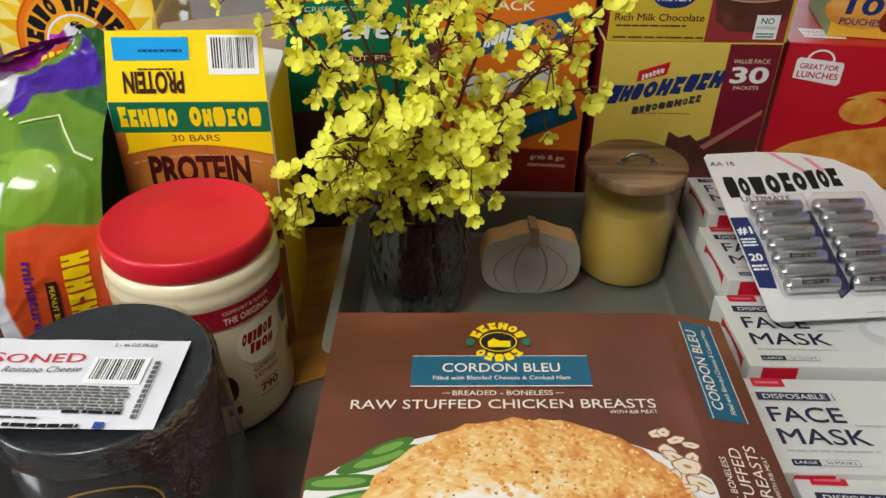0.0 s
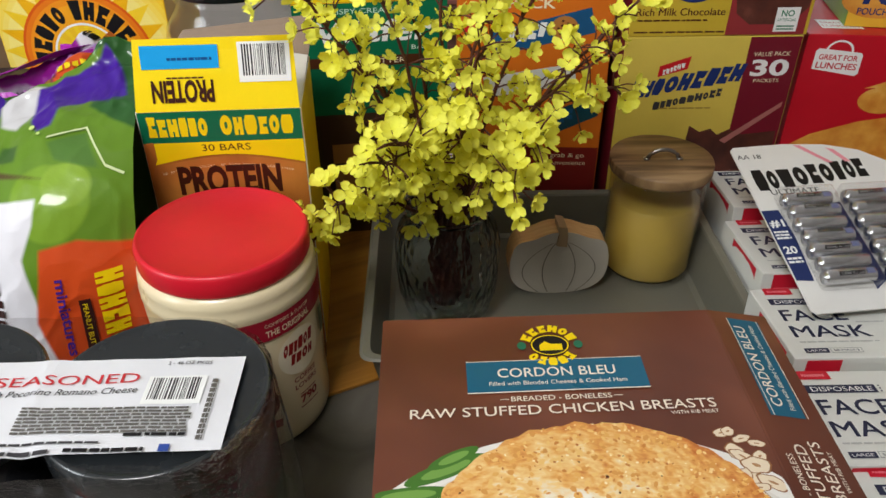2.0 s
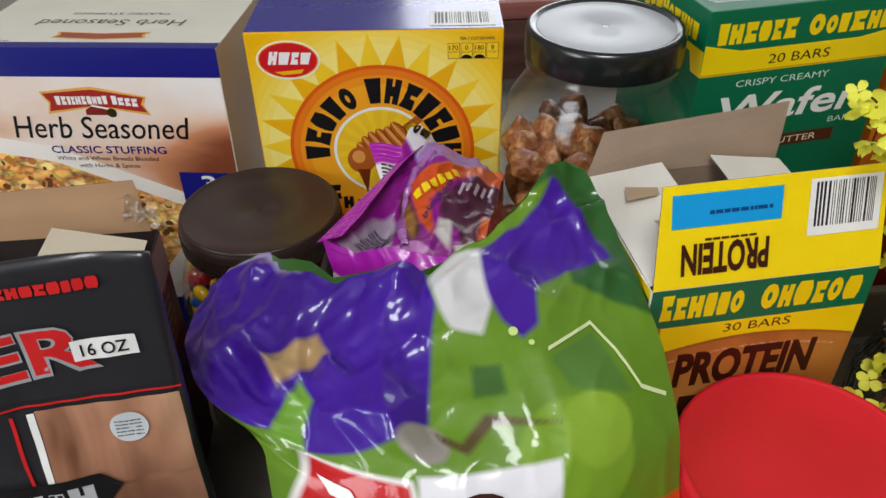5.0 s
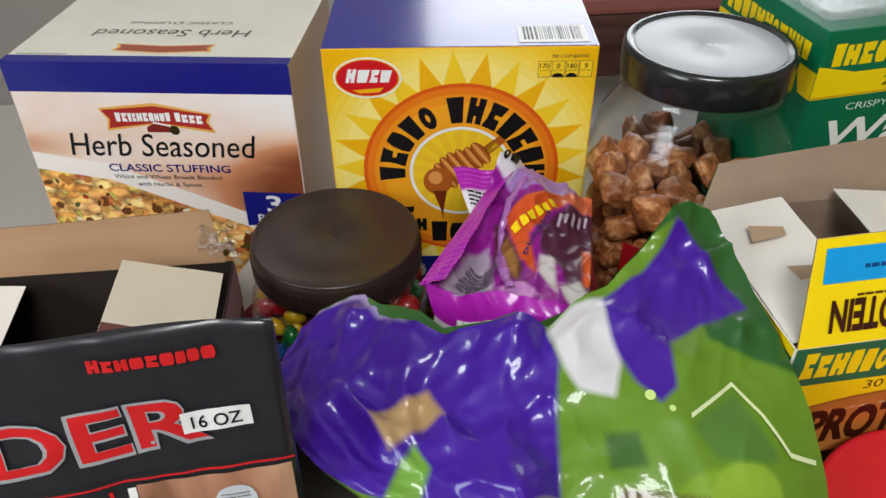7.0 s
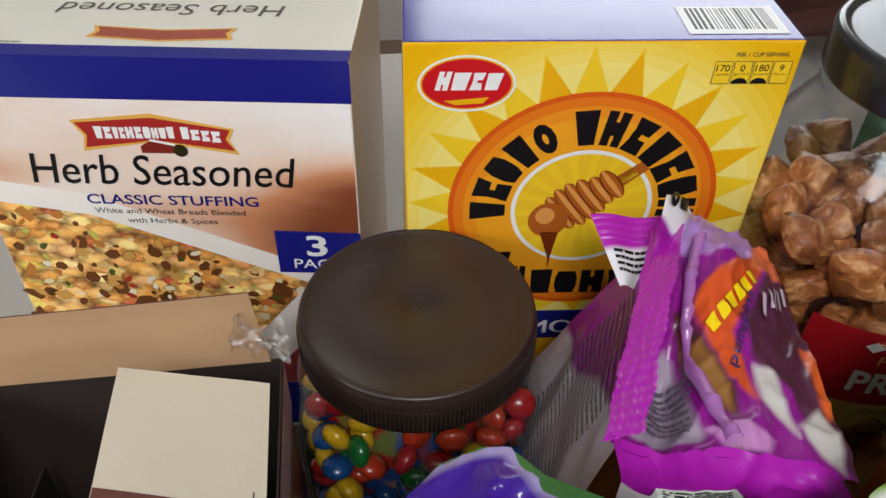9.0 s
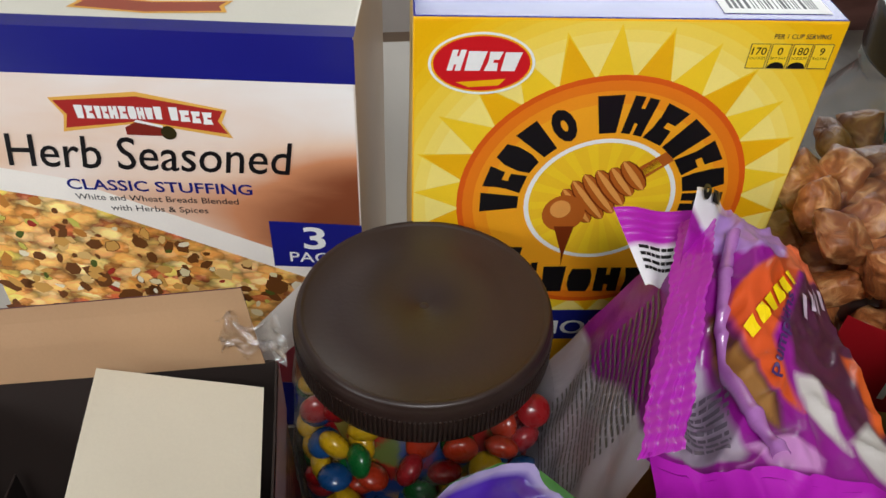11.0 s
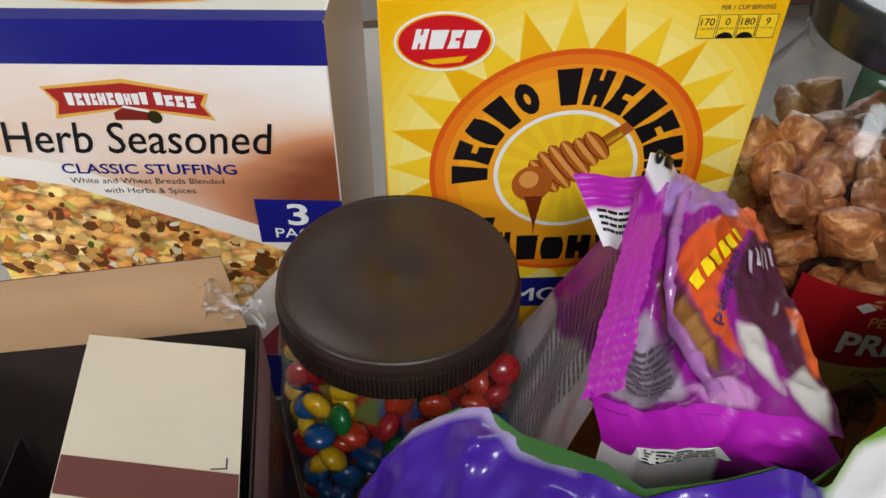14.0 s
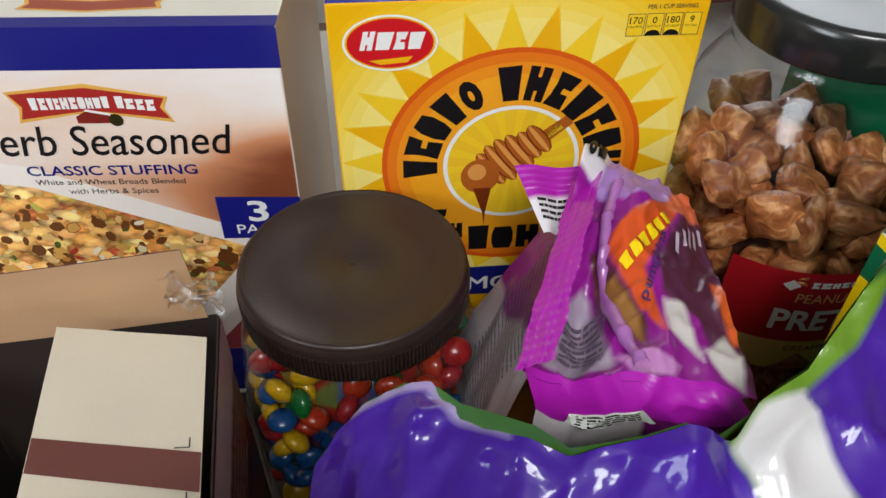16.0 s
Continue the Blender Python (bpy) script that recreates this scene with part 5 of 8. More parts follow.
p.ring(-0.046, -0.002, 0.0145, 0.0152, card("badge_leaf", 40, 110, 80), 30, squash=0.76)
p.marks(-0.056, -0.006, 0.02, 0.009, 2, WHITE, 93, 0.3)
p.text("SEASONED", 0.022, -0.0035, 0.0088, card("coral_ink", 200, 50, 56), 0.088, rot=2)
p.text("with Pecorino Romano Cheese", 0.020, -0.0125, 0.0055, INK, 0.094, shear=0.25, rot=2)
p.text("2 - 46 OZ PKGS", 0.094, 0.0135, 0.0032, INK, 0.028, bold=0.01)
p.barcode(0.072, -0.021, 0.036, 0.024, WHITE, BLACK, 9)
p.lines(-0.092, -0.05, 0.06, 0.034, 9, INK, 13, 0.4, 5)
for k in range(5):
    p.rect(-0.092, -0.05 + 0.0085 * k, 0.064, 0.0006, BLACK)
p.lines(0.004, -0.0435, 0.102, 0.021, 8, GREYINK, 14, 0.62, 14)
p.lines(0.07, -0.0465, 0.036, 0.003, 1, BLACK, 15, 0.8, 4)
p.lines(0.0, -0.0515, 0.06, 0.003, 1, INK, 16)
p.lines(-0.002, -0.0585, 0.035, 0.004, 1, INK, 17, 0.7, 3)
p.lines(0.04, -0.0580, 0.045, 0.004, 1, BLACK, 18, 0.7, 5)
p.rect(0.093, -0.0585, 0.006, 0.0055, card("square_blue", 50, 76, 150))
p.lines(0.112, -0.05, 0.004, 0.05, 12, GREYINK, 19, 0.8, 1)
p.build("paper_label", crumbs, "white ingredient label bridging both lids")


def wrap_mesh():
    v, f = [], []
    k, levels = 120, [(0.0, 0.006), (0.02, 0.0085), (0.06, 0.0085), (0.1, 0.0075), (0.14, 0.0045), (0.165, 0.0022), (0.184, 0.0008), (0.189, -0.001)]
    for z, g in levels:
        for i in range(k):
            a = 2 * math.pi * i / k
            c, s = math.cos(a), math.sin(a)
            x = 0.0708 * (1 if c > 0 else -1) * min(1, abs(c) * 3) + (0.0712 + g) * c
            y = (0.0712 + g) * s
            q = noise.noise(Vector((c * 6, s * 6, z * 9))) * 0.0022 + 0.001 * math.sin(a * 46 + z * 60) * (0.4 + z * 3)
            v.append((x + q * c, y + q * s, z + 0.0006 + 0.0006 * math.sin(a * 30)))
    for j in range(len(levels) - 1):
        for i in range(k):
            f.append((j * k + i, j * k + (i + 1) % k, (j + 1) * k + (i + 1) % k, (j + 1) * k + i))
    return mesh_from("shrink_wrap", v, f, [film("shrink_film", (0.94, 0.94, 0.94), 0.15, 0.16)], smooth=True)


child("shrink_wrap", wrap_mesh(), crumbs, "wrinkled clear shrink wrap")

# ---- vase and bouquet ----
vase = thing("glass_vase", "dark grey-green textured glass vase standing in the tray", "vase", pose(-0.032, 0.697, FLOORZ) @ Matrix.Diagonal((0.93, 0.93, 1, 1)))


def glass_relief():
    m = clear("smoky_glass", (0.84, 0.90, 0.90), 0.04, 1.16)
    n, l, b = nodes_of(m)
    tc, vo, bp = n.new("ShaderNodeTexCoord"), n.new("ShaderNodeTexVoronoi"), n.new("ShaderNodeBump")
    vo.inputs["Scale"].default_value = 130
    mp = n.new("ShaderNodeMapping")
    mp.inputs["Scale"].default_value = (1, 1, 0.55)
    l.new(tc.outputs["Object"], mp.inputs["Vector"])
    l.new(mp.outputs[0], vo.inputs["Vector"])
    bp.inputs["Strength"].default_value, bp.inputs["Distance"].default_value = 0.8, 0.004
    l.new(vo.outputs["Distance"], bp.inputs["Height"])
    l.new(bp.outputs[0], b.inputs["Normal"])
    return m


turned("vessel", [(0.043, 0), (0.048, 0.003), (0.055, 0.03), (0.0575, 0.06), (0.0575, 0.085), (0.053, 0.102), (0.046, 0.112), (0.044, 0.118), (0.0465, 0.124), (0.0435, 0.1235), (0.041, 0.117), (0.050, 0.1), (0.0535, 0.084), (0.0535, 0.05), (0.043, 0.006), (0.001, 0.005)], glass_relief(), vase, n=72).data.polygons[0].use_smooth = False

turned("rim", [(0.0440, 0.1236), (0.0462, 0.1241), (0.0472, 0.1258), (0.0462, 0.1275), (0.0445, 0.1275), (0.0434, 0.1258), (0.0440, 0.1236)], MATS["smoky_glass"], vase, "rounded glass rim", cap=False)
bouquet = thing("flower_bouquet", "yellow artificial blossoms on dark twigs standing in the vase", "flowers", pose(-0.032, 0.697, FLOORZ + 0.02))
TWIG = surface("dark_twig", srgb(84, 40, 26), 0.7, 0.3, 80, 0.3, 400)


def petal_material():
    m = bpy.data.materials.new("yellow_petal")
    n, l, b = nodes_of(m)
    oi, no, tc, r = n.new("ShaderNodeObjectInfo"), n.new("ShaderNodeTexNoise"), n.new("ShaderNodeTexCoord"), n.new("ShaderNodeValToRGB")
    no.inputs["Scale"].default_value = 180
    l.new(tc.outputs["Object"], no.inputs["Vector"])
    ad = n.new("ShaderNodeMath")
    ad.operation = "MULTIPLY_ADD"
    ad.inputs[1].default_value = 0.5
    l.new(oi.outputs["Random"], ad.inputs[0])
    l.new(no.outputs["Fac"], ad.inputs[2])
    r.color_ramp.elements[0].position, r.color_ramp.elements[0].color = 0.35, (*srgb(232, 224, 26), 1)
    r.color_ramp.elements[1].position, r.color_ramp.elements[1].color = 0.95, (*srgb(252, 250, 96), 1)
    l.new(ad.outputs[0], r.inputs[0])
    l.new(r.outputs[0], b.inputs["Base Color"])
    b.inputs["Roughness"].default_value = 0.6
    b.inputs["Subsurface Weight"].default_value = 0.0
    tr, mx = n.new("ShaderNodeBsdfTranslucent"), n.new("ShaderNodeMixShader")
    l.new(r.outputs[0], tr.inputs["Color"])
    mx.inputs[0].default_value = 0.35
    l.new(b.outputs[0], mx.inputs[1])
    l.new(tr.outputs[0], mx.inputs[2])
    l.new(mx.outputs[0], n["Material Output"].inputs["Surface"])
    return m


PETAL = petal_material()
EYE_ = surface("flower_heart", srgb(120, 96, 20), 0.7, 0.2, 300)


def blossom_mesh(kind):
    """Four or five cupped round petals about a small dark heart."""
    rnd = random.Random(kind)
    v, f, idx = [], [], []
    k = 5 if kind % 3 == 0 else 4
    cup = rnd.uniform(0.2, 0.9)
    for i in range(k):
        a = 6.2832 * i / k + rnd.uniform(-0.15, 0.15)
        L, W, c = rnd.uniform(0.0098, 0.0124), rnd.uniform(0.0044, 0.0057), 0.8 * cup + rnd.uniform(-0.2, 0.25)
        rows = [(0.0006, 0.0008), (0.35, 0.75), (0.7, 1.0), (0.95, 0.72), (1.02, 0.25)]
        base = len(v)
        for s, wd in rows:
            r = s * L if s > 0.01 else 0.0006
            h = c * r * (0.35 + s * 0.6)
            for q in (-1, 0, 1):
                x, y = r * (1 - 0.08 * abs(q)), q * W * wd
                z = h + abs(q) * 0.0013 * (1 if s > 0.3 else 0) + rnd.uniform(-0.0015, 0.0015)
                v.append((x * math.cos(a) - y * math.sin(a), x * math.sin(a) + y * math.cos(a), z))
        for j in range(len(rows) - 1):
            for q in range(2):
                f.append((base + j * 3 + q, base + j * 3 + q + 1, base + (j + 1) * 3 + q + 1, base + (j + 1) * 3 + q))
                idx.append(0)
    base = len(v)
    for i in range(6):
        a = i * 1.0472
        v.append((0.0007 * math.cos(a), 0.0007 * math.sin(a), 0.0004))
    v.append((0, 0, 0.003))
    for i in range(6):
        f.append((base + i, base + (i + 1) % 6, base + 6))
        idx.append(1)
    return mesh_from("blossom", v, f, [PETAL, EYE_], idx, smooth=True)


BLOSSOMS = [blossom_mesh(k) for k in range(7)]


def tube(points, r0, r1, sides=6):
    v, f = [], []
    n = len(points)
    for k, q in enumerate(points):
        d = (points[min(n - 1, k + 1)] - points[max(0, k - 1)]).normalized()
        s = d.orthogonal().normalized()
        t = d.cross(s)
        r = r0 + (r1 - r0) * k / (n - 1)
        for i in range(sides):
            a = 6.2832 * i / sides
            v.append(q + s * r * math.cos(a) + t * r * math.sin(a))
    for k in range(n - 1):
        for i in range(sides):
            j = (i + 1) % sides
            f.append((k * sides + i, k * sides + j, (k + 1) * sides + j, (k + 1) * sides + i))
    f.append(tuple(range(sides))[::-1])
    f.append(tuple((n - 1) * sides + i for i in range(sides)))
    return v, f


frnd = random.Random(17)
# where each main twig ends, from the vase mouth: right, away, up
TIPS = [(-0.115, -0.02, 0.235), (-0.10, 0.05, 0.20), (-0.055, -0.03, 0.26), (0.0, 0.03, 0.275), (0.045, 0.0, 0.265), (0.10, 0.02, 0.26),
        (0.185, 0.02, 0.225), (0.13, -0.03, 0.185), (0.15, 0.03, 0.13), (0.075, -0.06, 0.13), (0.02, -0.07, 0.15), (-0.035, -0.085, 0.135),
        (-0.085, -0.07, 0.075), (-0.125, -0.05, 0.015), (-0.07, 0.0, 0.16), (0.03, -0.04, 0.19), (0.06, 0.06, 0.22), (-0.03, 0.07, 0.22), (0.055, -0.085, 0.095), (-0.045, -0.08, 0.115)]
spots = []
for tip in TIPS:
    tip = Vector(tip) + Vector((-0.008, -0.042, 0))
    root = Vector((frnd.uniform(-0.02, 0.02), frnd.uniform(-0.02, 0.02), -0.01))
    mouth = Vector((tip.x * 0.12, tip.y * 0.12, 0.10))
    end = Vector((0, 0, 0.10)) + tip
    pts = []
    for k in range(13):
        t = k / 12
        q = root.lerp(mouth, min(1, t * 3.3)) if t < 0.3 else mouth.lerp(end, (t - 0.3) / 0.7) + Vector((0, 0, 0.03 * math.sin(math.pi * (t - 0.3) / 0.7)))
        pts.append(q + Vector((frnd.uniform(-1, 1), frnd.uniform(-1, 1), frnd.uniform(-1, 1))) * 0.003 * (t > 0.3))
    V, F = tube(pts, 0.0024, 0.0011)
    for k in range(5, 13):
        for _ in range(5 if k < 12 else 6):
            if frnd.random() < 0.88:
                d = (pts[k] - pts[k - 1]).normalized()
                out = (d * 0.6 + Vector((frnd.gauss(0, 1), frnd.gauss(0, 1), frnd.gauss(0.1, 1)))).normalized()
                ln = frnd.uniform(0.010, 0.032)
                e = pts[k] + out * ln
                v2, f2 = tube([pts[k], pts[k].lerp(e, 0.5) + Vector((0, 0, 0.002)), e], 0.0009, 0.0006, 4)
                F += [tuple(len(V) + i for i in q) for q in f2]
                V += v2
                spots.append((e, (out + Vector((0, -0.35, 0.35))).normalized()))
    child("twig", mesh_from("twig", V, F, [TWIG], smooth=True), bouquet)
frnd.shuffle(spots)
for e, d in spots[:298]:
    me = frnd.choice(BLOSSOMS)
    q = Vector((0, 0, 1)).rotation_difference(d).to_matrix().to_4x4()
    s = frnd.uniform(0.66, 0.98)
    child("blossom", me, bouquet, m=Matrix.Translation(e) @ q @ pose(0, 0, 0, 0, 0, frnd.uniform(0, 360)) @ Matrix.Diagonal((s, s, s, 1)))

V, F = [], []
MI = []
for e, d in spots[298:690]:
    me = frnd.choice(BLOSSOMS)
    s = frnd.uniform(0.55, 0.85)
    mm = Matrix.Translation(e) @ Vector((0, 0, 1)).rotation_difference(d).to_matrix().to_4x4() @ pose(0, 0, 0, 0, 0, frnd.uniform(0, 360)) @ Matrix.Diagonal((s, s, s, 1))
    base = len(V)
    V += [mm @ q.co for q in me.vertices]
    F += [tuple(base + i for i in q.vertices) for q in me.polygons]
    MI += [q.material_index for q in me.polygons]
child("further_blossom", mesh_from("further_blossom", V, F, [PETAL, EYE_], MI, smooth=True), bouquet)["kind"] = "stuff"

# ---- candle ----
candle = thing("jar_candle", "yellow wax candle in glass jar with wooden lid", "candle", pose(0.196, 0.770, FLOORZ) @ Matrix.Diagonal((1, 1, 1.1, 1)))
WAX = surface("yellow_wax", srgb(202, 174, 82), 0.45, 0.08, 25, 0.05, 60)
turned("wax", [(0.044, 0.004), (0.0475, 0.008), (0.0475, 0.082), (0.045, 0.0835), (0.001, 0.083)], WAX, candle)
turned("glass_jar", [(0.046, 0), (0.0495, 0.003), (0.0505, 0.01), (0.0505, 0.108), (0.0495, 0.112), (0.0485, 0.112), (0.0485, 0.006)], film("candle_glass", (1.0, 0.99, 0.95), 0.03, 0.05), candle, cap=False)
LIDWOOD = ramp_mix("striped_wood", [(0.35, srgb(92, 68, 42)), (0.5, srgb(138, 108, 72)), (0.65, srgb(166, 134, 94))], 24, 0.5, 4, 0.4, 0.15, stretch=(0.35, 3.2, 1))
turned("wood_lid", [(0.049, 0.1125), (0.0535, 0.1135), (0.0542, 0.1155), (0.0542, 0.123), (0.0535, 0.1245), (0.001, 0.1246)], LIDWOOD, candle, "striped wooden lid", n=72)
STEEL = surface("brushed_steel", (0.34, 0.33, 0.31), 0.3, 0.1, 80, 0, 100, metal=1.0)
hp = [Vector((-0.017 + 0.034 * i / 12, -0.004, 0.1255 + 0.009 * math.sin(math.pi * i / 12) ** 0.6)) for i in range(13)]
V, F = tube(hp, 0.0022, 0.0022, 8)
child("lid_handle", mesh_from("lid_handle", V, F, [STEEL], smooth=True), candle, "small metal pull")
for s in (-1, 1):
    turned("screw", [(0.0035, 0.1247), (0.0035, 0.1258), (0.002, 0.1264), (0.0005, 0.1264)], STEEL, candle, n=12).location = (s * 0.0175, -0.004, 0)

# ---- wooden pumpkin ----
pumpkin = thing("wooden_pumpkin", "small flat wooden pumpkin ornament with drawn ribs", "ornament", pose(0.087, 0.730, FLOORZ, 0, 0, 3) @ Matrix.Diagonal((1.04, 1.25, 1.03, 1)))
outline = []
for i in range(64):
    a = -math.pi / 2 + 2 * math.pi * i / 64
    c, s = math.cos(a), math.sin(a)
    x = 0.051 * math.copysign(abs(c) ** 0.72, c)
    z = 0.037 + 0.037 * math.copysign(abs(s) ** 0.78, s) + (0.0025 * math.cos(c * 7) if s > 0.3 else 0)
    outline.append((x, max(0.0, z)))


def plank(pts, y0, y1, bev=0.0015):
    bm = bmesh.new()
    fr = [bm.verts.new((x, y0, z)) for x, z in pts]
    bk = [bm.verts.new((x, y1, z)) for x, z in pts]
    bm.faces.new(fr)
    bm.faces.new(bk[::-1])
    for i in range(len(pts)):
        j = (i + 1) % len(pts)
        bm.faces.new((fr[j], fr[i], bk[i], bk[j]))
    bmesh.ops.remove_doubles(bm, verts=bm.verts[:], dist=0.0004)
    bmesh.ops.recalc_face_normals(bm, faces=bm.faces[:])
    return bm


WASH = surface("grey_wash", srgb(176, 168, 152), 0.7, 0.06, 40, 0.1, 500)
RAW = ramp_mix("raw_pine", [(0.3, srgb(190, 146, 92)), (0.6, srgb(214, 172, 118)), (0.8, srgb(226, 190, 140))], 30, 0.6, 4, 0.2, 0.1, stretch=(1, 6, 1))
bm = plank(outline, -0.011, 0.011)
for q in bm.faces:
    q.material_index = 0 if q.normal.y < -0.9 else 1
part("pumpkin_body", bm, [WASH, RAW], pumpkin)
stem = [(-0.005, 0.062), (0.0055, 0.060), (0.0055, 0.074), (0.004, 0.083), (-0.0045, 0.085), (-0.0035, 0.074)]
bm = plank(stem, -0.0135, 0.006)
part("stem", bm, surface("stem_wood", srgb(150, 124, 92), 0.7, 0.1, 60), pumpkin)
p = Print(lambda a, b, lift: Vector((a, -0.011 - lift, b)))
GROOVE = card("groove_grey", 104, 96, 84)
for sgn, bow in ((-1, 0.013), (1, 0.013), (-1, 0.034), (1, 0.034)):
    n = 16
    L = [(sgn * (0.004 + bow * math.sin(math.pi * min(1, i / n * 0.86 + 0.02)) ** 0.8), 0.064 - 0.062 * i / n) for i in range(n + 1)]
    p.add([q for x, z in L for q in ((x - 0.0005, z), (x + 0.0005, z))], [(2 * i, 2 * i + 1, 2 * i + 3, 2 * i + 2) for i in range(n)], GROOVE)
p.build("rib_lines", pumpkin)

# ---- face mask cartons ----
MASKW = surface("mask_carton", srgb(222, 222, 214), 0.5, 0.04, 30, 0.05, 120)
MNAVY, MRED = card("mask_navy", 40, 44, 70), card("mask_red", 206, 30, 52)
MW, MD, MH = 0.19, 0.104, 0.083


def mask_box(m, label):
    t = thing("face_mask_box", label, "box", m, "face mask cartons")
    part("carton_body", carton_body(MW, MD, MH, 0.0008), MASKW, t)
    p = Print(lambda a, b, lift: Vector((a - MW / 2, b - MD / 2, MH + 0.0004 + lift)))
    p.rect(0.011, MD - 0.011, 0.026, 0.0105, MRED)
    p.marks(0.014, MD - 0.0075, 0.019, 0.0032, 9, card("mask_pink", 236, 130, 140), 5)
    p.rect(0.010, MD - 0.0275, 0.058, 0.0095, MNAVY)
    p.text("DISPOSABLE", 0.040, MD - 0.0255, 0.0058, WHITE, 0.050)
    for k in range(3):
        p.rect(0.0705, MD - 0.0265 + k * 0.0032, 0.0014, 0.0014, MNAVY)
        p.lift -= p.step
    p.text("FACE", 0.0415, MD - 0.0520, 0.0175, MNAVY, 0.058, bold=0.011)
    p.text("MASK", 0.0465, MD - 0.0760, 0.0175, MNAVY, 0.068, bold=0.011)
    p.lines(0.013, MD - 0.0835, 0.07, 0.003, 1, card("mask_faint", 190, 190, 186), 3)
    p.rect(0.0125, 0.0065, 0.0205, 0.0062, MNAVY)
    p.text("LARGE", 0.0227, 0.0082, 0.003, WHITE, 0.016)
    p.rect(0.0345, 0.0065, 0.027, 0.0062, card("mask_grey", 120, 122, 120))
    p.rect(0.0349, 0.0069, 0.0262, 0.0054, MASKW)
    p.text("50 MASKS", 0.048, 0.0082, 0.003, MNAVY, 0.022)
    p.disc(0.147, 0.048, 0.034, 0.026, card("mask_shade", 206, 206, 200), 30)
    p.disc(0.147, 0.053, 0.026, 0.016, card("mask_pale", 228, 228, 224), 30)
    p.lines(0.075, 0.048, 0.025, 0.003, 1, card("mask_faint", 190, 190, 186), 8)
    p.build("top_print", t)
    p = Print(front_of(MW, MD, MH, 0.0008))
    p.rect(0.011, MH - 0.026, 0.03, 0.024, MRED)
    p.lines(0.014, MH - 0.02, 0.024, 0.005, 1, card("mask_pink", 236, 130, 140), 3)
    p.text("FACE MASK", 0.095, 0.03, 0.012, MNAVY, 0.09, bold=0.02)
    p.build("front_print", t)
    p = Print(left_of(MW, MD, MH))
    p.rect(0.03, MH - 0.028, 0.06, 0.024, MRED)
    p.text("MASK", 0.052, 0.02, 0.014, MNAVY, 0.06, bold=0.02)
    p.build("side_print", t)
    return t


for k, (x0, y0) in enumerate(((0.249, 0.300), (0.239, 0.401), (0.252, 0.514), (0.268, 0.636), (0.281, 0.757))):
    mask_box(pose(x0 + MW / 2 * math.cos(radians(2)), y0 + MD / 2, 0.0035, -3.5, 0, (-1.5, 0, 0.5, 1.5, 1)[k]), "white carton of disposable face masks lying flat on the table")

# ---- battery packs ----
SILVER = surface("battery_silver", (0.62, 0.62, 0.63), 0.22, 0.08, 90, 0, 100, metal=0.9)
CARDW = surface("blister_card", srgb(232, 230, 224), 0.35, 0.03, 30, 0.05, 100, coat=0.3)
CRD = Matrix(((0.985, -0.1485, 0.0), (0.140, 0.9377, 0.0), (-0.030, 0.319, 0.0))).to_3x3()
cu, cv = CRD.col[0].normalized(), CRD.col[1].normalized()
cv = (cv - cu * cv.dot(cu)).normalized()
cn = cu.cross(cv)
cm = Matrix(((cu.x, cv.x, cn.x, 0.284), (cu.y, cv.y, cn.y, 0.565), (cu.z, cv.z, cn.z, 0.0975), (0, 0, 0, 1)))


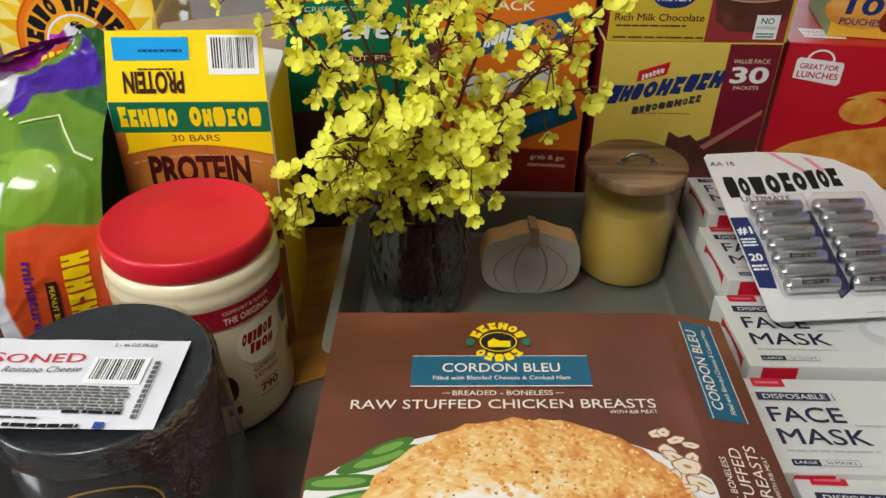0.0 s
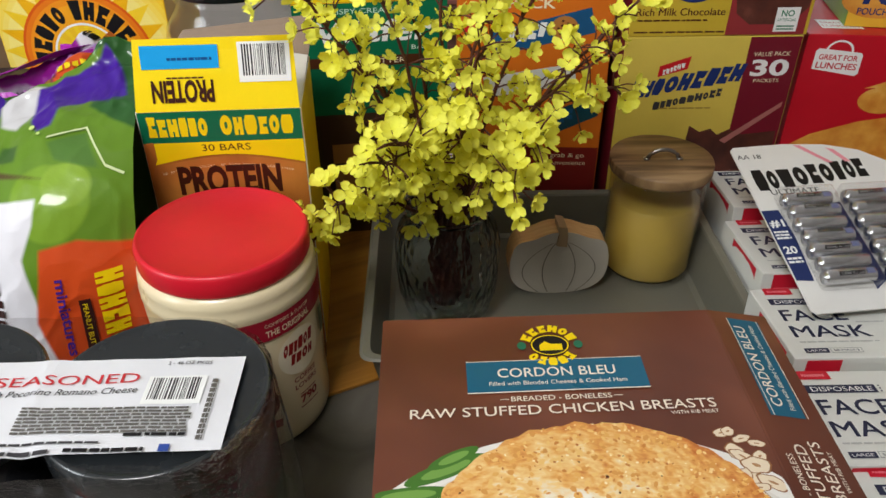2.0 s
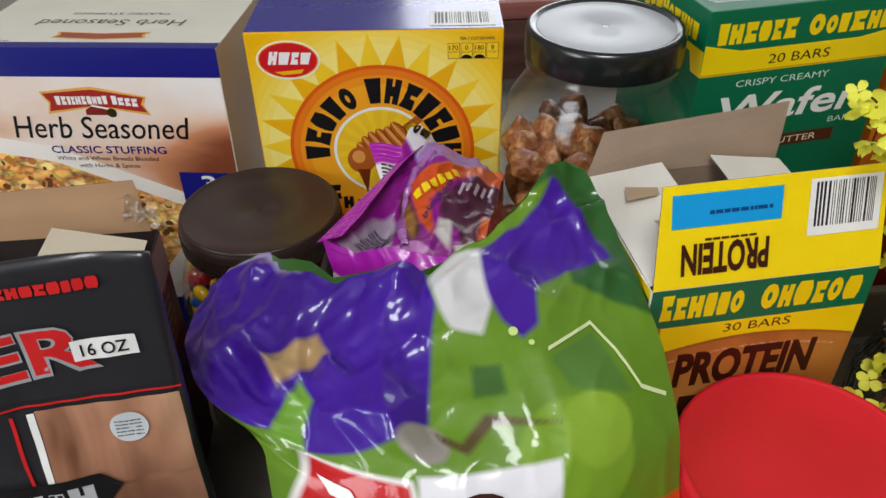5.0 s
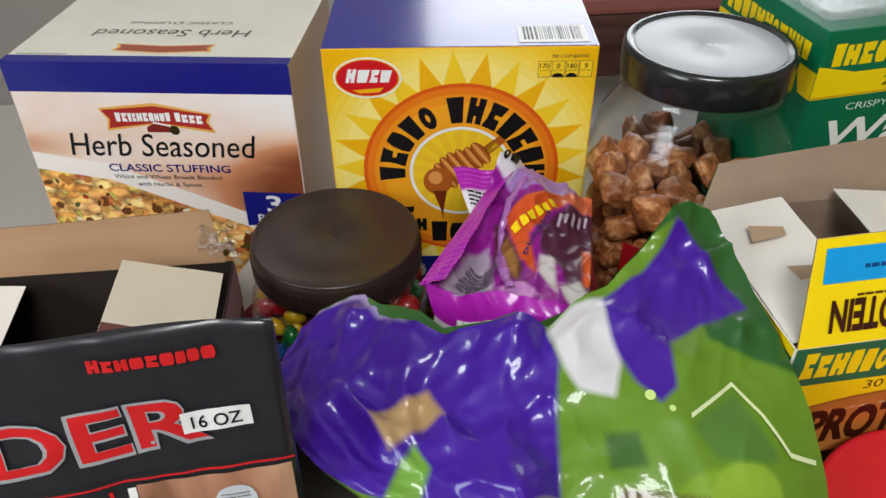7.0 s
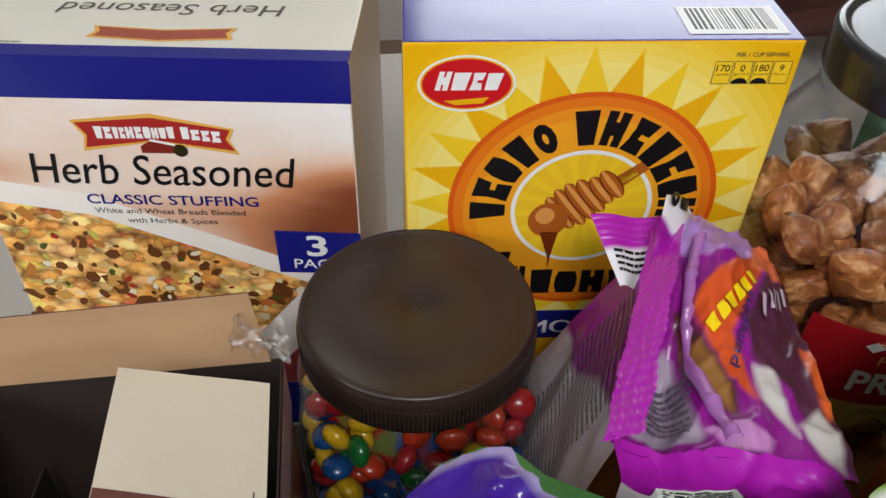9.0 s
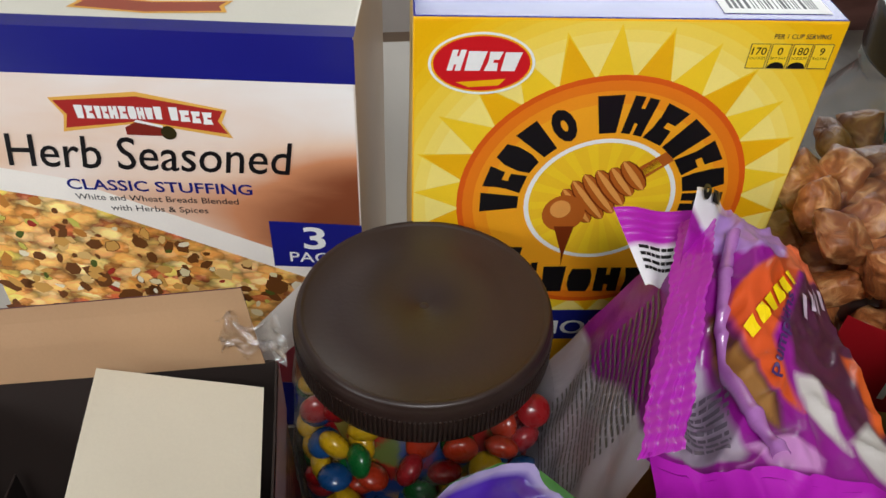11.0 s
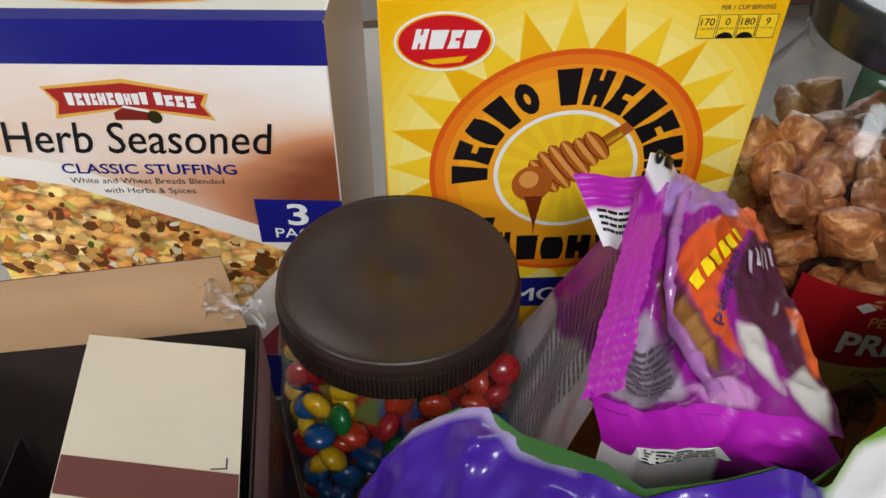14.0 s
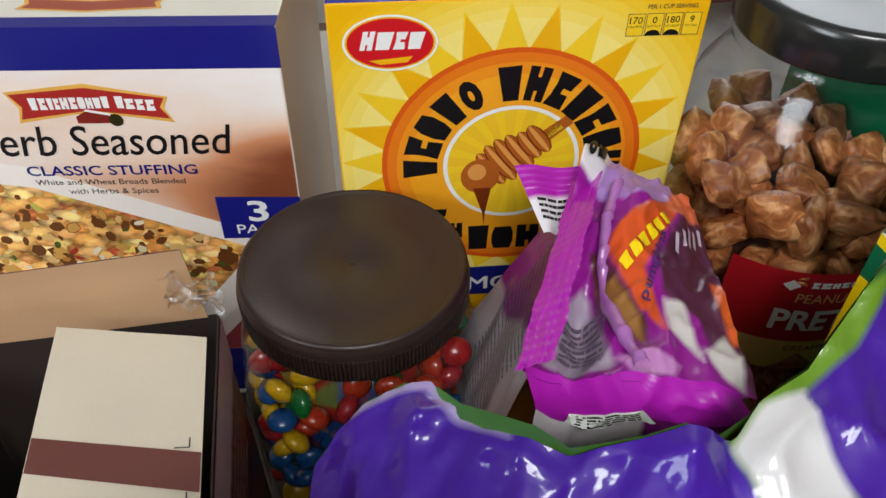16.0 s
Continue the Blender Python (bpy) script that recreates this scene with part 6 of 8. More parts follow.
def battery_pack(m, label):
    t = thing("battery_pack", label, "battery pack", m, "battery packs")
    out = [(0, 0.004), (0.004, 0), (0.171, 0), (0.175, 0.004), (0.175, 0.15), (0.168, 0.172), (0.14, 0.192), (0.105, 0.202), (0.06, 0.205), (0.004, 0.203), (0, 0.199)]
    bm = bmesh.new()
    lo = [bm.verts.new((x, y, 0)) for x, y in out]
    hi = [bm.verts.new((x, y, 0.0016)) for x, y in out]
    bm.faces.new(lo[::-1])
    bm.faces.new(hi)
    for i in range(len(out)):
        j = (i + 1) % len(out)
        bm.faces.new((lo[i], lo[j], hi[j], hi[i]))
    part("backing_card", bm, CARDW, t)
    p = Print(lambda a, b, lift: Vector((a, b, 0.0016 + lift)))
    p.text("AA 18", 0.016, 0.186, 0.0062, BLACK, 0.026)
    p.marks(0.008, 0.149, 0.128, 0.0275, 9, BLACK, 101, rise=0.09)
    p.text("ULTIMATE", 0.046, 0.1375, 0.0068, BLACK, 0.052, bold=0.01)
    p.text("LITHIUM", 0.056, 0.1285, 0.0068, BLACK, 0.05, bold=0.01)
    PINK = card("ribbon_pink", 232, 150, 160)
    for s in (0, 1):
        p.poly([(0.070 + 0.035 * s, 0.203 - 0.006 * s), (0.078 + 0.035 * s, 0.202 - 0.008 * s), (0.104 + 0.02 * s, 0.176), (0.098 + 0.02 * s, 0.176)], PINK)
    p.poly([(-0.0, 0.118), (0.018, 0.118), (0.021, 0.085), (0.017, 0.034), (0.0005, 0.036)], card("pack_navy", 34, 48, 96))
    p.text("#1", 0.0095, 0.098, 0.0085, WHITE, 0.015, bold=0.03)
    p.lines(0.002, 0.083, 0.015, 0.011, 3, WHITE, 3, 0.6, 3)
    p.text("20", 0.0095, 0.066, 0.0085, WHITE, 0.013, bold=0.03)
    p.lines(0.002, 0.055, 0.015, 0.008, 2, WHITE, 5, 0.6, 3)
    p.poly([(0.070, 0.122), (0.086, 0.124), (0.088, 0.03), (0.073, 0.02)], card("pack_navy", 34, 48, 96))
    p.lines(0.09, 0.004, 0.07, 0.002, 1, card("mask_faint", 190, 190, 186), 4)
    p.build("card_print", t)
    v0, f0 = lathe([(0.0028, -0.0255), (0.0028, -0.0245), (0.0066, -0.0243), (0.0071, -0.0235), (0.0071, 0.0232), (0.0065, 0.0242), (0.003, 0.0246), (0.0028, 0.0258)], 20)
    bat = mesh_from("battery", v0, f0, [SILVER], smooth=True)
    for col in (0.046, 0.111):
        for r in range(7):
            q = child("battery", bat, t, "silver cylindrical battery", pose(col + 0.0015 * (r % 2), 0.123 - r * 0.0152, 0.0096, 0, 90, 0))
            pr = Print(lambda a, b, lift: Vector((-(0.0072 + lift) * math.cos(b / 0.0072), (0.0072 + lift) * math.sin(b / 0.0072), a)), start=0.0001)
            if r in (0, 1, 3, 4, 6):
                pr.marks(-0.014, -0.0022 + 0.002 * math.sin(r * 9), 0.026, 0.0044, 9, BLACK, 7, 0.2)
                pr.rect(0.014, -0.003, 0.008, 0.006, card("battery_blue", 110, 116, 150), 1, 4)
                pr.build("band_print", q)
    for col in (0.046, 0.111):
        bm = block(0.058, 0.114, 0.0185, 0.006, col, 0.0775, 0.0017, seg=3)
        part("blister", bm, film("blister_film", (0.97, 0.97, 0.97), 0.05, 0.08), t, "clear plastic blister", True)
    return t


battery_pack(cm, "white blister card of silver batteries propped on mask cartons")
second = battery_pack(cm @ pose(0.018, 0.006, -0.021, 0, 0, -4), "second white blister card of batteries lying underneath")

# ---- candy jar ----
DARKBROWN = surface("dark_brown_lid", srgb(50, 36, 31), 0.38, 0.08, 40, 0.06, 400)
candy = thing("candy_jar", "clear plastic jar of colourful candy with brown lid", "jar", pose(-0.526, 0.844, 0.0))
turned("lid", [(0.0600, 0.174), (0.0622, 0.175), (0.0624, 0.1925), (0.0616, 0.1965), (0.0612, 0.1969), (0.0612, 0.1976), (0.0603, 0.1990), (0.0590, 0.1994), (0.0578, 0.1986), (0.0570, 0.1980), (0.040, 0.1979), (0.0030, 0.1977), (0.0022, 0.1970), (0.0014, 0.1977), (0.0005, 0.1978)], DARKBROWN, candy, "dark brown ribbed plastic lid", n=140)
V, F = [], []
for i in range(180):
    a = 6.2832 * i / 180
    c, s = math.cos(a), math.sin(a)
    base = len(V)
    for z, r in ((0.177, 0.0622), (0.177, 0.0630), (0.190, 0.0630), (0.190, 0.0622)):
        for d in (-0.00055, 0.00055):
            V.append((r * c - d * s, r * s + d * c, z))
    for q in ((0, 1, 3, 2), (2, 3, 5, 4), (4, 5, 7, 6), (0, 2, 4, 6), (1, 7, 5, 3)):
        F.append(tuple(base + k for k in q))
child("lid_ribs", mesh_from("lid_ribs", V, F, [DARKBROWN]), candy)["kind"] = "stuff"


def squarish(profile, n=64, e=0.75):
    v, f = lathe(profile, n, False)
    out = []
    for x, y, z in v:
        r = math.hypot(x, y)
        a = math.atan2(y, x)
        k = (abs(math.cos(a)) ** 4 + abs(math.sin(a)) ** 4) ** -0.25
        w = min(1, max(0, (0.168 - z) / 0.03)) * e
        out.append((x * (1 + (k - 1) * w), y * (1 + (k - 1) * w), z))
    return out, f


v, f = squarish([(0.052, 0.001), (0.064, 0.004), (0.0680, 0.012), (0.0680, 0.138), (0.0670, 0.150), (0.0630, 0.161), (0.0585, 0.168), (0.0580, 0.175)])
child("jar_body", mesh_from("jar_body", v, f, [film("jar_film", (0.95, 0.96, 0.96), 0.06, 0.06, 0.08)], smooth=True), candy, "clear ribbed plastic jar")
SWEETS = [surface("sweet_%d" % i, srgb(*c), 0.28, 0.05, 200, coat=0.4) for i, c in enumerate(((150, 20, 24), (196, 154, 22), (16, 96, 42), (20, 70, 124), (170, 50, 26), (158, 34, 40)))]
lens = []
for mt in SWEETS:
    v, f = lathe([(0.0002, -0.0052), (0.005, -0.0045), (0.0078, -0.0022), (0.0086, 0), (0.0078, 0.0022), (0.005, 0.0045), (0.0002, 0.0052)], 18)
    lens.append(mesh_from("sweet", v, f, [mt], smooth=True))
srnd = random.Random(5)
placed = []
while len(placed) < 215:
    a, z = srnd.uniform(0, 6.2832), srnd.uniform(0.05, 0.158)
    if srnd.random() < 0.25:
        a = srnd.uniform(3.4, 6.0)
    k = (abs(math.cos(a)) ** 4 + abs(math.sin(a)) ** 4) ** -0.25
    r = (0.0590 - 0.011 * (srnd.random() < 0.4)) * (1 + (k - 1) * 0.7)
    q = Vector((r * math.cos(a), r * math.sin(a), z))
    if z > 0.135:
        q.x *= 0.95
        q.y *= 0.95
    if all((q - o).length > 0.0118 for o in placed[-200:]):
        placed.append(q)
        child("sweet", srnd.choices(lens, (1.5, 6, 4, 4, 2, 1) if q.x < -0.01 else (6, 1.5, 3, 1, 4, 5))[0], candy, m=Matrix.Translation(q) @ pose(0, 0, 0, srnd.uniform(0, 180), srnd.uniform(0, 180), 0))
    elif srnd.random() < 0.002:
        placed.append(q)
turned("sweet_filling", [(0.04, 0.004), (0.051, 0.02), (0.051, 0.140), (0.03, 0.150), (0.001, 0.152)], ramp_mix("sweet_heap", [(0.2, srgb(150, 30, 24)), (0.4, srgb(30, 90, 50)), (0.6, srgb(190, 140, 30)), (0.8, srgb(30, 60, 120))], 90, 0.3, voronoi=True), candy, "heaped candy deep inside")
p = Print(lambda a, b, lift: Vector((-0.0685 - lift, 0.03 - a, b)))
p.rect(0.01, 0.02, 0.04, 0.10, card("jar_label", 196, 190, 180))
p.lines(0.012, 0.03, 0.036, 0.08, 18, INK, 3)
p.build("jar_label", candy)

# ---- pretzel jar ----
pretzel = thing("pretzel_jar", "clear plastic jar of pretzel nuggets with black lid", "jar", pose(-0.257, 0.874, 0.0) @ Matrix.Diagonal((1, 1, 1.02, 1)))
turned("lid", [(0.0555, 0.290), (0.0588, 0.2905), (0.0592, 0.292), (0.0592, 0.309), (0.0582, 0.3125), (0.0560, 0.3140), (0.0535, 0.3135), (0.0515, 0.3118)], surface("black_cap", (0.012, 0.013, 0.013), 0.25, 0.1, 60, coat=0.3), pretzel, n=120)
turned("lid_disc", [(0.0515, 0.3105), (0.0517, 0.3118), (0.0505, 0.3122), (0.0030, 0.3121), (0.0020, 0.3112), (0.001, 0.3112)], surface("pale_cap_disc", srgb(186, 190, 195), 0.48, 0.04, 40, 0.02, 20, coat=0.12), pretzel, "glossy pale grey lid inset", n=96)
turned("jar_body", [(0.062, 0.001), (0.072, 0.004), (0.0765, 0.015), (0.0765, 0.205), (0.0755, 0.230), (0.069, 0.256), (0.058, 0.273), (0.0560, 0.279), (0.0560, 0.282), (0.0580, 0.2835), (0.0560, 0.285), (0.0555, 0.291)], film("tall_jar_film", (0.97, 0.98, 0.98), 0.05, 0.07, 0.06), pretzel, "clear plastic jar", cap=False)
CRUSTP = [ramp_mix("pretzel_%d" % k, [(0.25, srgb(*[int(c * s) for c in (100, 50, 25)])), (0.5, srgb(*[int(c * s) for c in (172, 104, 58)])), (0.72, srgb(*[min(255, int(c * s)) for c in (228, 172, 116)]))], 110, 0.38, 8, 0.8, 0.9) for k, s in enumerate((0.9, 1.05))]
nuggets = []
for k in range(6):
    rn = random.Random(k)
    bm = bmesh.new()
    bmesh.ops.create_icosphere(bm, subdivisions=3, radius=1)
    sx, sy, sz = rn.uniform(0.0135, 0.0165), rn.uniform(0.0105, 0.0125), rn.uniform(0.0078, 0.0095)
    for q in bm.verts:
        c = q.co.copy()
        n4 = (abs(c.x) ** 5 + abs(c.y) ** 5 + abs(c.z) ** 5) ** (-1 / 5)
        o = Vector((k * 7, 3, 1))
        c *= n4 * (0.92 + 0.12 * noise.noise(c * 1.5 + o) + 0.10 * (1 - 2 * abs(noise.noise(c * 2.0 + o))) + 0.10 * (0.5 - abs(noise.noise(c * 3.1 + o))) + 0.05 * noise.noise(c * 7) + 0.035 * noise.noise(c * 13))
        pinch = 1 - 0.72 * min(1.0, abs(c.x)) ** 3
        q.co = Vector((c.x * sx, c.y * sy * (1 + 0.3 * abs(c.x) ** 3), c.z * sz * pinch))
    me = bpy.data.meshes.new("nugget")
    bm.to_mesh(me)
    bm.free()
    me.materials.append(CRUSTP[k % 2])
    me.polygons.foreach_set("use_smooth", [True] * len(me.polygons))
    nuggets.append(me)
prnd = random.Random(12)
placed = []
tries = 0
while len(placed) < 210 and tries < 9000:
    tries += 1
    top = prnd.random() < 0.22
    a = prnd.uniform(0, 6.2832)
    r = 0.061 * (prnd.random() ** 0.5 if top else prnd.choice((1, 1, 0.75)))
    z = prnd.uniform(0.200, 0.222) if top else prnd.uniform(0.06, 0.212)
    q = Vector((r * math.cos(a), r * math.sin(a), z))
    if q.z > 0.217 - 0.22 * max(0.0, q.x + 0.01) - 0.1 * max(0.0, -q.y - 0.02):
        continue
    if all((q - o).length > 0.0208 for o in placed):
        placed.append(q)
        child("nugget", prnd.choice(nuggets), pretzel, m=Matrix.Translation(q) @ pose(0, 0, 0, prnd.uniform(0, 360), prnd.uniform(0, 360), prnd.uniform(0, 360)))
# Stand-in core; its dark browns paint the shade in gaps between nuggets.
turned("nugget_filling", [(0.05, 0.004), (0.056, 0.02), (0.050, 0.165), (0.03, 0.180), (0.001, 0.184)], ramp_mix("pretzel_deep", [(0.3, srgb(44, 22, 12)), (0.7, srgb(92, 50, 24))], 60, 0.5), pretzel, "plain core coloured dark for the shade between nuggets")
p = Print(round_map(0.0772, -139), cell=0.005)
label_map = p.place
p.place = lambda a, b, lift: label_map(a, b - 0.019, lift)
p.rect(0, 0.125, 0.135, 0.055, card("label_tan", 214, 182, 104), 30, 1)
p.rect(0, 0.150, 0.135, 0.055, card("label_red", 178, 26, 36), 30, 1)
p.text("PEANUT BUTTER", 0.075, 0.182, 0.0075, card("label_gold", 226, 180, 110), 0.07)
p.text("PRETZELS", 0.075, 0.160, 0.0165, WHITE, 0.088, bold=0.03)
p.marks(0.045, 0.194, 0.06, 0.0045, 11, WHITE, 8)
p.poly([(0.030, 0.195), (0.035, 0.199), (0.040, 0.195), (0.035, 0.191)], WHITE)
p.text("CREAMY CRUNCHY", 0.075, 0.142, 0.0045, BROWN, 0.06)
p.poly([(0.04, 0.126), (0.055, 0.140), (0.07, 0.126)], CRUSTP[0])
p.poly([(0.075, 0.126), (0.09, 0.139), (0.105, 0.126)], CRUSTP[1])
p.build("jar_label", pretzel, "red and tan paper label")

# ---- open snack carton ----
openbox = thing("open_carton", "open maroon and white snack carton with raised kraft flap", "box", pose(-0.698, 0.728, 0.0))
hw, hd, hh = 0.104, 0.078, 0.210
TAN = surface("kraft_inside", srgb(174, 138, 102), 0.7, 0.06, 20, 0.08, 400)
MARSH = card("maroon_side", 84, 40, 44)
# Inner faces and divider get a near-black colour for the shade inside.
SHADED_BOARD = surface("shade_darkened_board", srgb(38, 26, 20), 0.85, 0.1, 20)
sheet("front_panel", ((-hw, -hd, 0), (hw, -hd, 0), (hw, -hd, hh), (-hw, -hd, hh)), [MARSH, SHADED_BOARD], openbox)
sheet("back_panel", ((hw, hd, 0), (-hw, hd, 0), (-hw, hd, hh), (hw, hd, hh)), [MARSH, SHADED_BOARD], openbox)
sheet("side_panel", ((hw, -hd, 0), (hw, hd, 0), (hw, hd, hh), (hw, -hd, hh)), [MARSH, SHADED_BOARD], openbox)
sheet("side_panel", ((-hw, hd, 0), (-hw, -hd, 0), (-hw, -hd, hh), (-hw, hd, hh)), [MARSH, SHADED_BOARD], openbox)
sheet("back_flap", ((-hw - 0.02, hd, hh), (hw - 0.004, hd, hh), (hw - 0.009, hd + 0.004, hh + 0.040), (-hw - 0.06, hd + 0.008, hh + 0.029)), [TAN, MARSH], openbox, label="raised kraft-coloured back flap", n=10, curl=-0.002)
sheet("side_flap", ((hw - 0.068, -hd + 0.002, hh + 0.012), (hw - 0.003, -hd + 0.002, hh + 0.001), (hw - 0.004, 0.063, hh + 0.001), (hw - 0.068, 0.071, hh + 0.012)), [surface("cream_flap", srgb(214, 204, 182), 0.6, 0.05, 14, 0.05, 300), TAN], openbox, label="cream side flap with a maroon stripe", n=8)
sheet("side_flap", ((-hw, -hd + 0.002, hh), (-hw + 0.062, -hd + 0.002, hh - 0.03), (-hw + 0.075, hd - 0.01, hh - 0.002), (-hw, hd - 0.004, hh)), [surface("white_flap", srgb(232, 226, 216), 0.55, 0.04, 20, 0.05, 300), TAN], openbox, label="white side flap folded down", n=8)
sheet("divider", ((-hw + 0.07, -hd + 0.01, 0.02), (-hw + 0.085, hd - 0.01, 0.02), (-hw + 0.09, hd - 0.01, hh - 0.05), (-hw + 0.075, -hd + 0.01, hh - 0.05)), SHADED_BOARD, openbox)
V, F = [], []
for j in range(15):
    for i in range(13):
        s, t = i / 12, j / 14
        q = Vector((s * 3, t * 3, 1))
        V.append((hw - 0.020 + 0.026 * s + 0.006 * noise.noise(q), hd + 0.001 - 0.010 * s + 0.008 * noise.noise(q * 1.7), hh + 0.010 + 0.020 * t + 0.007 * noise.noise(q * 1.3 + Vector((5, 0, 0)))))
F = [(j * 13 + i, j * 13 + i + 1, (j + 1) * 13 + i + 1, (j + 1) * 13 + i) for j in range(14) for i in range(12)]
child("torn_tape", mesh_from("torn_tape", V, F, [film("tape_film", (0.96, 0.95, 0.93), 0.22, 0.15)], smooth=True), openbox, "crumpled clear tape on the flap")
p = Print(lambda a, b, lift: Vector((hw - 0.072 + a, -hd + b, hh + 0.0135 - a * 0.157 + lift)))
p.poly([(0.0045, 0.074), (0.0685, 0.0605), (0.0685, 0.0785), (0.0045, 0.0900)], card("flap_maroon", 108, 64, 58))
for yy in (0.081, 0.056):
    p.rect(0.058, yy, 0.006, 0.0006, INK)
    p.rect(0.0635, yy, 0.0006, 0.005, INK)
p.build("flap_print", openbox)
p = Print(lambda a, b, lift: Vector((hw + 0.0012 + lift, -hd + a, b)))
p.rect(0.0, hh - 0.034, 0.156, 0.033, card("edge_lilac", 168, 140, 150))
p.rect(0.0, 0.02, 0.156, 0.1, MARSH)
p.lines(0.02, 0.13, 0.12, 0.05, 6, card("maroon_light", 150, 96, 90), 4)
p.build("side_print", openbox)

redcarton = thing("red_snack_box", "small red and white snack carton behind the jerky bag", "box", pose(-0.742, 0.6405, 0.0))
part("carton_body", carton_body(0.15, 0.02, 0.255, 0.0006), RED, redcarton)
p = Print(front_of(0.15, 0.02, 0.255, 0.0006))
p.marks(0.02, 0.226, 0.11, 0.022, 7, WHITE, 4)
p.rect(0.0, 0.218, 0.15, 0.003, WHITE)
p.build("front_print", redcarton)

# ---- jerky bag ----
jerky = thing("jerky_bag", "black resealable bag of beef jerky standing upright", "bag", pose(-0.662, 0.598, 0.0, -3.5))
JW, JH = 0.25, 0.326


def jerky_at(a, b, lift):
    t, s = b / JH, a / JW
    y = -0.026 * math.sin(math.pi * min(1, s * 0.96 + 0.02)) ** 0.7 * (1 - t ** 2) - 0.002
    y += 0.0028 * noise.noise(Vector((s * 6, t * 7, 1))) + 0.0016 * noise.noise(Vector((s * 17, t * 15, 4))) * (t > 0.6)
    return Vector((a - JW / 2, y - lift, b + 0.003 * math.sin(s * 9) * t))


def jerky_mesh():
    v, f = [], []
    n, m = 50, 60
    for j in range(m + 1):
        for i in range(n + 1):
            v.append(jerky_at(JW * i / n, JH * j / m, 0))
    for j in range(m + 1):
        for i in range(n + 1):
            q = jerky_at(JW * i / n, JH * j / m, 0)
            v.append((q.x, 0.016 * math.sin(math.pi * i / n) * (1 - j / m) + 0.001, q.z))
    k = n + 1
    o = k * (m + 1)
    for j in range(m):
        for i in range(n):
            q = (j * k + i, j * k + i + 1, (j + 1) * k + i + 1, (j + 1) * k + i)
            f.append(q)
            f.append(tuple(o + x for x in q[::-1]))
    for j in range(m):
        f.append((j * k, (j + 1) * k, o + (j + 1) * k, o + j * k))
        f.append((j * k + n, o + j * k + n, o + (j + 1) * k + n, (j + 1) * k + n))
    for i in range(n):
        f.append((m * k + i, m * k + i + 1, o + m * k + i + 1, o + m * k + i))
        f.append((i, o + i, o + i + 1, i + 1))
    return mesh_from("bag_body", v, f, [surface("black_film", srgb(38, 38, 42), 0.32, 0.12, 14, 0.35, 40, coat=0.25)], smooth=True)


child("bag_body", jerky_mesh(), jerky)
p = Print(lambda a, b, lift: jerky_at(a + 0.002, b + 0.012, lift), start=0.0009, cell=0.004)
JRED = card("jerky_red", 206, 36, 38)
SILV = card("jerky_silver", 160, 160, 162)
MEATP = ramp_mix("jerky_photo", [(0.3, srgb(120, 76, 54)), (0.5, srgb(184, 132, 102)), (0.7, srgb(216, 172, 136))], 16, 0.35, 3, 0.6, stretch=(1.6, 1, 0.5))
p.rect(0.178, 0.135, 0.068, 0.10, MEATP, 12, 14)
p.rect(0.002, 0.03, 0.246, 0.105, card("jerky_grey", 126, 124, 124), 30, 12)
p.rect(0.002, 0.1345, 0.246, 0.0015, card("jerky_maroon", 90, 24, 28), 30, 1)
p.rect(0.166, 0.136, 0.0018, 0.098, JRED, 1, 12)
p.rect(0.174, 0.136, 0.0036, 0.098, WHITE, 1, 12)
p.text("TENDER", 0.120, 0.2515, 0.026, SILV, 0.192, bold=0.045, rot=3)
p.text("TENDER", 0.120, 0.2525, 0.0245, JRED, 0.188, bold=0.02, rot=3)
p.rect(0.204, 0.2600, 0.029, 0.0115, WHITE, 8, 3)
p.lift += 0.0004
p.text("16 OZ", 0.2185, 0.2625, 0.0068, BLACK, 0.021, bold=0.012)
p.rect(0.002, 0.2385, 0.246, 0.0012, JRED, 30, 1)
p.marks(0.172, 0.298, 0.052, 0.0062, 9, JRED, 5, gap=0.12)
p.disc(0.220, 0.219, 0.0092, 0.0092, card("seal_white", 204, 210, 214), 30)
p.lines(0.2135, 0.2135, 0.013, 0.011, 5, GREYINK, 3, 0.35, 4)
p.poly([(0.06, 0.150), (0.062, 0.190), (0.20, 0.192), (0.21, 0.184), (0.19, 0.158), (0.10, 0.146)], BLACK)
p.marks(0.066, 0.166, 0.13, 0.021, 8, card("jerky_logo", 186, 188, 190), 8)
p.marks(0.09, 0.085, 0.075, 0.02, 6, BLACK, 9)
p.build("bag_print", jerky)

# ---- printed film helpers ----
def inside_field(poly, x, y):
    """Signed distance to a polygon, positive inside."""
    best, odd = 1e9, False
    n = len(poly)
    for i in range(n):
        (x0, y0), (x1, y1) = poly[i], poly[(i + 1) % n]
        dx, dy = x1 - x0, y1 - y0
        t = max(0.0, min(1.0, ((x - x0) * dx + (y - y0) * dy) / (dx * dx + dy * dy + 1e-12)))
        best = min(best, (x - x0 - t * dx) ** 2 + (y - y0 - t * dy) ** 2)
        if (y0 > y) != (y1 > y) and x < (x1 - x0) * (y - y0) / (y1 - y0) + x0:
            odd = not odd
    return math.sqrt(best) * (1 if odd else -1)


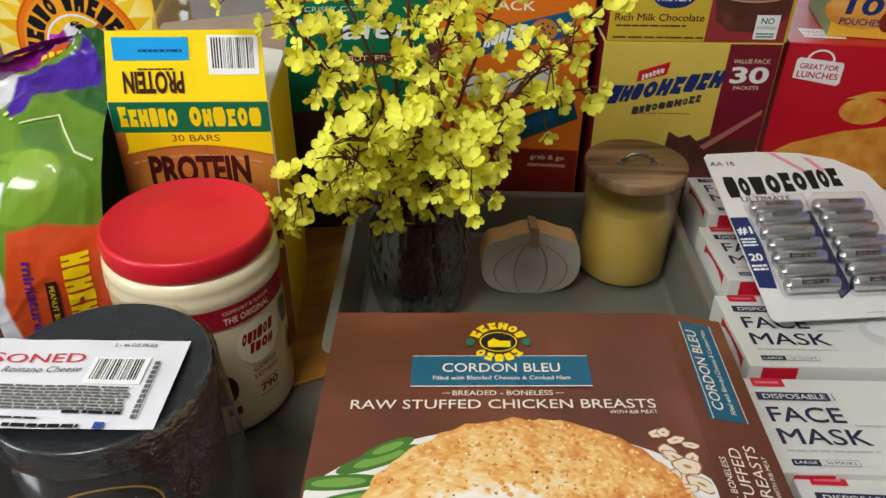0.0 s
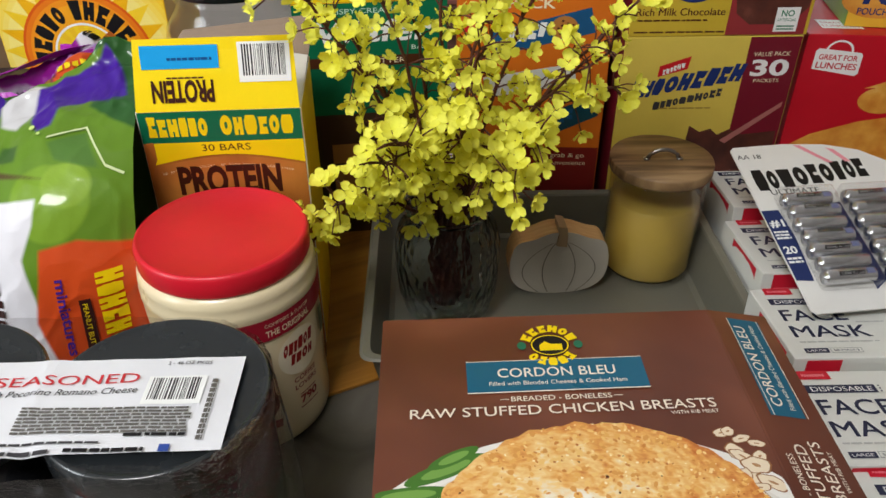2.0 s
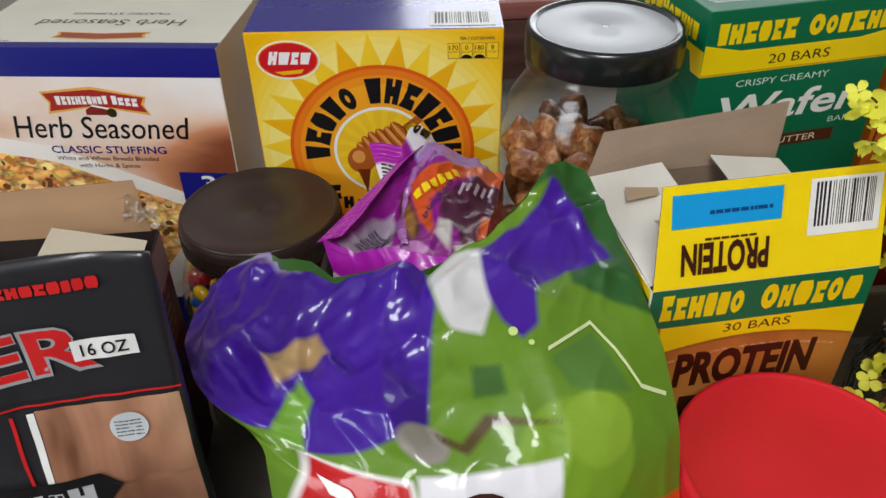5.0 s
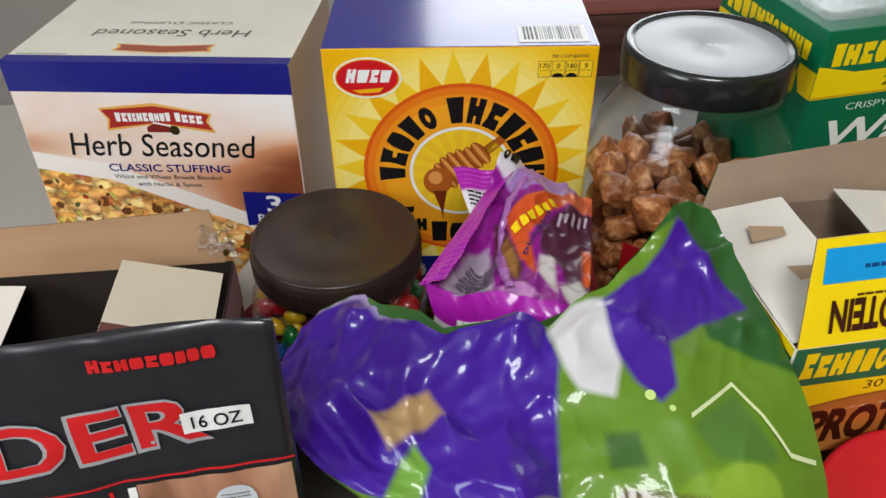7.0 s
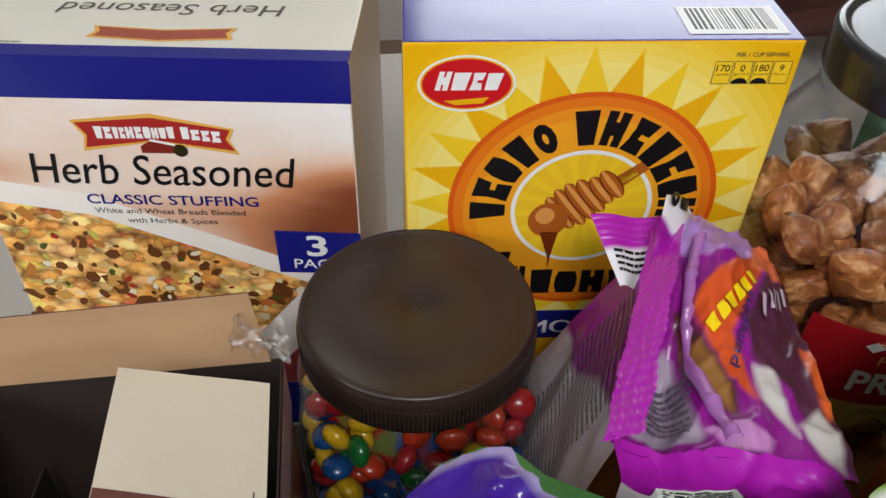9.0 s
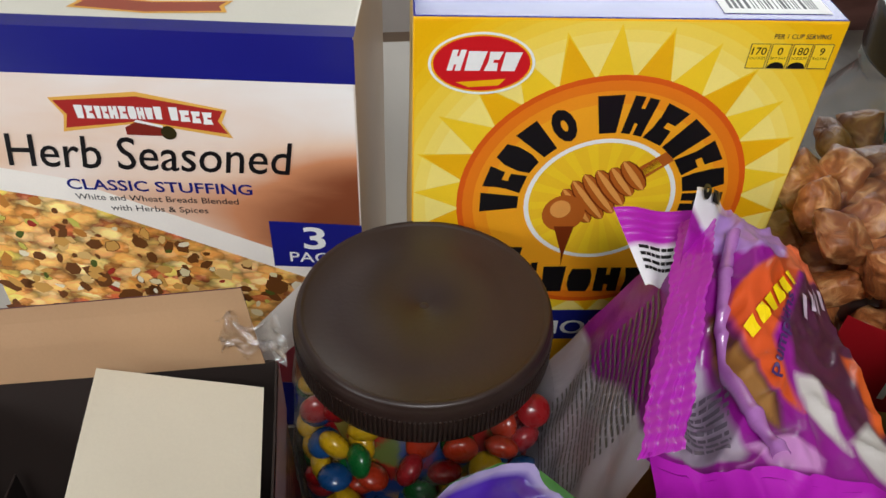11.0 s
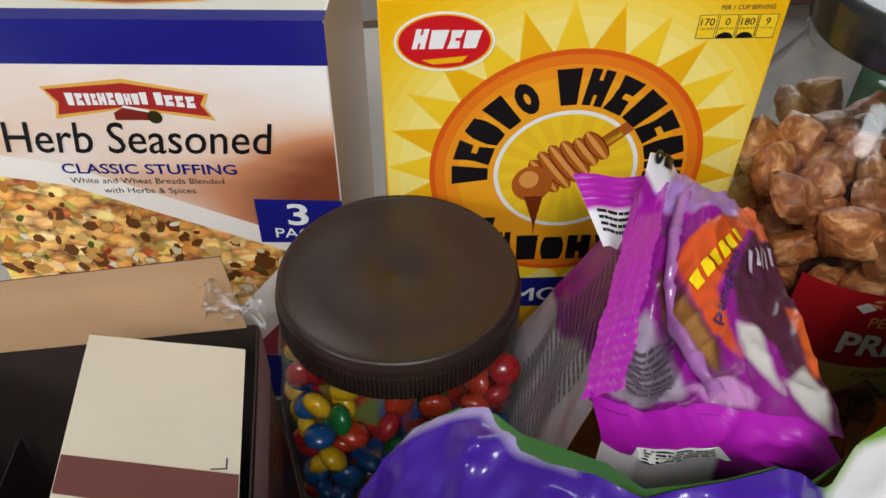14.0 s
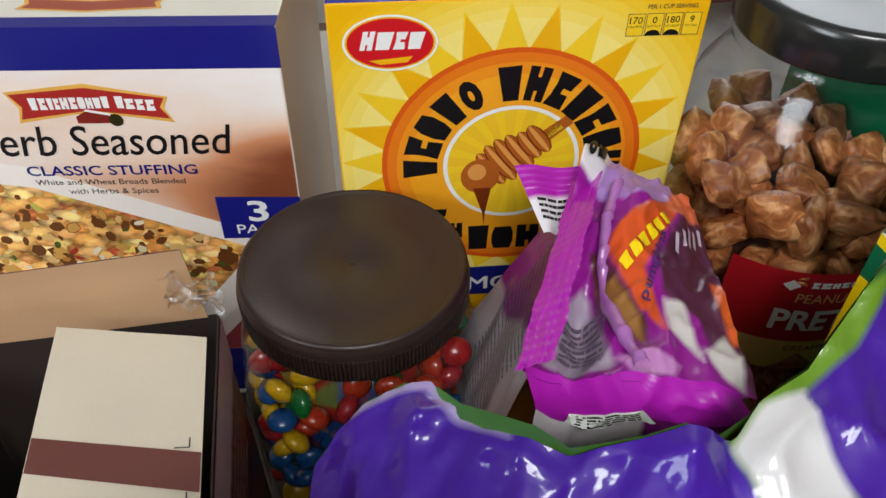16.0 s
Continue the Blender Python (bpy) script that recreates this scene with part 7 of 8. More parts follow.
def fields_on(ob, flat, regions, sx, sy):
    """Stores the outline field of each ink region on a sheet; flat holds each vertex's place on the unrolled film."""
    for name, poly in regions:
        at = ob.data.attributes.new(name, "FLOAT", "POINT")
        if len(poly) == 3 and not isinstance(poly[0], tuple):
            cx, cy, r = poly
            vals = [r - math.hypot((u - cx) * sx, (w - cy) * sy) for u, w in flat]
        else:
            q = [(a * sx, b * sy) for a, b in poly]
            vals = [inside_field(q, u * sx, w * sy) for u, w in flat]
        at.data.foreach_set("value", vals)


# ---- big candy bag ----
candybag = thing("candy_bag", "bulging green and purple glossy bag of assorted chocolate candy", "bag", pose(0, 0, 0))
TT = np.linspace(0, 1, 201)


def smooth_curve(vals):
    a = np.interp(TT, (0, 0.12, 0.26, 0.42, 0.56, 0.68, 0.80, 0.90, 1.0), vals)
    k = np.ones(17) / 17
    return np.convolve(np.pad(a, 8, mode="edge"), k, mode="valid")


BGY = smooth_curve((0.535, 0.525, 0.520, 0.528, 0.555, 0.595, 0.650, 0.695, 0.715))
BGZ = smooth_curve((0.003, 0.045, 0.100, 0.165, 0.220, 0.250, 0.262, 0.275, 0.300))
BGL = smooth_curve((-0.500, -0.506, -0.506, -0.501, -0.503, -0.537, -0.560, -0.545, -0.500))
BGR = smooth_curve((-0.300, -0.292, -0.288, -0.286, -0.286, -0.290, -0.296, -0.300, -0.318))


def ridged(q):
    return 1 - abs(noise.noise(q)) * 2


# folds of the loose film: along (across, up) lines, height, spread
FOLDS = [([(0.40, 0.93), (0.32, 0.80), (0.22, 0.66), (0.15, 0.60)], -0.014, 0.012), ([(0.53, 0.90), (0.45, 0.78), (0.38, 0.64)], 0.008, 0.010),
         ([(0.02, 0.84), (0.12, 0.89), (0.28, 0.86)], 0.007, 0.008), ([(0.57, 0.88), (0.53, 0.74), (0.46, 0.64)], -0.009, 0.008),
         ([(0.10, 0.80), (0.20, 0.76), (0.30, 0.73)], 0.005, 0.006), ([(0.90, 0.97), (0.76, 0.87), (0.70, 0.76)], 0.003, 0.008),
         ([(0.45, 0.88), (0.36, 0.76)], -0.005, 0.005), ([(0.60, 0.83), (0.66, 0.74), (0.67, 0.60)], 0.0030, 0.008), ([(0.05, 0.76), (0.14, 0.70)], 0.005, 0.008)]


def facets(u, w, cell, seed):
    """Flat facets meeting in straight creases, as crumpled film has."""
    q = Vector((u * 0.23 / cell + 0.4 * noise.noise(Vector((u * 4, w * 6, seed))), w * 0.40 / cell * 0.8, seed))
    d = noise.voronoi(q)[0]
    return d[0] - 0.5 * d[1]


def fold_height(u, w):
    g = 0.0
    for line, high, wide in FOLDS:
        best = 1.0
        for (u0, w0), (u1, w1) in zip(line, line[1:]):
            ax, ay, dx, dy = (u - u0) * 0.23, (w - w0) * 0.40, (u1 - u0) * 0.23, (w1 - w0) * 0.40
            t = max(0.0, min(1.0, (ax * dx + ay * dy) / (dx * dx + dy * dy)))
            best = min(best, math.hypot(ax - t * dx, ay - t * dy))
        g += high * math.exp(-((best * best + 2e-6) ** 0.5) / wide)
    return g


def bag_at(u, w, lift=0.0):
    y, z = float(np.interp(w, TT, BGY)), float(np.interp(w, TT, BGZ))
    xl, xr = float(np.interp(w, TT, BGL)), float(np.interp(w, TT, BGR))
    d = 2 * u - 1
    x = xl + (xr - xl) * u
    y += (0.085 if d < 0 else 0.05) * abs(d) ** 2.6 * (1 - 0.75 * w)
    y += 0.020 * max(0.0, min(1.0, (0.34 - u) / 0.24)) * max(0.0, min(1.0, (w - 0.72) / 0.18))
    z -= (0.055 if d < 0 else 0.0) * d * d * max(0.0, (w - 0.5) * 2)
    z -= (0.017 + 0.005 * max(0.0, min(1.0, (0.34 - u) / 0.2))) * max(0.0, min(1.0, (0.74 - u) / 0.26)) * max(0.0, min(1.0, (w - 0.52) / 0.18))
    loose = max(0.0, min(1.0, (w - 0.58) / 0.12)) * max(0.0, min(1.0, (0.62 - u) / 0.12))
    slack = max(0.0, min(1.0, (w - 0.66) / 0.15))
    q = Vector((u * 3.2 + w * 1.5, w * 5.5 - u * 2, 0.3))
    g = 0.0032 * noise.noise(q * 1.4) + fold_height(u, w) + loose * (0.020 * facets(u, w, 0.042, 1.3) + 0.006 * facets(u, w, 0.018, 4.1)) + slack * 0.006 * facets(u, w, 0.03, 7.7) + slack * 0.004 * (ridged(q * 1.8 + Vector((0, 7, 2))) - 0.6)
    g += 0.0006 * noise.noise(q * 5) + (0.0012 + 0.0022 * slack) * ridged(q * 1.6 + Vector((1, 4, 6))) ** 5 + 0.0016 * slack * ridged(q * 3.5) ** 3
    up = min(1.0, max(0.0, (w - 0.45) / 0.3))
    g += lift
    return Vector((x, y - g * (1 - 0.7 * up), z + g * (0.25 + 0.75 * up)))


def bag_top(u):
    """How far up the film reaches at each place across the mouth."""
    return float(np.interp(u, (0, 0.06, 0.13, 0.22, 0.35, 0.50, 0.57, 0.62, 0.70, 0.78, 0.84, 0.90, 0.95, 1), (0.85, 0.905, 0.925, 0.885, 0.862, 0.862, 0.845, 0.868, 0.880, 0.915, 0.945, 0.972, 0.975, 0.955)))


NU, NV_ = 120, 190
v, flat = [], []
for j in range(NV_ + 1):
    for i in range(NU + 1):
        w = j / NV_ * bag_top(i / NU)
        v.append(bag_at(i / NU, w))
        flat.append((i / NU, w))
k = NU + 1
f = [(j * k + i, j * k + i + 1, (j + 1) * k + i + 1, (j + 1) * k + i) for j in range(NV_) for i in range(NU)]
REG = []
REG.append(('lime_a', (0.74, 0.57, 0.03)))
REG.append(('lime_b', (0.8, 0.6, 0.018)))
REG.append(('leaf', [(0.86, 0.78), (1.01, 0.7), (1.01, 1.01), (0.7, 1.01), (0.74, 0.93), (0.9, 0.95)]))
REG.append(('panel', [(0.385, 0.585), (0.7, 0.58), (0.68, 0.53), (0.635, 0.47), (0.66, 0.4), (0.68, 0.33), (0.72, 0.2), (0.72, -0.02), (0.2, -0.02), (0.22, 0.2), (0.26, 0.33), (0.335, 0.49)]))
REG.append(('amber', [(0.695, 0.485), (0.82, 0.495), (1.01, 0.465), (1.01, -0.02), (0.74, -0.02), (0.71, 0.2), (0.65, 0.34), (0.68, 0.42)]))
REG.append(('scarlet_edge', [(0.135, 0.605), (0.37, 0.58), (0.345, 0.45), (0.255, 0.305), (0.015, 0.43)]))
REG.append(('scarlet', [(0.15, 0.596), (0.357, 0.572), (0.33, 0.45), (0.245, 0.33), (0.035, 0.434)]))
REG.append(('cocoa', [(-0.01, 0.32), (0.08, 0.35), (0.22, 0.28), (0.19, 0.14), (-0.01, 0.1)]))
REG.append(('violet', [(-0.01, 1.02), (0.52, 1.02), (0.56, 0.85), (0.575, 0.8), (0.52, 0.72), (0.47, 0.655), (0.29, 0.62), (0.15, 0.605), (0.20, 0.655), (0.25, 0.715), (0.215, 0.715), (0.12, 0.645), (0.05, 0.635), (-0.01, 0.655)]))
REG.append(('film_edge', [(0.04, 0.886), (0.13, 0.914), (0.20, 0.884), (0.27, 0.872), (0.27, 0.9), (0.13, 0.95), (0.04, 0.93)]))
REG.append(('slot', [(0.255, 0.735), (0.2, 0.7), (0.1, 0.63), (0.15, 0.605), (0.2, 0.655), (0.265, 0.705)]))
REG.append(('tan', [(0.19, 0.765), (0.24, 0.775), (0.32, 0.8), (0.335, 0.765), (0.26, 0.745), (0.2, 0.725)]))
REG.append(('glove', [(0.565, 0.84), (0.62, 0.865), (0.685, 0.865), (0.695, 0.79), (0.645, 0.745), (0.59, 0.765)]))
REG.append(('mitt', [(0.68, 0.862), (0.78, 0.885), (0.84, 0.915), (0.9, 0.955), (0.935, 0.88), (0.965, 0.8), (0.86, 0.8), (0.78, 0.785), (0.755, 0.735), (0.715, 0.725), (0.69, 0.755)]))
REG.append(('spot', (0.437, 0.63, 0.0115)))
REG.append(('crack', [(0.47, 0.645), (0.512, 0.622), (0.585, 0.652), (0.73, 0.618), (0.59, 0.636), (0.512, 0.606), (0.475, 0.628)]))
REG.append(('patch_a', [(0.6, 0.715), (0.655, 0.705), (0.645, 0.668), (0.58, 0.675)]))
REG.append(('patch_b', [(0.75, 0.695), (0.86, 0.715), (0.9, 0.625), (0.77, 0.655)]))
INKS = dict(lime_a=(122, 158, 40), lime_b=(136, 170, 50), leaf=(44, 92, 40), panel=(232, 230, 234), amber=(214, 78, 30), scarlet_edge=(236, 230, 226), scarlet=(196, 28, 32), cocoa=(52, 30, 34), violet=(64, 21, 148),
            film_edge=(160, 146, 190), slot=(112, 160, 56), tan=(178, 146, 100), glove=(208, 206, 206), mitt=(66, 22, 146), spot=(150, 144, 136), crack=(84, 66, 34), patch_a=(62, 100, 40), patch_b=(82, 122, 48))
BAGMAT = printed("candy_bag_film", srgb(100, 138, 34), [(n, srgb(*INKS[n])) for n, _ in REG], 0.4, 0.1, 0.6, 26, 46)
ob = child("bag_front", mesh_from("bag_front", v, f, [BAGMAT], smooth=True), candybag)
fields_on(ob, flat, REG, 0.23, 0.40)
v, f = [], []
for j in range(25):
    for i in range(21):
        u, w = i / 20, j / 24 * bag_top(i / 20)
        q, e = bag_at(u, w), bag_at(u, bag_top(u))
        h = j / 24
        v.append((e.x + (q.x - e.x) * 0.7, 0.61 + (e.y + 0.001 - 0.61) * h**0.35 + 0.012 * math.sin(math.pi * h), 0.003 + (e.z + 0.009 * math.exp(-(((u - 0.27) / 0.09) ** 2)) - 0.0035) * h))
f = [(j * 21 + i, (j + 1) * 21 + i, (j + 1) * 21 + i + 1, j * 21 + i + 1) for j in range(24) for i in range(20)]
child("bag_back", mesh_from("bag_back", v, f, [surface("bag_leaf_film", srgb(70, 120, 46), 0.3, 0.05, 20, 0.2, 40, coat=0.4)], smooth=True), candybag)
p = Print(lambda a, b, lift: bag_at(a / 0.23, b / 0.40, lift), start=0.0011, cell=0.0025)
CHOCINK = card("candy_brown", 58, 30, 28, 0.25)
p.marks(0, 0, 0.001, 0.001, 1, CHOCINK)


def down_marks(u, w0, w1, width, n, mat, seed):
    """A trade word set to read downwards, as plain shapes."""
    p.marks(u * 0.23, w0 * 0.40, (w0 - w1) * 0.40, width, n, mat, seed, gap=0.14, down=True)


down_marks(0.445, 0.56, 0.24, 0.026, 8, CHOCINK, 3)
p.text("cookies 'n' creme", 0.405 * 0.23, 0.43 * 0.40, 0.0042, card("snack_blue", 70, 84, 130), 0.072, rot=-90)
p.text("SNACK SIZE", 0.36 * 0.23, 0.41 * 0.40, 0.0048, card("snack_blue", 70, 84, 130), 0.058, rot=-90)
down_marks(0.865, 0.43, 0.25, 0.02, 6, YELLOW, 5)
p.text("miniatures", 0.735 * 0.23, 0.34 * 0.40, 0.0085, card("mini_violet", 70, 34, 130), 0.07, rot=-90, bold=0.02)
p.rect(0.80 * 0.23, 0.24 * 0.40, 0.009, 0.055, CHOCINK, 3, 10)
p.text("PEANUT BUTTER", 0.81 * 0.23, 0.305 * 0.40, 0.004, YELLOW, 0.05, rot=-90)
for i in range(5):
    p.poly([((0.145 + 0.017 * i) * 0.23, (0.565 - 0.045 * i) * 0.40), ((0.215 + 0.017 * i) * 0.23, (0.555 - 0.045 * i) * 0.40), ((0.230 + 0.015 * i) * 0.23, (0.53 - 0.045 * i) * 0.40), ((0.160 + 0.015 * i) * 0.23, (0.535 - 0.045 * i) * 0.40)], WHITE)
down_marks(0.02, 0.32, 0.18, 0.015, 6, CREAM, 6)
for k in ((0.70, 0.735, 0.0022), (0.725, 0.715, 0.0014)):
    p.disc(k[0] * 0.23, k[1] * 0.40, k[2], k[2], card("dot_lime", 200, 222, 130), 12)
LINE = card("line_lime", 212, 224, 170)
for a, b in (((0.75, 0.70), (0.86, 0.722)), ((0.86, 0.722), (0.92, 0.625)), ((0.92, 0.625), (0.975, 0.60))):
    n = 10
    pts = []
    for i in range(n + 1):
        u, w = a[0] + (b[0] - a[0]) * i / n, a[1] + (b[1] - a[1]) * i / n
        pts += [(u * 0.23, w * 0.40), (u * 0.23 + 0.0008, w * 0.40 + 0.002)]
    p.add(pts, [(2 * i, 2 * i + 2, 2 * i + 3, 2 * i + 1) for i in range(n)], LINE)
p.build("bag_print", candybag)["kind"] = "stuff"

# ---- crumpled magenta bag ----
pinkbag = thing("magenta_candy_bag", "crumpled torn-open magenta bag of chocolate candy", "bag", pose(0, 0, 0))
A_, B_, D_, E_ = Vector((-0.405, 0.844, 0.236)), Vector((-0.470, 0.716, 0.250)), Vector((-0.377, 0.699, 0.236)), Vector((-0.332, 0.858, 0.205))


def pink_at(s, t, lift=0.0):
    """Upper panel: s from left to right, t from front to back."""
    q = B_.lerp(D_, s).lerp(A_.lerp(E_, s), t)
    swell = 0.024 * math.exp(-(((s - 0.5) / 0.34) ** 2) - ((t - 0.70) / 0.30) ** 2) + 0.024 * math.exp(-(((s - 0.08) / 0.22) ** 2) - ((t - 1) / 0.16) ** 2)
    swell -= 0.024 * math.exp(-(((s - 0.21) / 0.13) ** 2) - ((t - 0.30) / 0.24) ** 2)
    n1 = Vector((s * 2.6, t * 3.4, 5))
    g = 0.004 * (ridged(n1) - 0.6) + 0.0025 * ridged(n1 * 2.4) ** 2 + 0.0006 * noise.noise(n1 * 5)
    return q + Vector((0, 0, swell + g + lift))


def film_grid(name, fn, nx, ny, mat, parent, regions=(), sx=0.1, sy=0.18, label=""):
    v, flat = [], []
    for j in range(ny + 1):
        for i in range(nx + 1):
            v.append(fn(i / nx, j / ny))
            flat.append((i / nx, j / ny))
    k = nx + 1
    f = [(j * k + i, j * k + i + 1, (j + 1) * k + i + 1, (j + 1) * k + i) for j in range(ny) for i in range(nx)]
    ob = child(name, mesh_from(name, v, f, [mat], smooth=True), parent, label)
    fields_on(ob, flat, regions, sx, sy)
    return ob


PREG = []
# Shading alongside the curled rim, put into the film colour.
PREG.append(("painted_rim_shade", [(0.30, 0.80), (0.26, 0.62), (0.30, 0.44), (0.40, 0.22), (0.50, 0.10), (0.62, 0.10), (0.50, 0.3), (0.38, 0.46), (0.32, 0.6)]))
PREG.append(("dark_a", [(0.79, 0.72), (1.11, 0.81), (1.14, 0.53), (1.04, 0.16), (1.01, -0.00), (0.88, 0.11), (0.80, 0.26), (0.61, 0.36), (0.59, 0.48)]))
PREG.append(("lilac", [(0.08, 0.87), (0.32, 1.14), (0.97, 1.19), (1.00, 0.98), (0.60, 0.73), (0.37, 0.72), (0.20, 0.80)]))
PREG.append(("orange_a", [(0.30, 0.58), (0.89, 0.86), (0.64, 0.59), (0.51, 0.43), (0.60, 0.29), (0.63, 0.21), (0.48, 0.30), (0.36, 0.44), (0.29, 0.53)]))
PREG.append(("choc", [(0.19, 0.56), (0.25, 0.54), (0.36, 0.43), (0.48, 0.30), (0.53, 0.23), (0.53, 0.15), (0.37, 0.24), (0.29, 0.36)]))
PREG.append(("choc_light", [(0.27, 0.43), (0.35, 0.42), (0.48, 0.28), (0.51, 0.17), (0.37, 0.26)]))
PREG.append(("pale", [(0.62, 0.34), (0.73, 0.32), (0.79, 0.10), (0.73, 0.16), (0.64, 0.22)]))
PREG.append(("pale_b", [(0.80, 0.14), (0.93, 0.22), (0.98, 0.13), (0.95, 0.01), (0.87, 0.06)]))
PREG.append(("orange_b", [(0.85, 1.01), (1.08, 1.03), (1.11, 0.81), (0.79, 0.72), (0.66, 0.72)]))
PREG.append(("orange_c", [(0.93, 0.45), (1.09, 0.43), (1.07, 0.23), (0.96, 0.18), (0.94, 0.29)]))
PREG.append(("white_back", [(-0.15, 1.08), (0.15, 1.15), (0.30, 1.14), (0.16, 0.84), (-0.06, 0.94)]))
PREG.append(("foil", [(0.09, 0.37), (0.18, 0.45), (0.24, 0.41), (0.33, 0.22), (0.39, 0.09), (0.36, 0.06), (0.07, 0.06)]))
# Pale highlight on the magenta film, painted in as a colour region.
PREG.append(("gloss", [(0.39, 0.12), (0.55, 0.14), (0.68, 0.09), (0.64, 0.04), (0.46, 0.05)]))
PINKS = dict(painted_rim_shade=(132, 22, 130), pale_b=(200, 194, 190), gloss=(206, 140, 204), dark_a=(84, 34, 62), lilac=(178, 136, 206), orange_a=(216, 84, 34), choc=(88, 50, 30), choc_light=(156, 108, 54), pale=(206, 200, 196), orange_b=(232, 116, 74), orange_c=(222, 96, 40), white_back=(226, 222, 226), foil=(176, 160, 180))
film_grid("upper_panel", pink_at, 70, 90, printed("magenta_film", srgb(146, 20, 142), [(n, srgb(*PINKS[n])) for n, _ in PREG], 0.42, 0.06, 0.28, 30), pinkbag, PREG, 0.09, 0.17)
MAG = surface("magenta_plain", srgb(178, 26, 176), 0.32, 0.06, 30, 0.04, 60, coat=0.4)


def fin(s, t):
    """The ruffled seal standing along the left edge."""
    q = B_.lerp(A_, 1 - s)
    ru = 0.0004 * math.sin(t * 30) + 0.00025 * math.sin(s * 150) + 0.0016 * noise.noise(Vector((s * 9, t * 3, 2)))
    return q + Vector((-0.003 + 0.016 * t + ru, 0.0, 0.004 + (0.008 + 0.004 * math.sin(s * 5)) * t + ru))


film_grid("seal_fin", fin, 300, 28, MAG, pinkbag, label="ruffled magenta back seal")


def rim(s, t):
    """The curled free edge of the torn panel."""
    x = float(np.interp(s, (0, 0.2, 0.4, 0.6, 0.8, 1), (0.27, 0.225, 0.245, 0.30, 0.37, 0.47)))
    y = float(np.interp(s, (0, 0.2, 0.4, 0.6, 0.8, 1), (0.84, 0.68, 0.50, 0.36, 0.22, 0.07)))
    a = 3.6 * t - 0.5
    r = 0.0032 + 0.0012 * noise.noise(Vector((s * 7, 1, 3)))
    return pink_at(x, y) + Vector((-r * math.cos(a) + 0.003, 0, r * math.sin(a) + 0.002 + 0.0008 * noise.noise(Vector((s * 16, t, 8)))))


film_grid("panel_rim", rim, 90, 10, surface("rim_lilac", srgb(176, 112, 184), 0.25, 0.12, 60, 0.1, 90, coat=0.6), pinkbag, label="curled lilac torn edge of the panel")


def tab(s, t):
    a = Vector((-0.438, 0.853, 0.244)).lerp(Vector((-0.398, 0.850, 0.242)), s)
    b = Vector((-0.430, 0.819, 0.226)).lerp(Vector((-0.419, 0.817, 0.227)), s)
    return a.lerp(b, t) + Vector((0, -0.0005 * math.sin(t * 60) * (t < 0.35) - 0.002 * s, 0.001 * math.sin(s * 8)))


film_grid("corner_tab", tab, 24, 60, printed("tab_film", srgb(168, 26, 164), [("paper", srgb(226, 222, 226))], 0.4, 0.05, 0.3), pinkbag, [("paper", [(-0.1, 0.5), (1.1, 0.42), (1.1, 1.1), (-0.1, 1.1)])], 0.04, 0.035, label="pleated magenta corner of the seal")
p = Print(lambda a, b, lift: tab(a, b) + Vector((0, -0.4, 1)) * (lift + 0.0006), start=0.0, cell=0.1)
p.lines(0.15, 0.5, 0.7, 0.35, 4, BLACK, 4, 0.5, 4)
p.build("tab_print", pinkbag)


def band(s, t):
    a = pink_at(s * 0.9, 0.005) + Vector((0, 0.001, 0.0035))
    low = a + Vector((0.006 + 0.006 * s, -0.006 - 0.006 * s, -0.026 + 0.008 * s * s))
    return a.lerp(low, t) + Vector((0, -1, 0.3)) * (0.0022 * ridged(Vector((s * 5, t * 1.5 + s * 3, 8))) ** 3 - 0.001 + 0.0025 * math.sin(math.pi * t))


film_grid("front_band", band, 50, 12, MAG, pinkbag, label="folded magenta front edge")


def skirt_left(s, t):
    top = B_.lerp(A_, 1 - s) + Vector((0.002, 0, -0.002))
    low = Vector((-0.492, 0.70 + 0.15 * (1 - s), 0.02))
    q = top.lerp(low, t)
    out = 0.016 * math.sin(math.pi * t)
    return q + Vector((-out + 0.003 * noise.noise(Vector((s * 6, t * 8, 3))), 0, 0))


film_grid("side_film", skirt_left, 40, 50, printed("grey_film", srgb(184, 176, 186), [("plum", srgb(130, 22, 128))], 0.4, 0.15, 0.3), pinkbag, [("plum", [(-0.1, -0.1), (1.1, -0.1), (0.8, 0.05), (0.55, 0.12), (0.34, 0.24), (-0.1, 0.32)])], label="pale grey back of the bag with small print")


def skirt_front(s, t):
    top = band(s, 0.85)
    low = Vector((-0.492 + 0.15 * s, 0.70 - 0.02 * s, 0.02))
    return top.lerp(low, t) + Vector((0, -0.01 * math.sin(math.pi * t) + 0.003 * noise.noise(Vector((s * 6, t * 8, 9))), 0))


film_grid("front_film", skirt_front, 40, 40, printed("lower_film", srgb(110, 24, 104), [("greyish", srgb(176, 166, 172))], 0.22, 0.4, 0.6), pinkbag, [("greyish", [(-0.1, -0.1), (0.5, -0.1), (0.25, 1.1), (-0.1, 1.1)])])


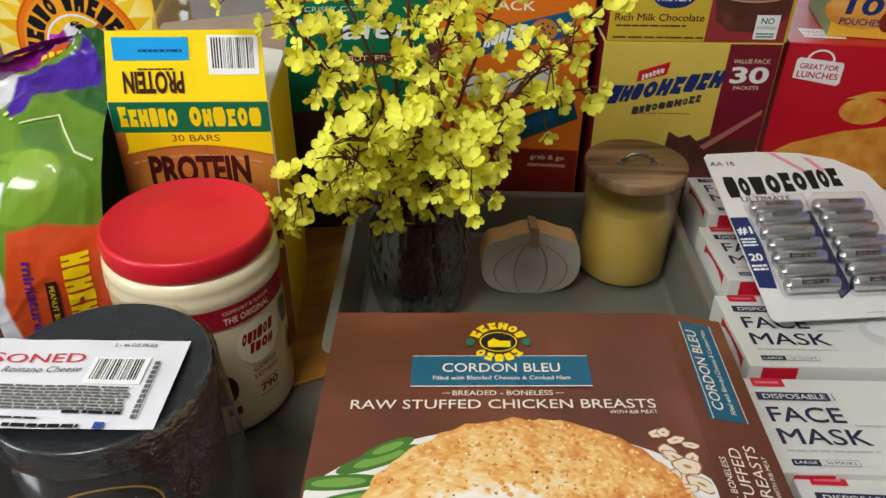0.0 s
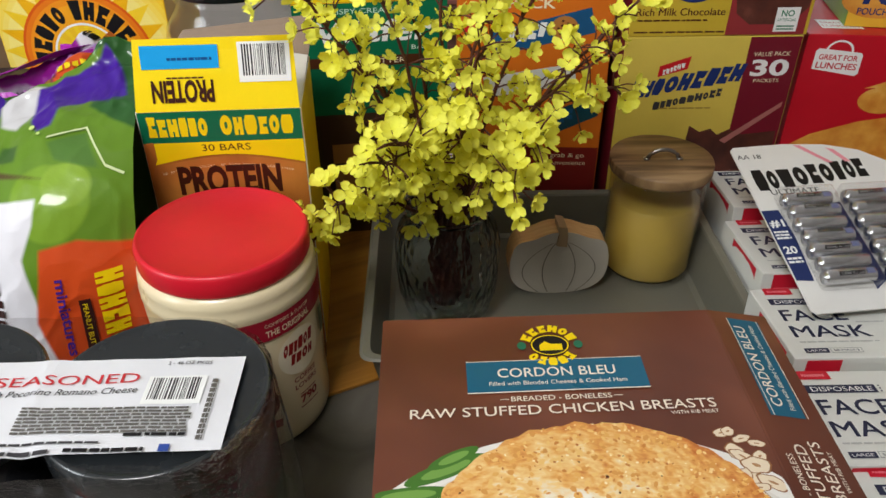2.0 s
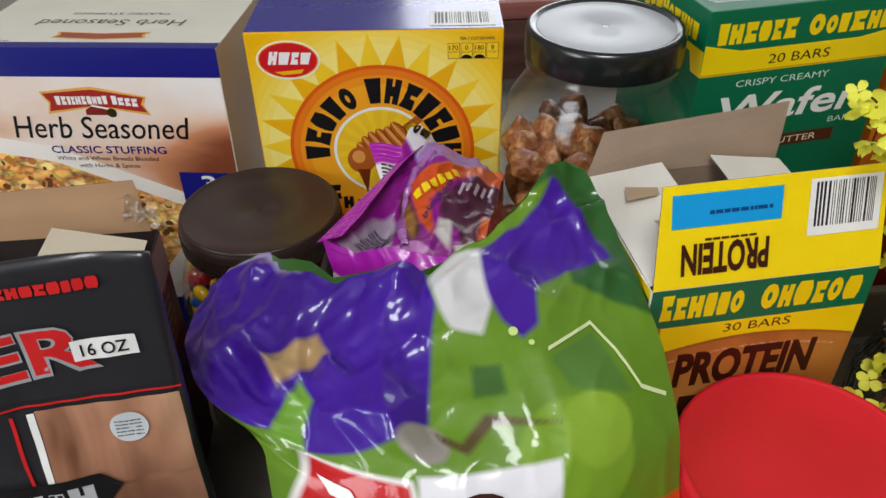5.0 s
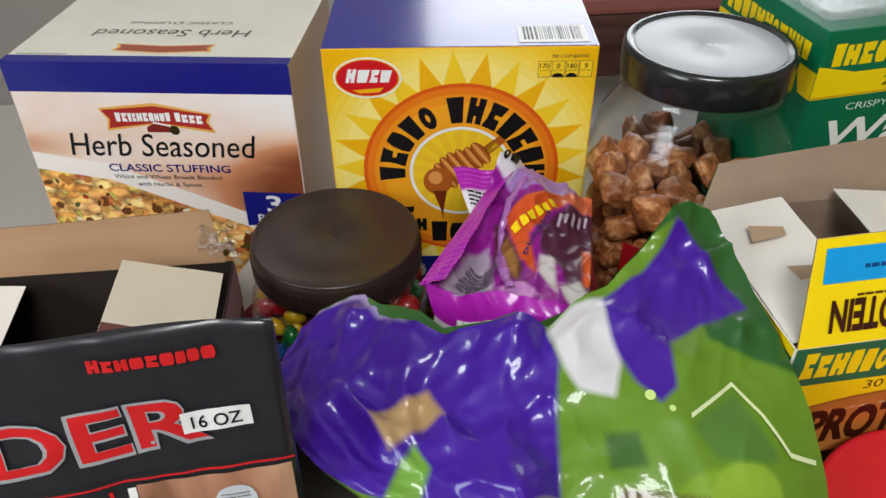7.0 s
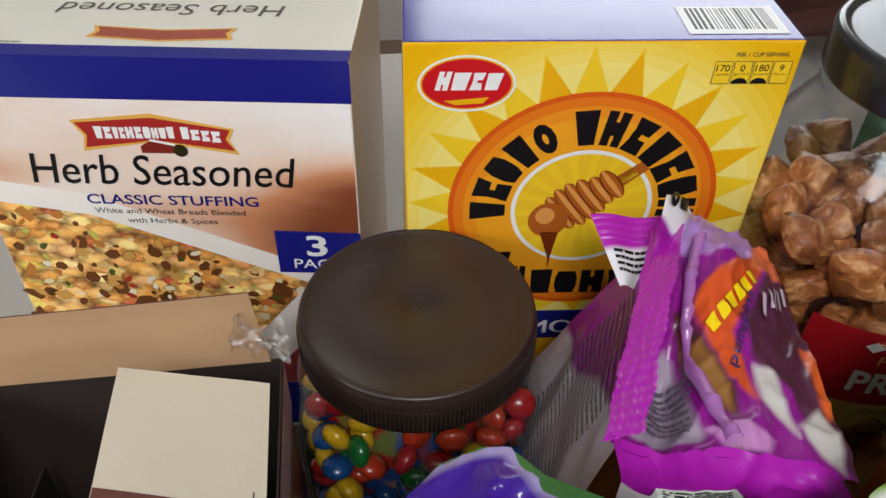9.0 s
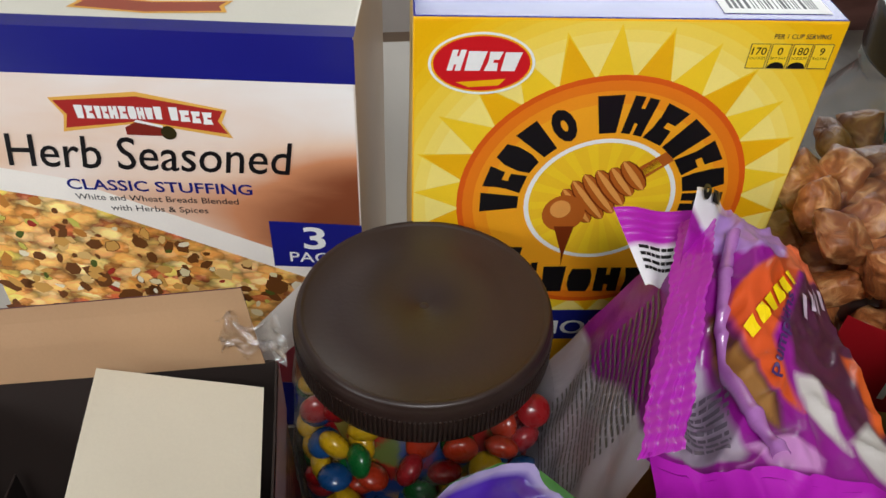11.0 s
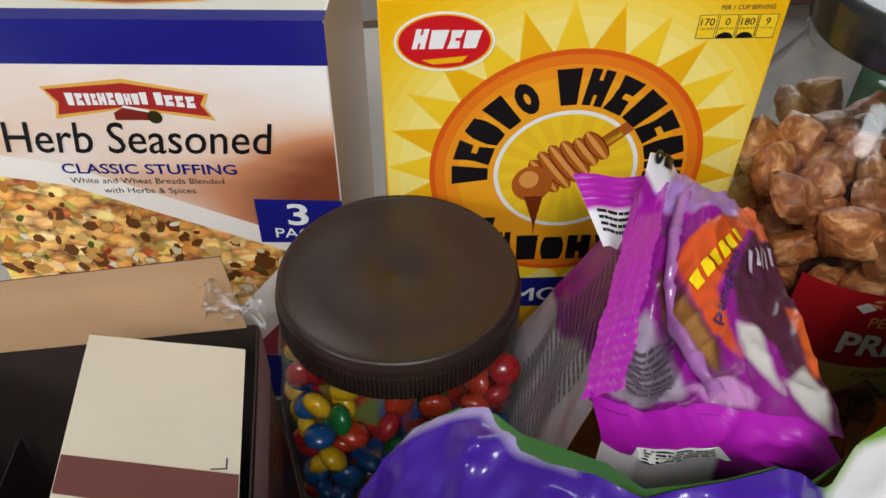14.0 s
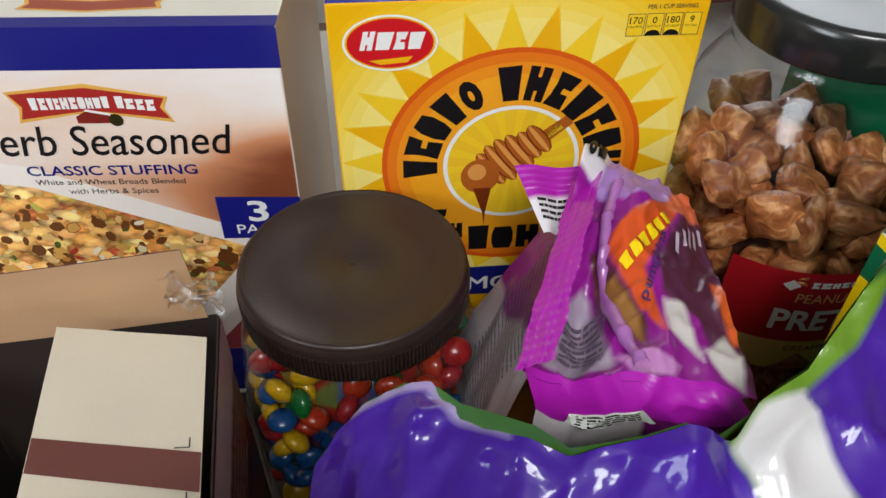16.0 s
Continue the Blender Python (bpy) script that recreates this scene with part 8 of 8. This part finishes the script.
def skirt_right(s, t):
    top = pink_at(1.0, s)
    low = Vector((-0.336, 0.69 + 0.15 * s, 0.02))
    return top.lerp(low, t) + Vector((0.012 * math.sin(math.pi * t) * (1 - s) + 0.003 * noise.noise(Vector((s * 6, t * 8, 19))), 0, 0))


film_grid("side_film", skirt_right, 40, 40, printed("right_film", srgb(112, 30, 100), [("flame", srgb(214, 92, 36)), ("ghost", srgb(196, 190, 188))], 0.22, 0.4, 0.6), pinkbag,
          [("flame", [(0.2, -0.05), (0.6, -0.05), (0.4, 0.45), (0.15, 0.4)]), ("ghost", [(-0.05, 0.1), (0.2, 0.15), (0.15, 0.6), (-0.05, 0.5)])])
p = Print(lambda a, b, lift: skirt_left(a, b, ) + Vector((-1, -0.2, 0.4)) * (lift + 0.0008), start=0.0, cell=0.03)
p.lines(0.22, 0.05, 0.5, 0.42, 26, GREYINK, 22, 0.35, 12)
p.build("small_print", pinkbag)
p = Print(lambda a, b, lift: pink_at(a, b, lift + 0.0012), cell=0.02)
p.text("pumpkins", 0.585, 0.44, 0.05, card("pump_violet", 70, 40, 96), 0.28, rot=66, bold=0.02)
for i in range(6):
    s, t = 0.36 + 0.047 * i, 0.455 + 0.036 * i
    p.poly([(s, t), (s + 0.05, t - 0.035), (s + 0.085, t - 0.012), (s + 0.035, t + 0.026)], YELLOW)
for i in range(5):
    s, t = 0.70 + 0.055 * i, 0.51 + 0.03 * i
    p.poly([(s, t), (s + 0.022, t - 0.005), (s + 0.035, t + 0.08), (s + 0.012, t + 0.085)], card("bag_lilac", 196, 176, 196))
p.lines(0.13, 0.10, 0.2, 0.24, 8, card("foil_grey", 100, 90, 104), 8, 0.5, 4)
p.marks(0.04, 0.93, 0.16, 0.075, 2, BLACK, 3)
p.build("bag_print", pinkbag)["kind"] = "stuff"
p = Print(lambda a, b, lift: band(a, b) + Vector((0, -1, 0.5)) * (lift + 0.0008), start=0.0, cell=0.04)
p.poly([(0.12, 1.0), (0.16, 0.62), (0.48, 0.62), (0.52, 1.0)], WHITE)
p.lines(0.17, 0.66, 0.3, 0.3, 5, BLACK, 6, 0.6, 5)
p.build("nutrition_print", pinkbag)
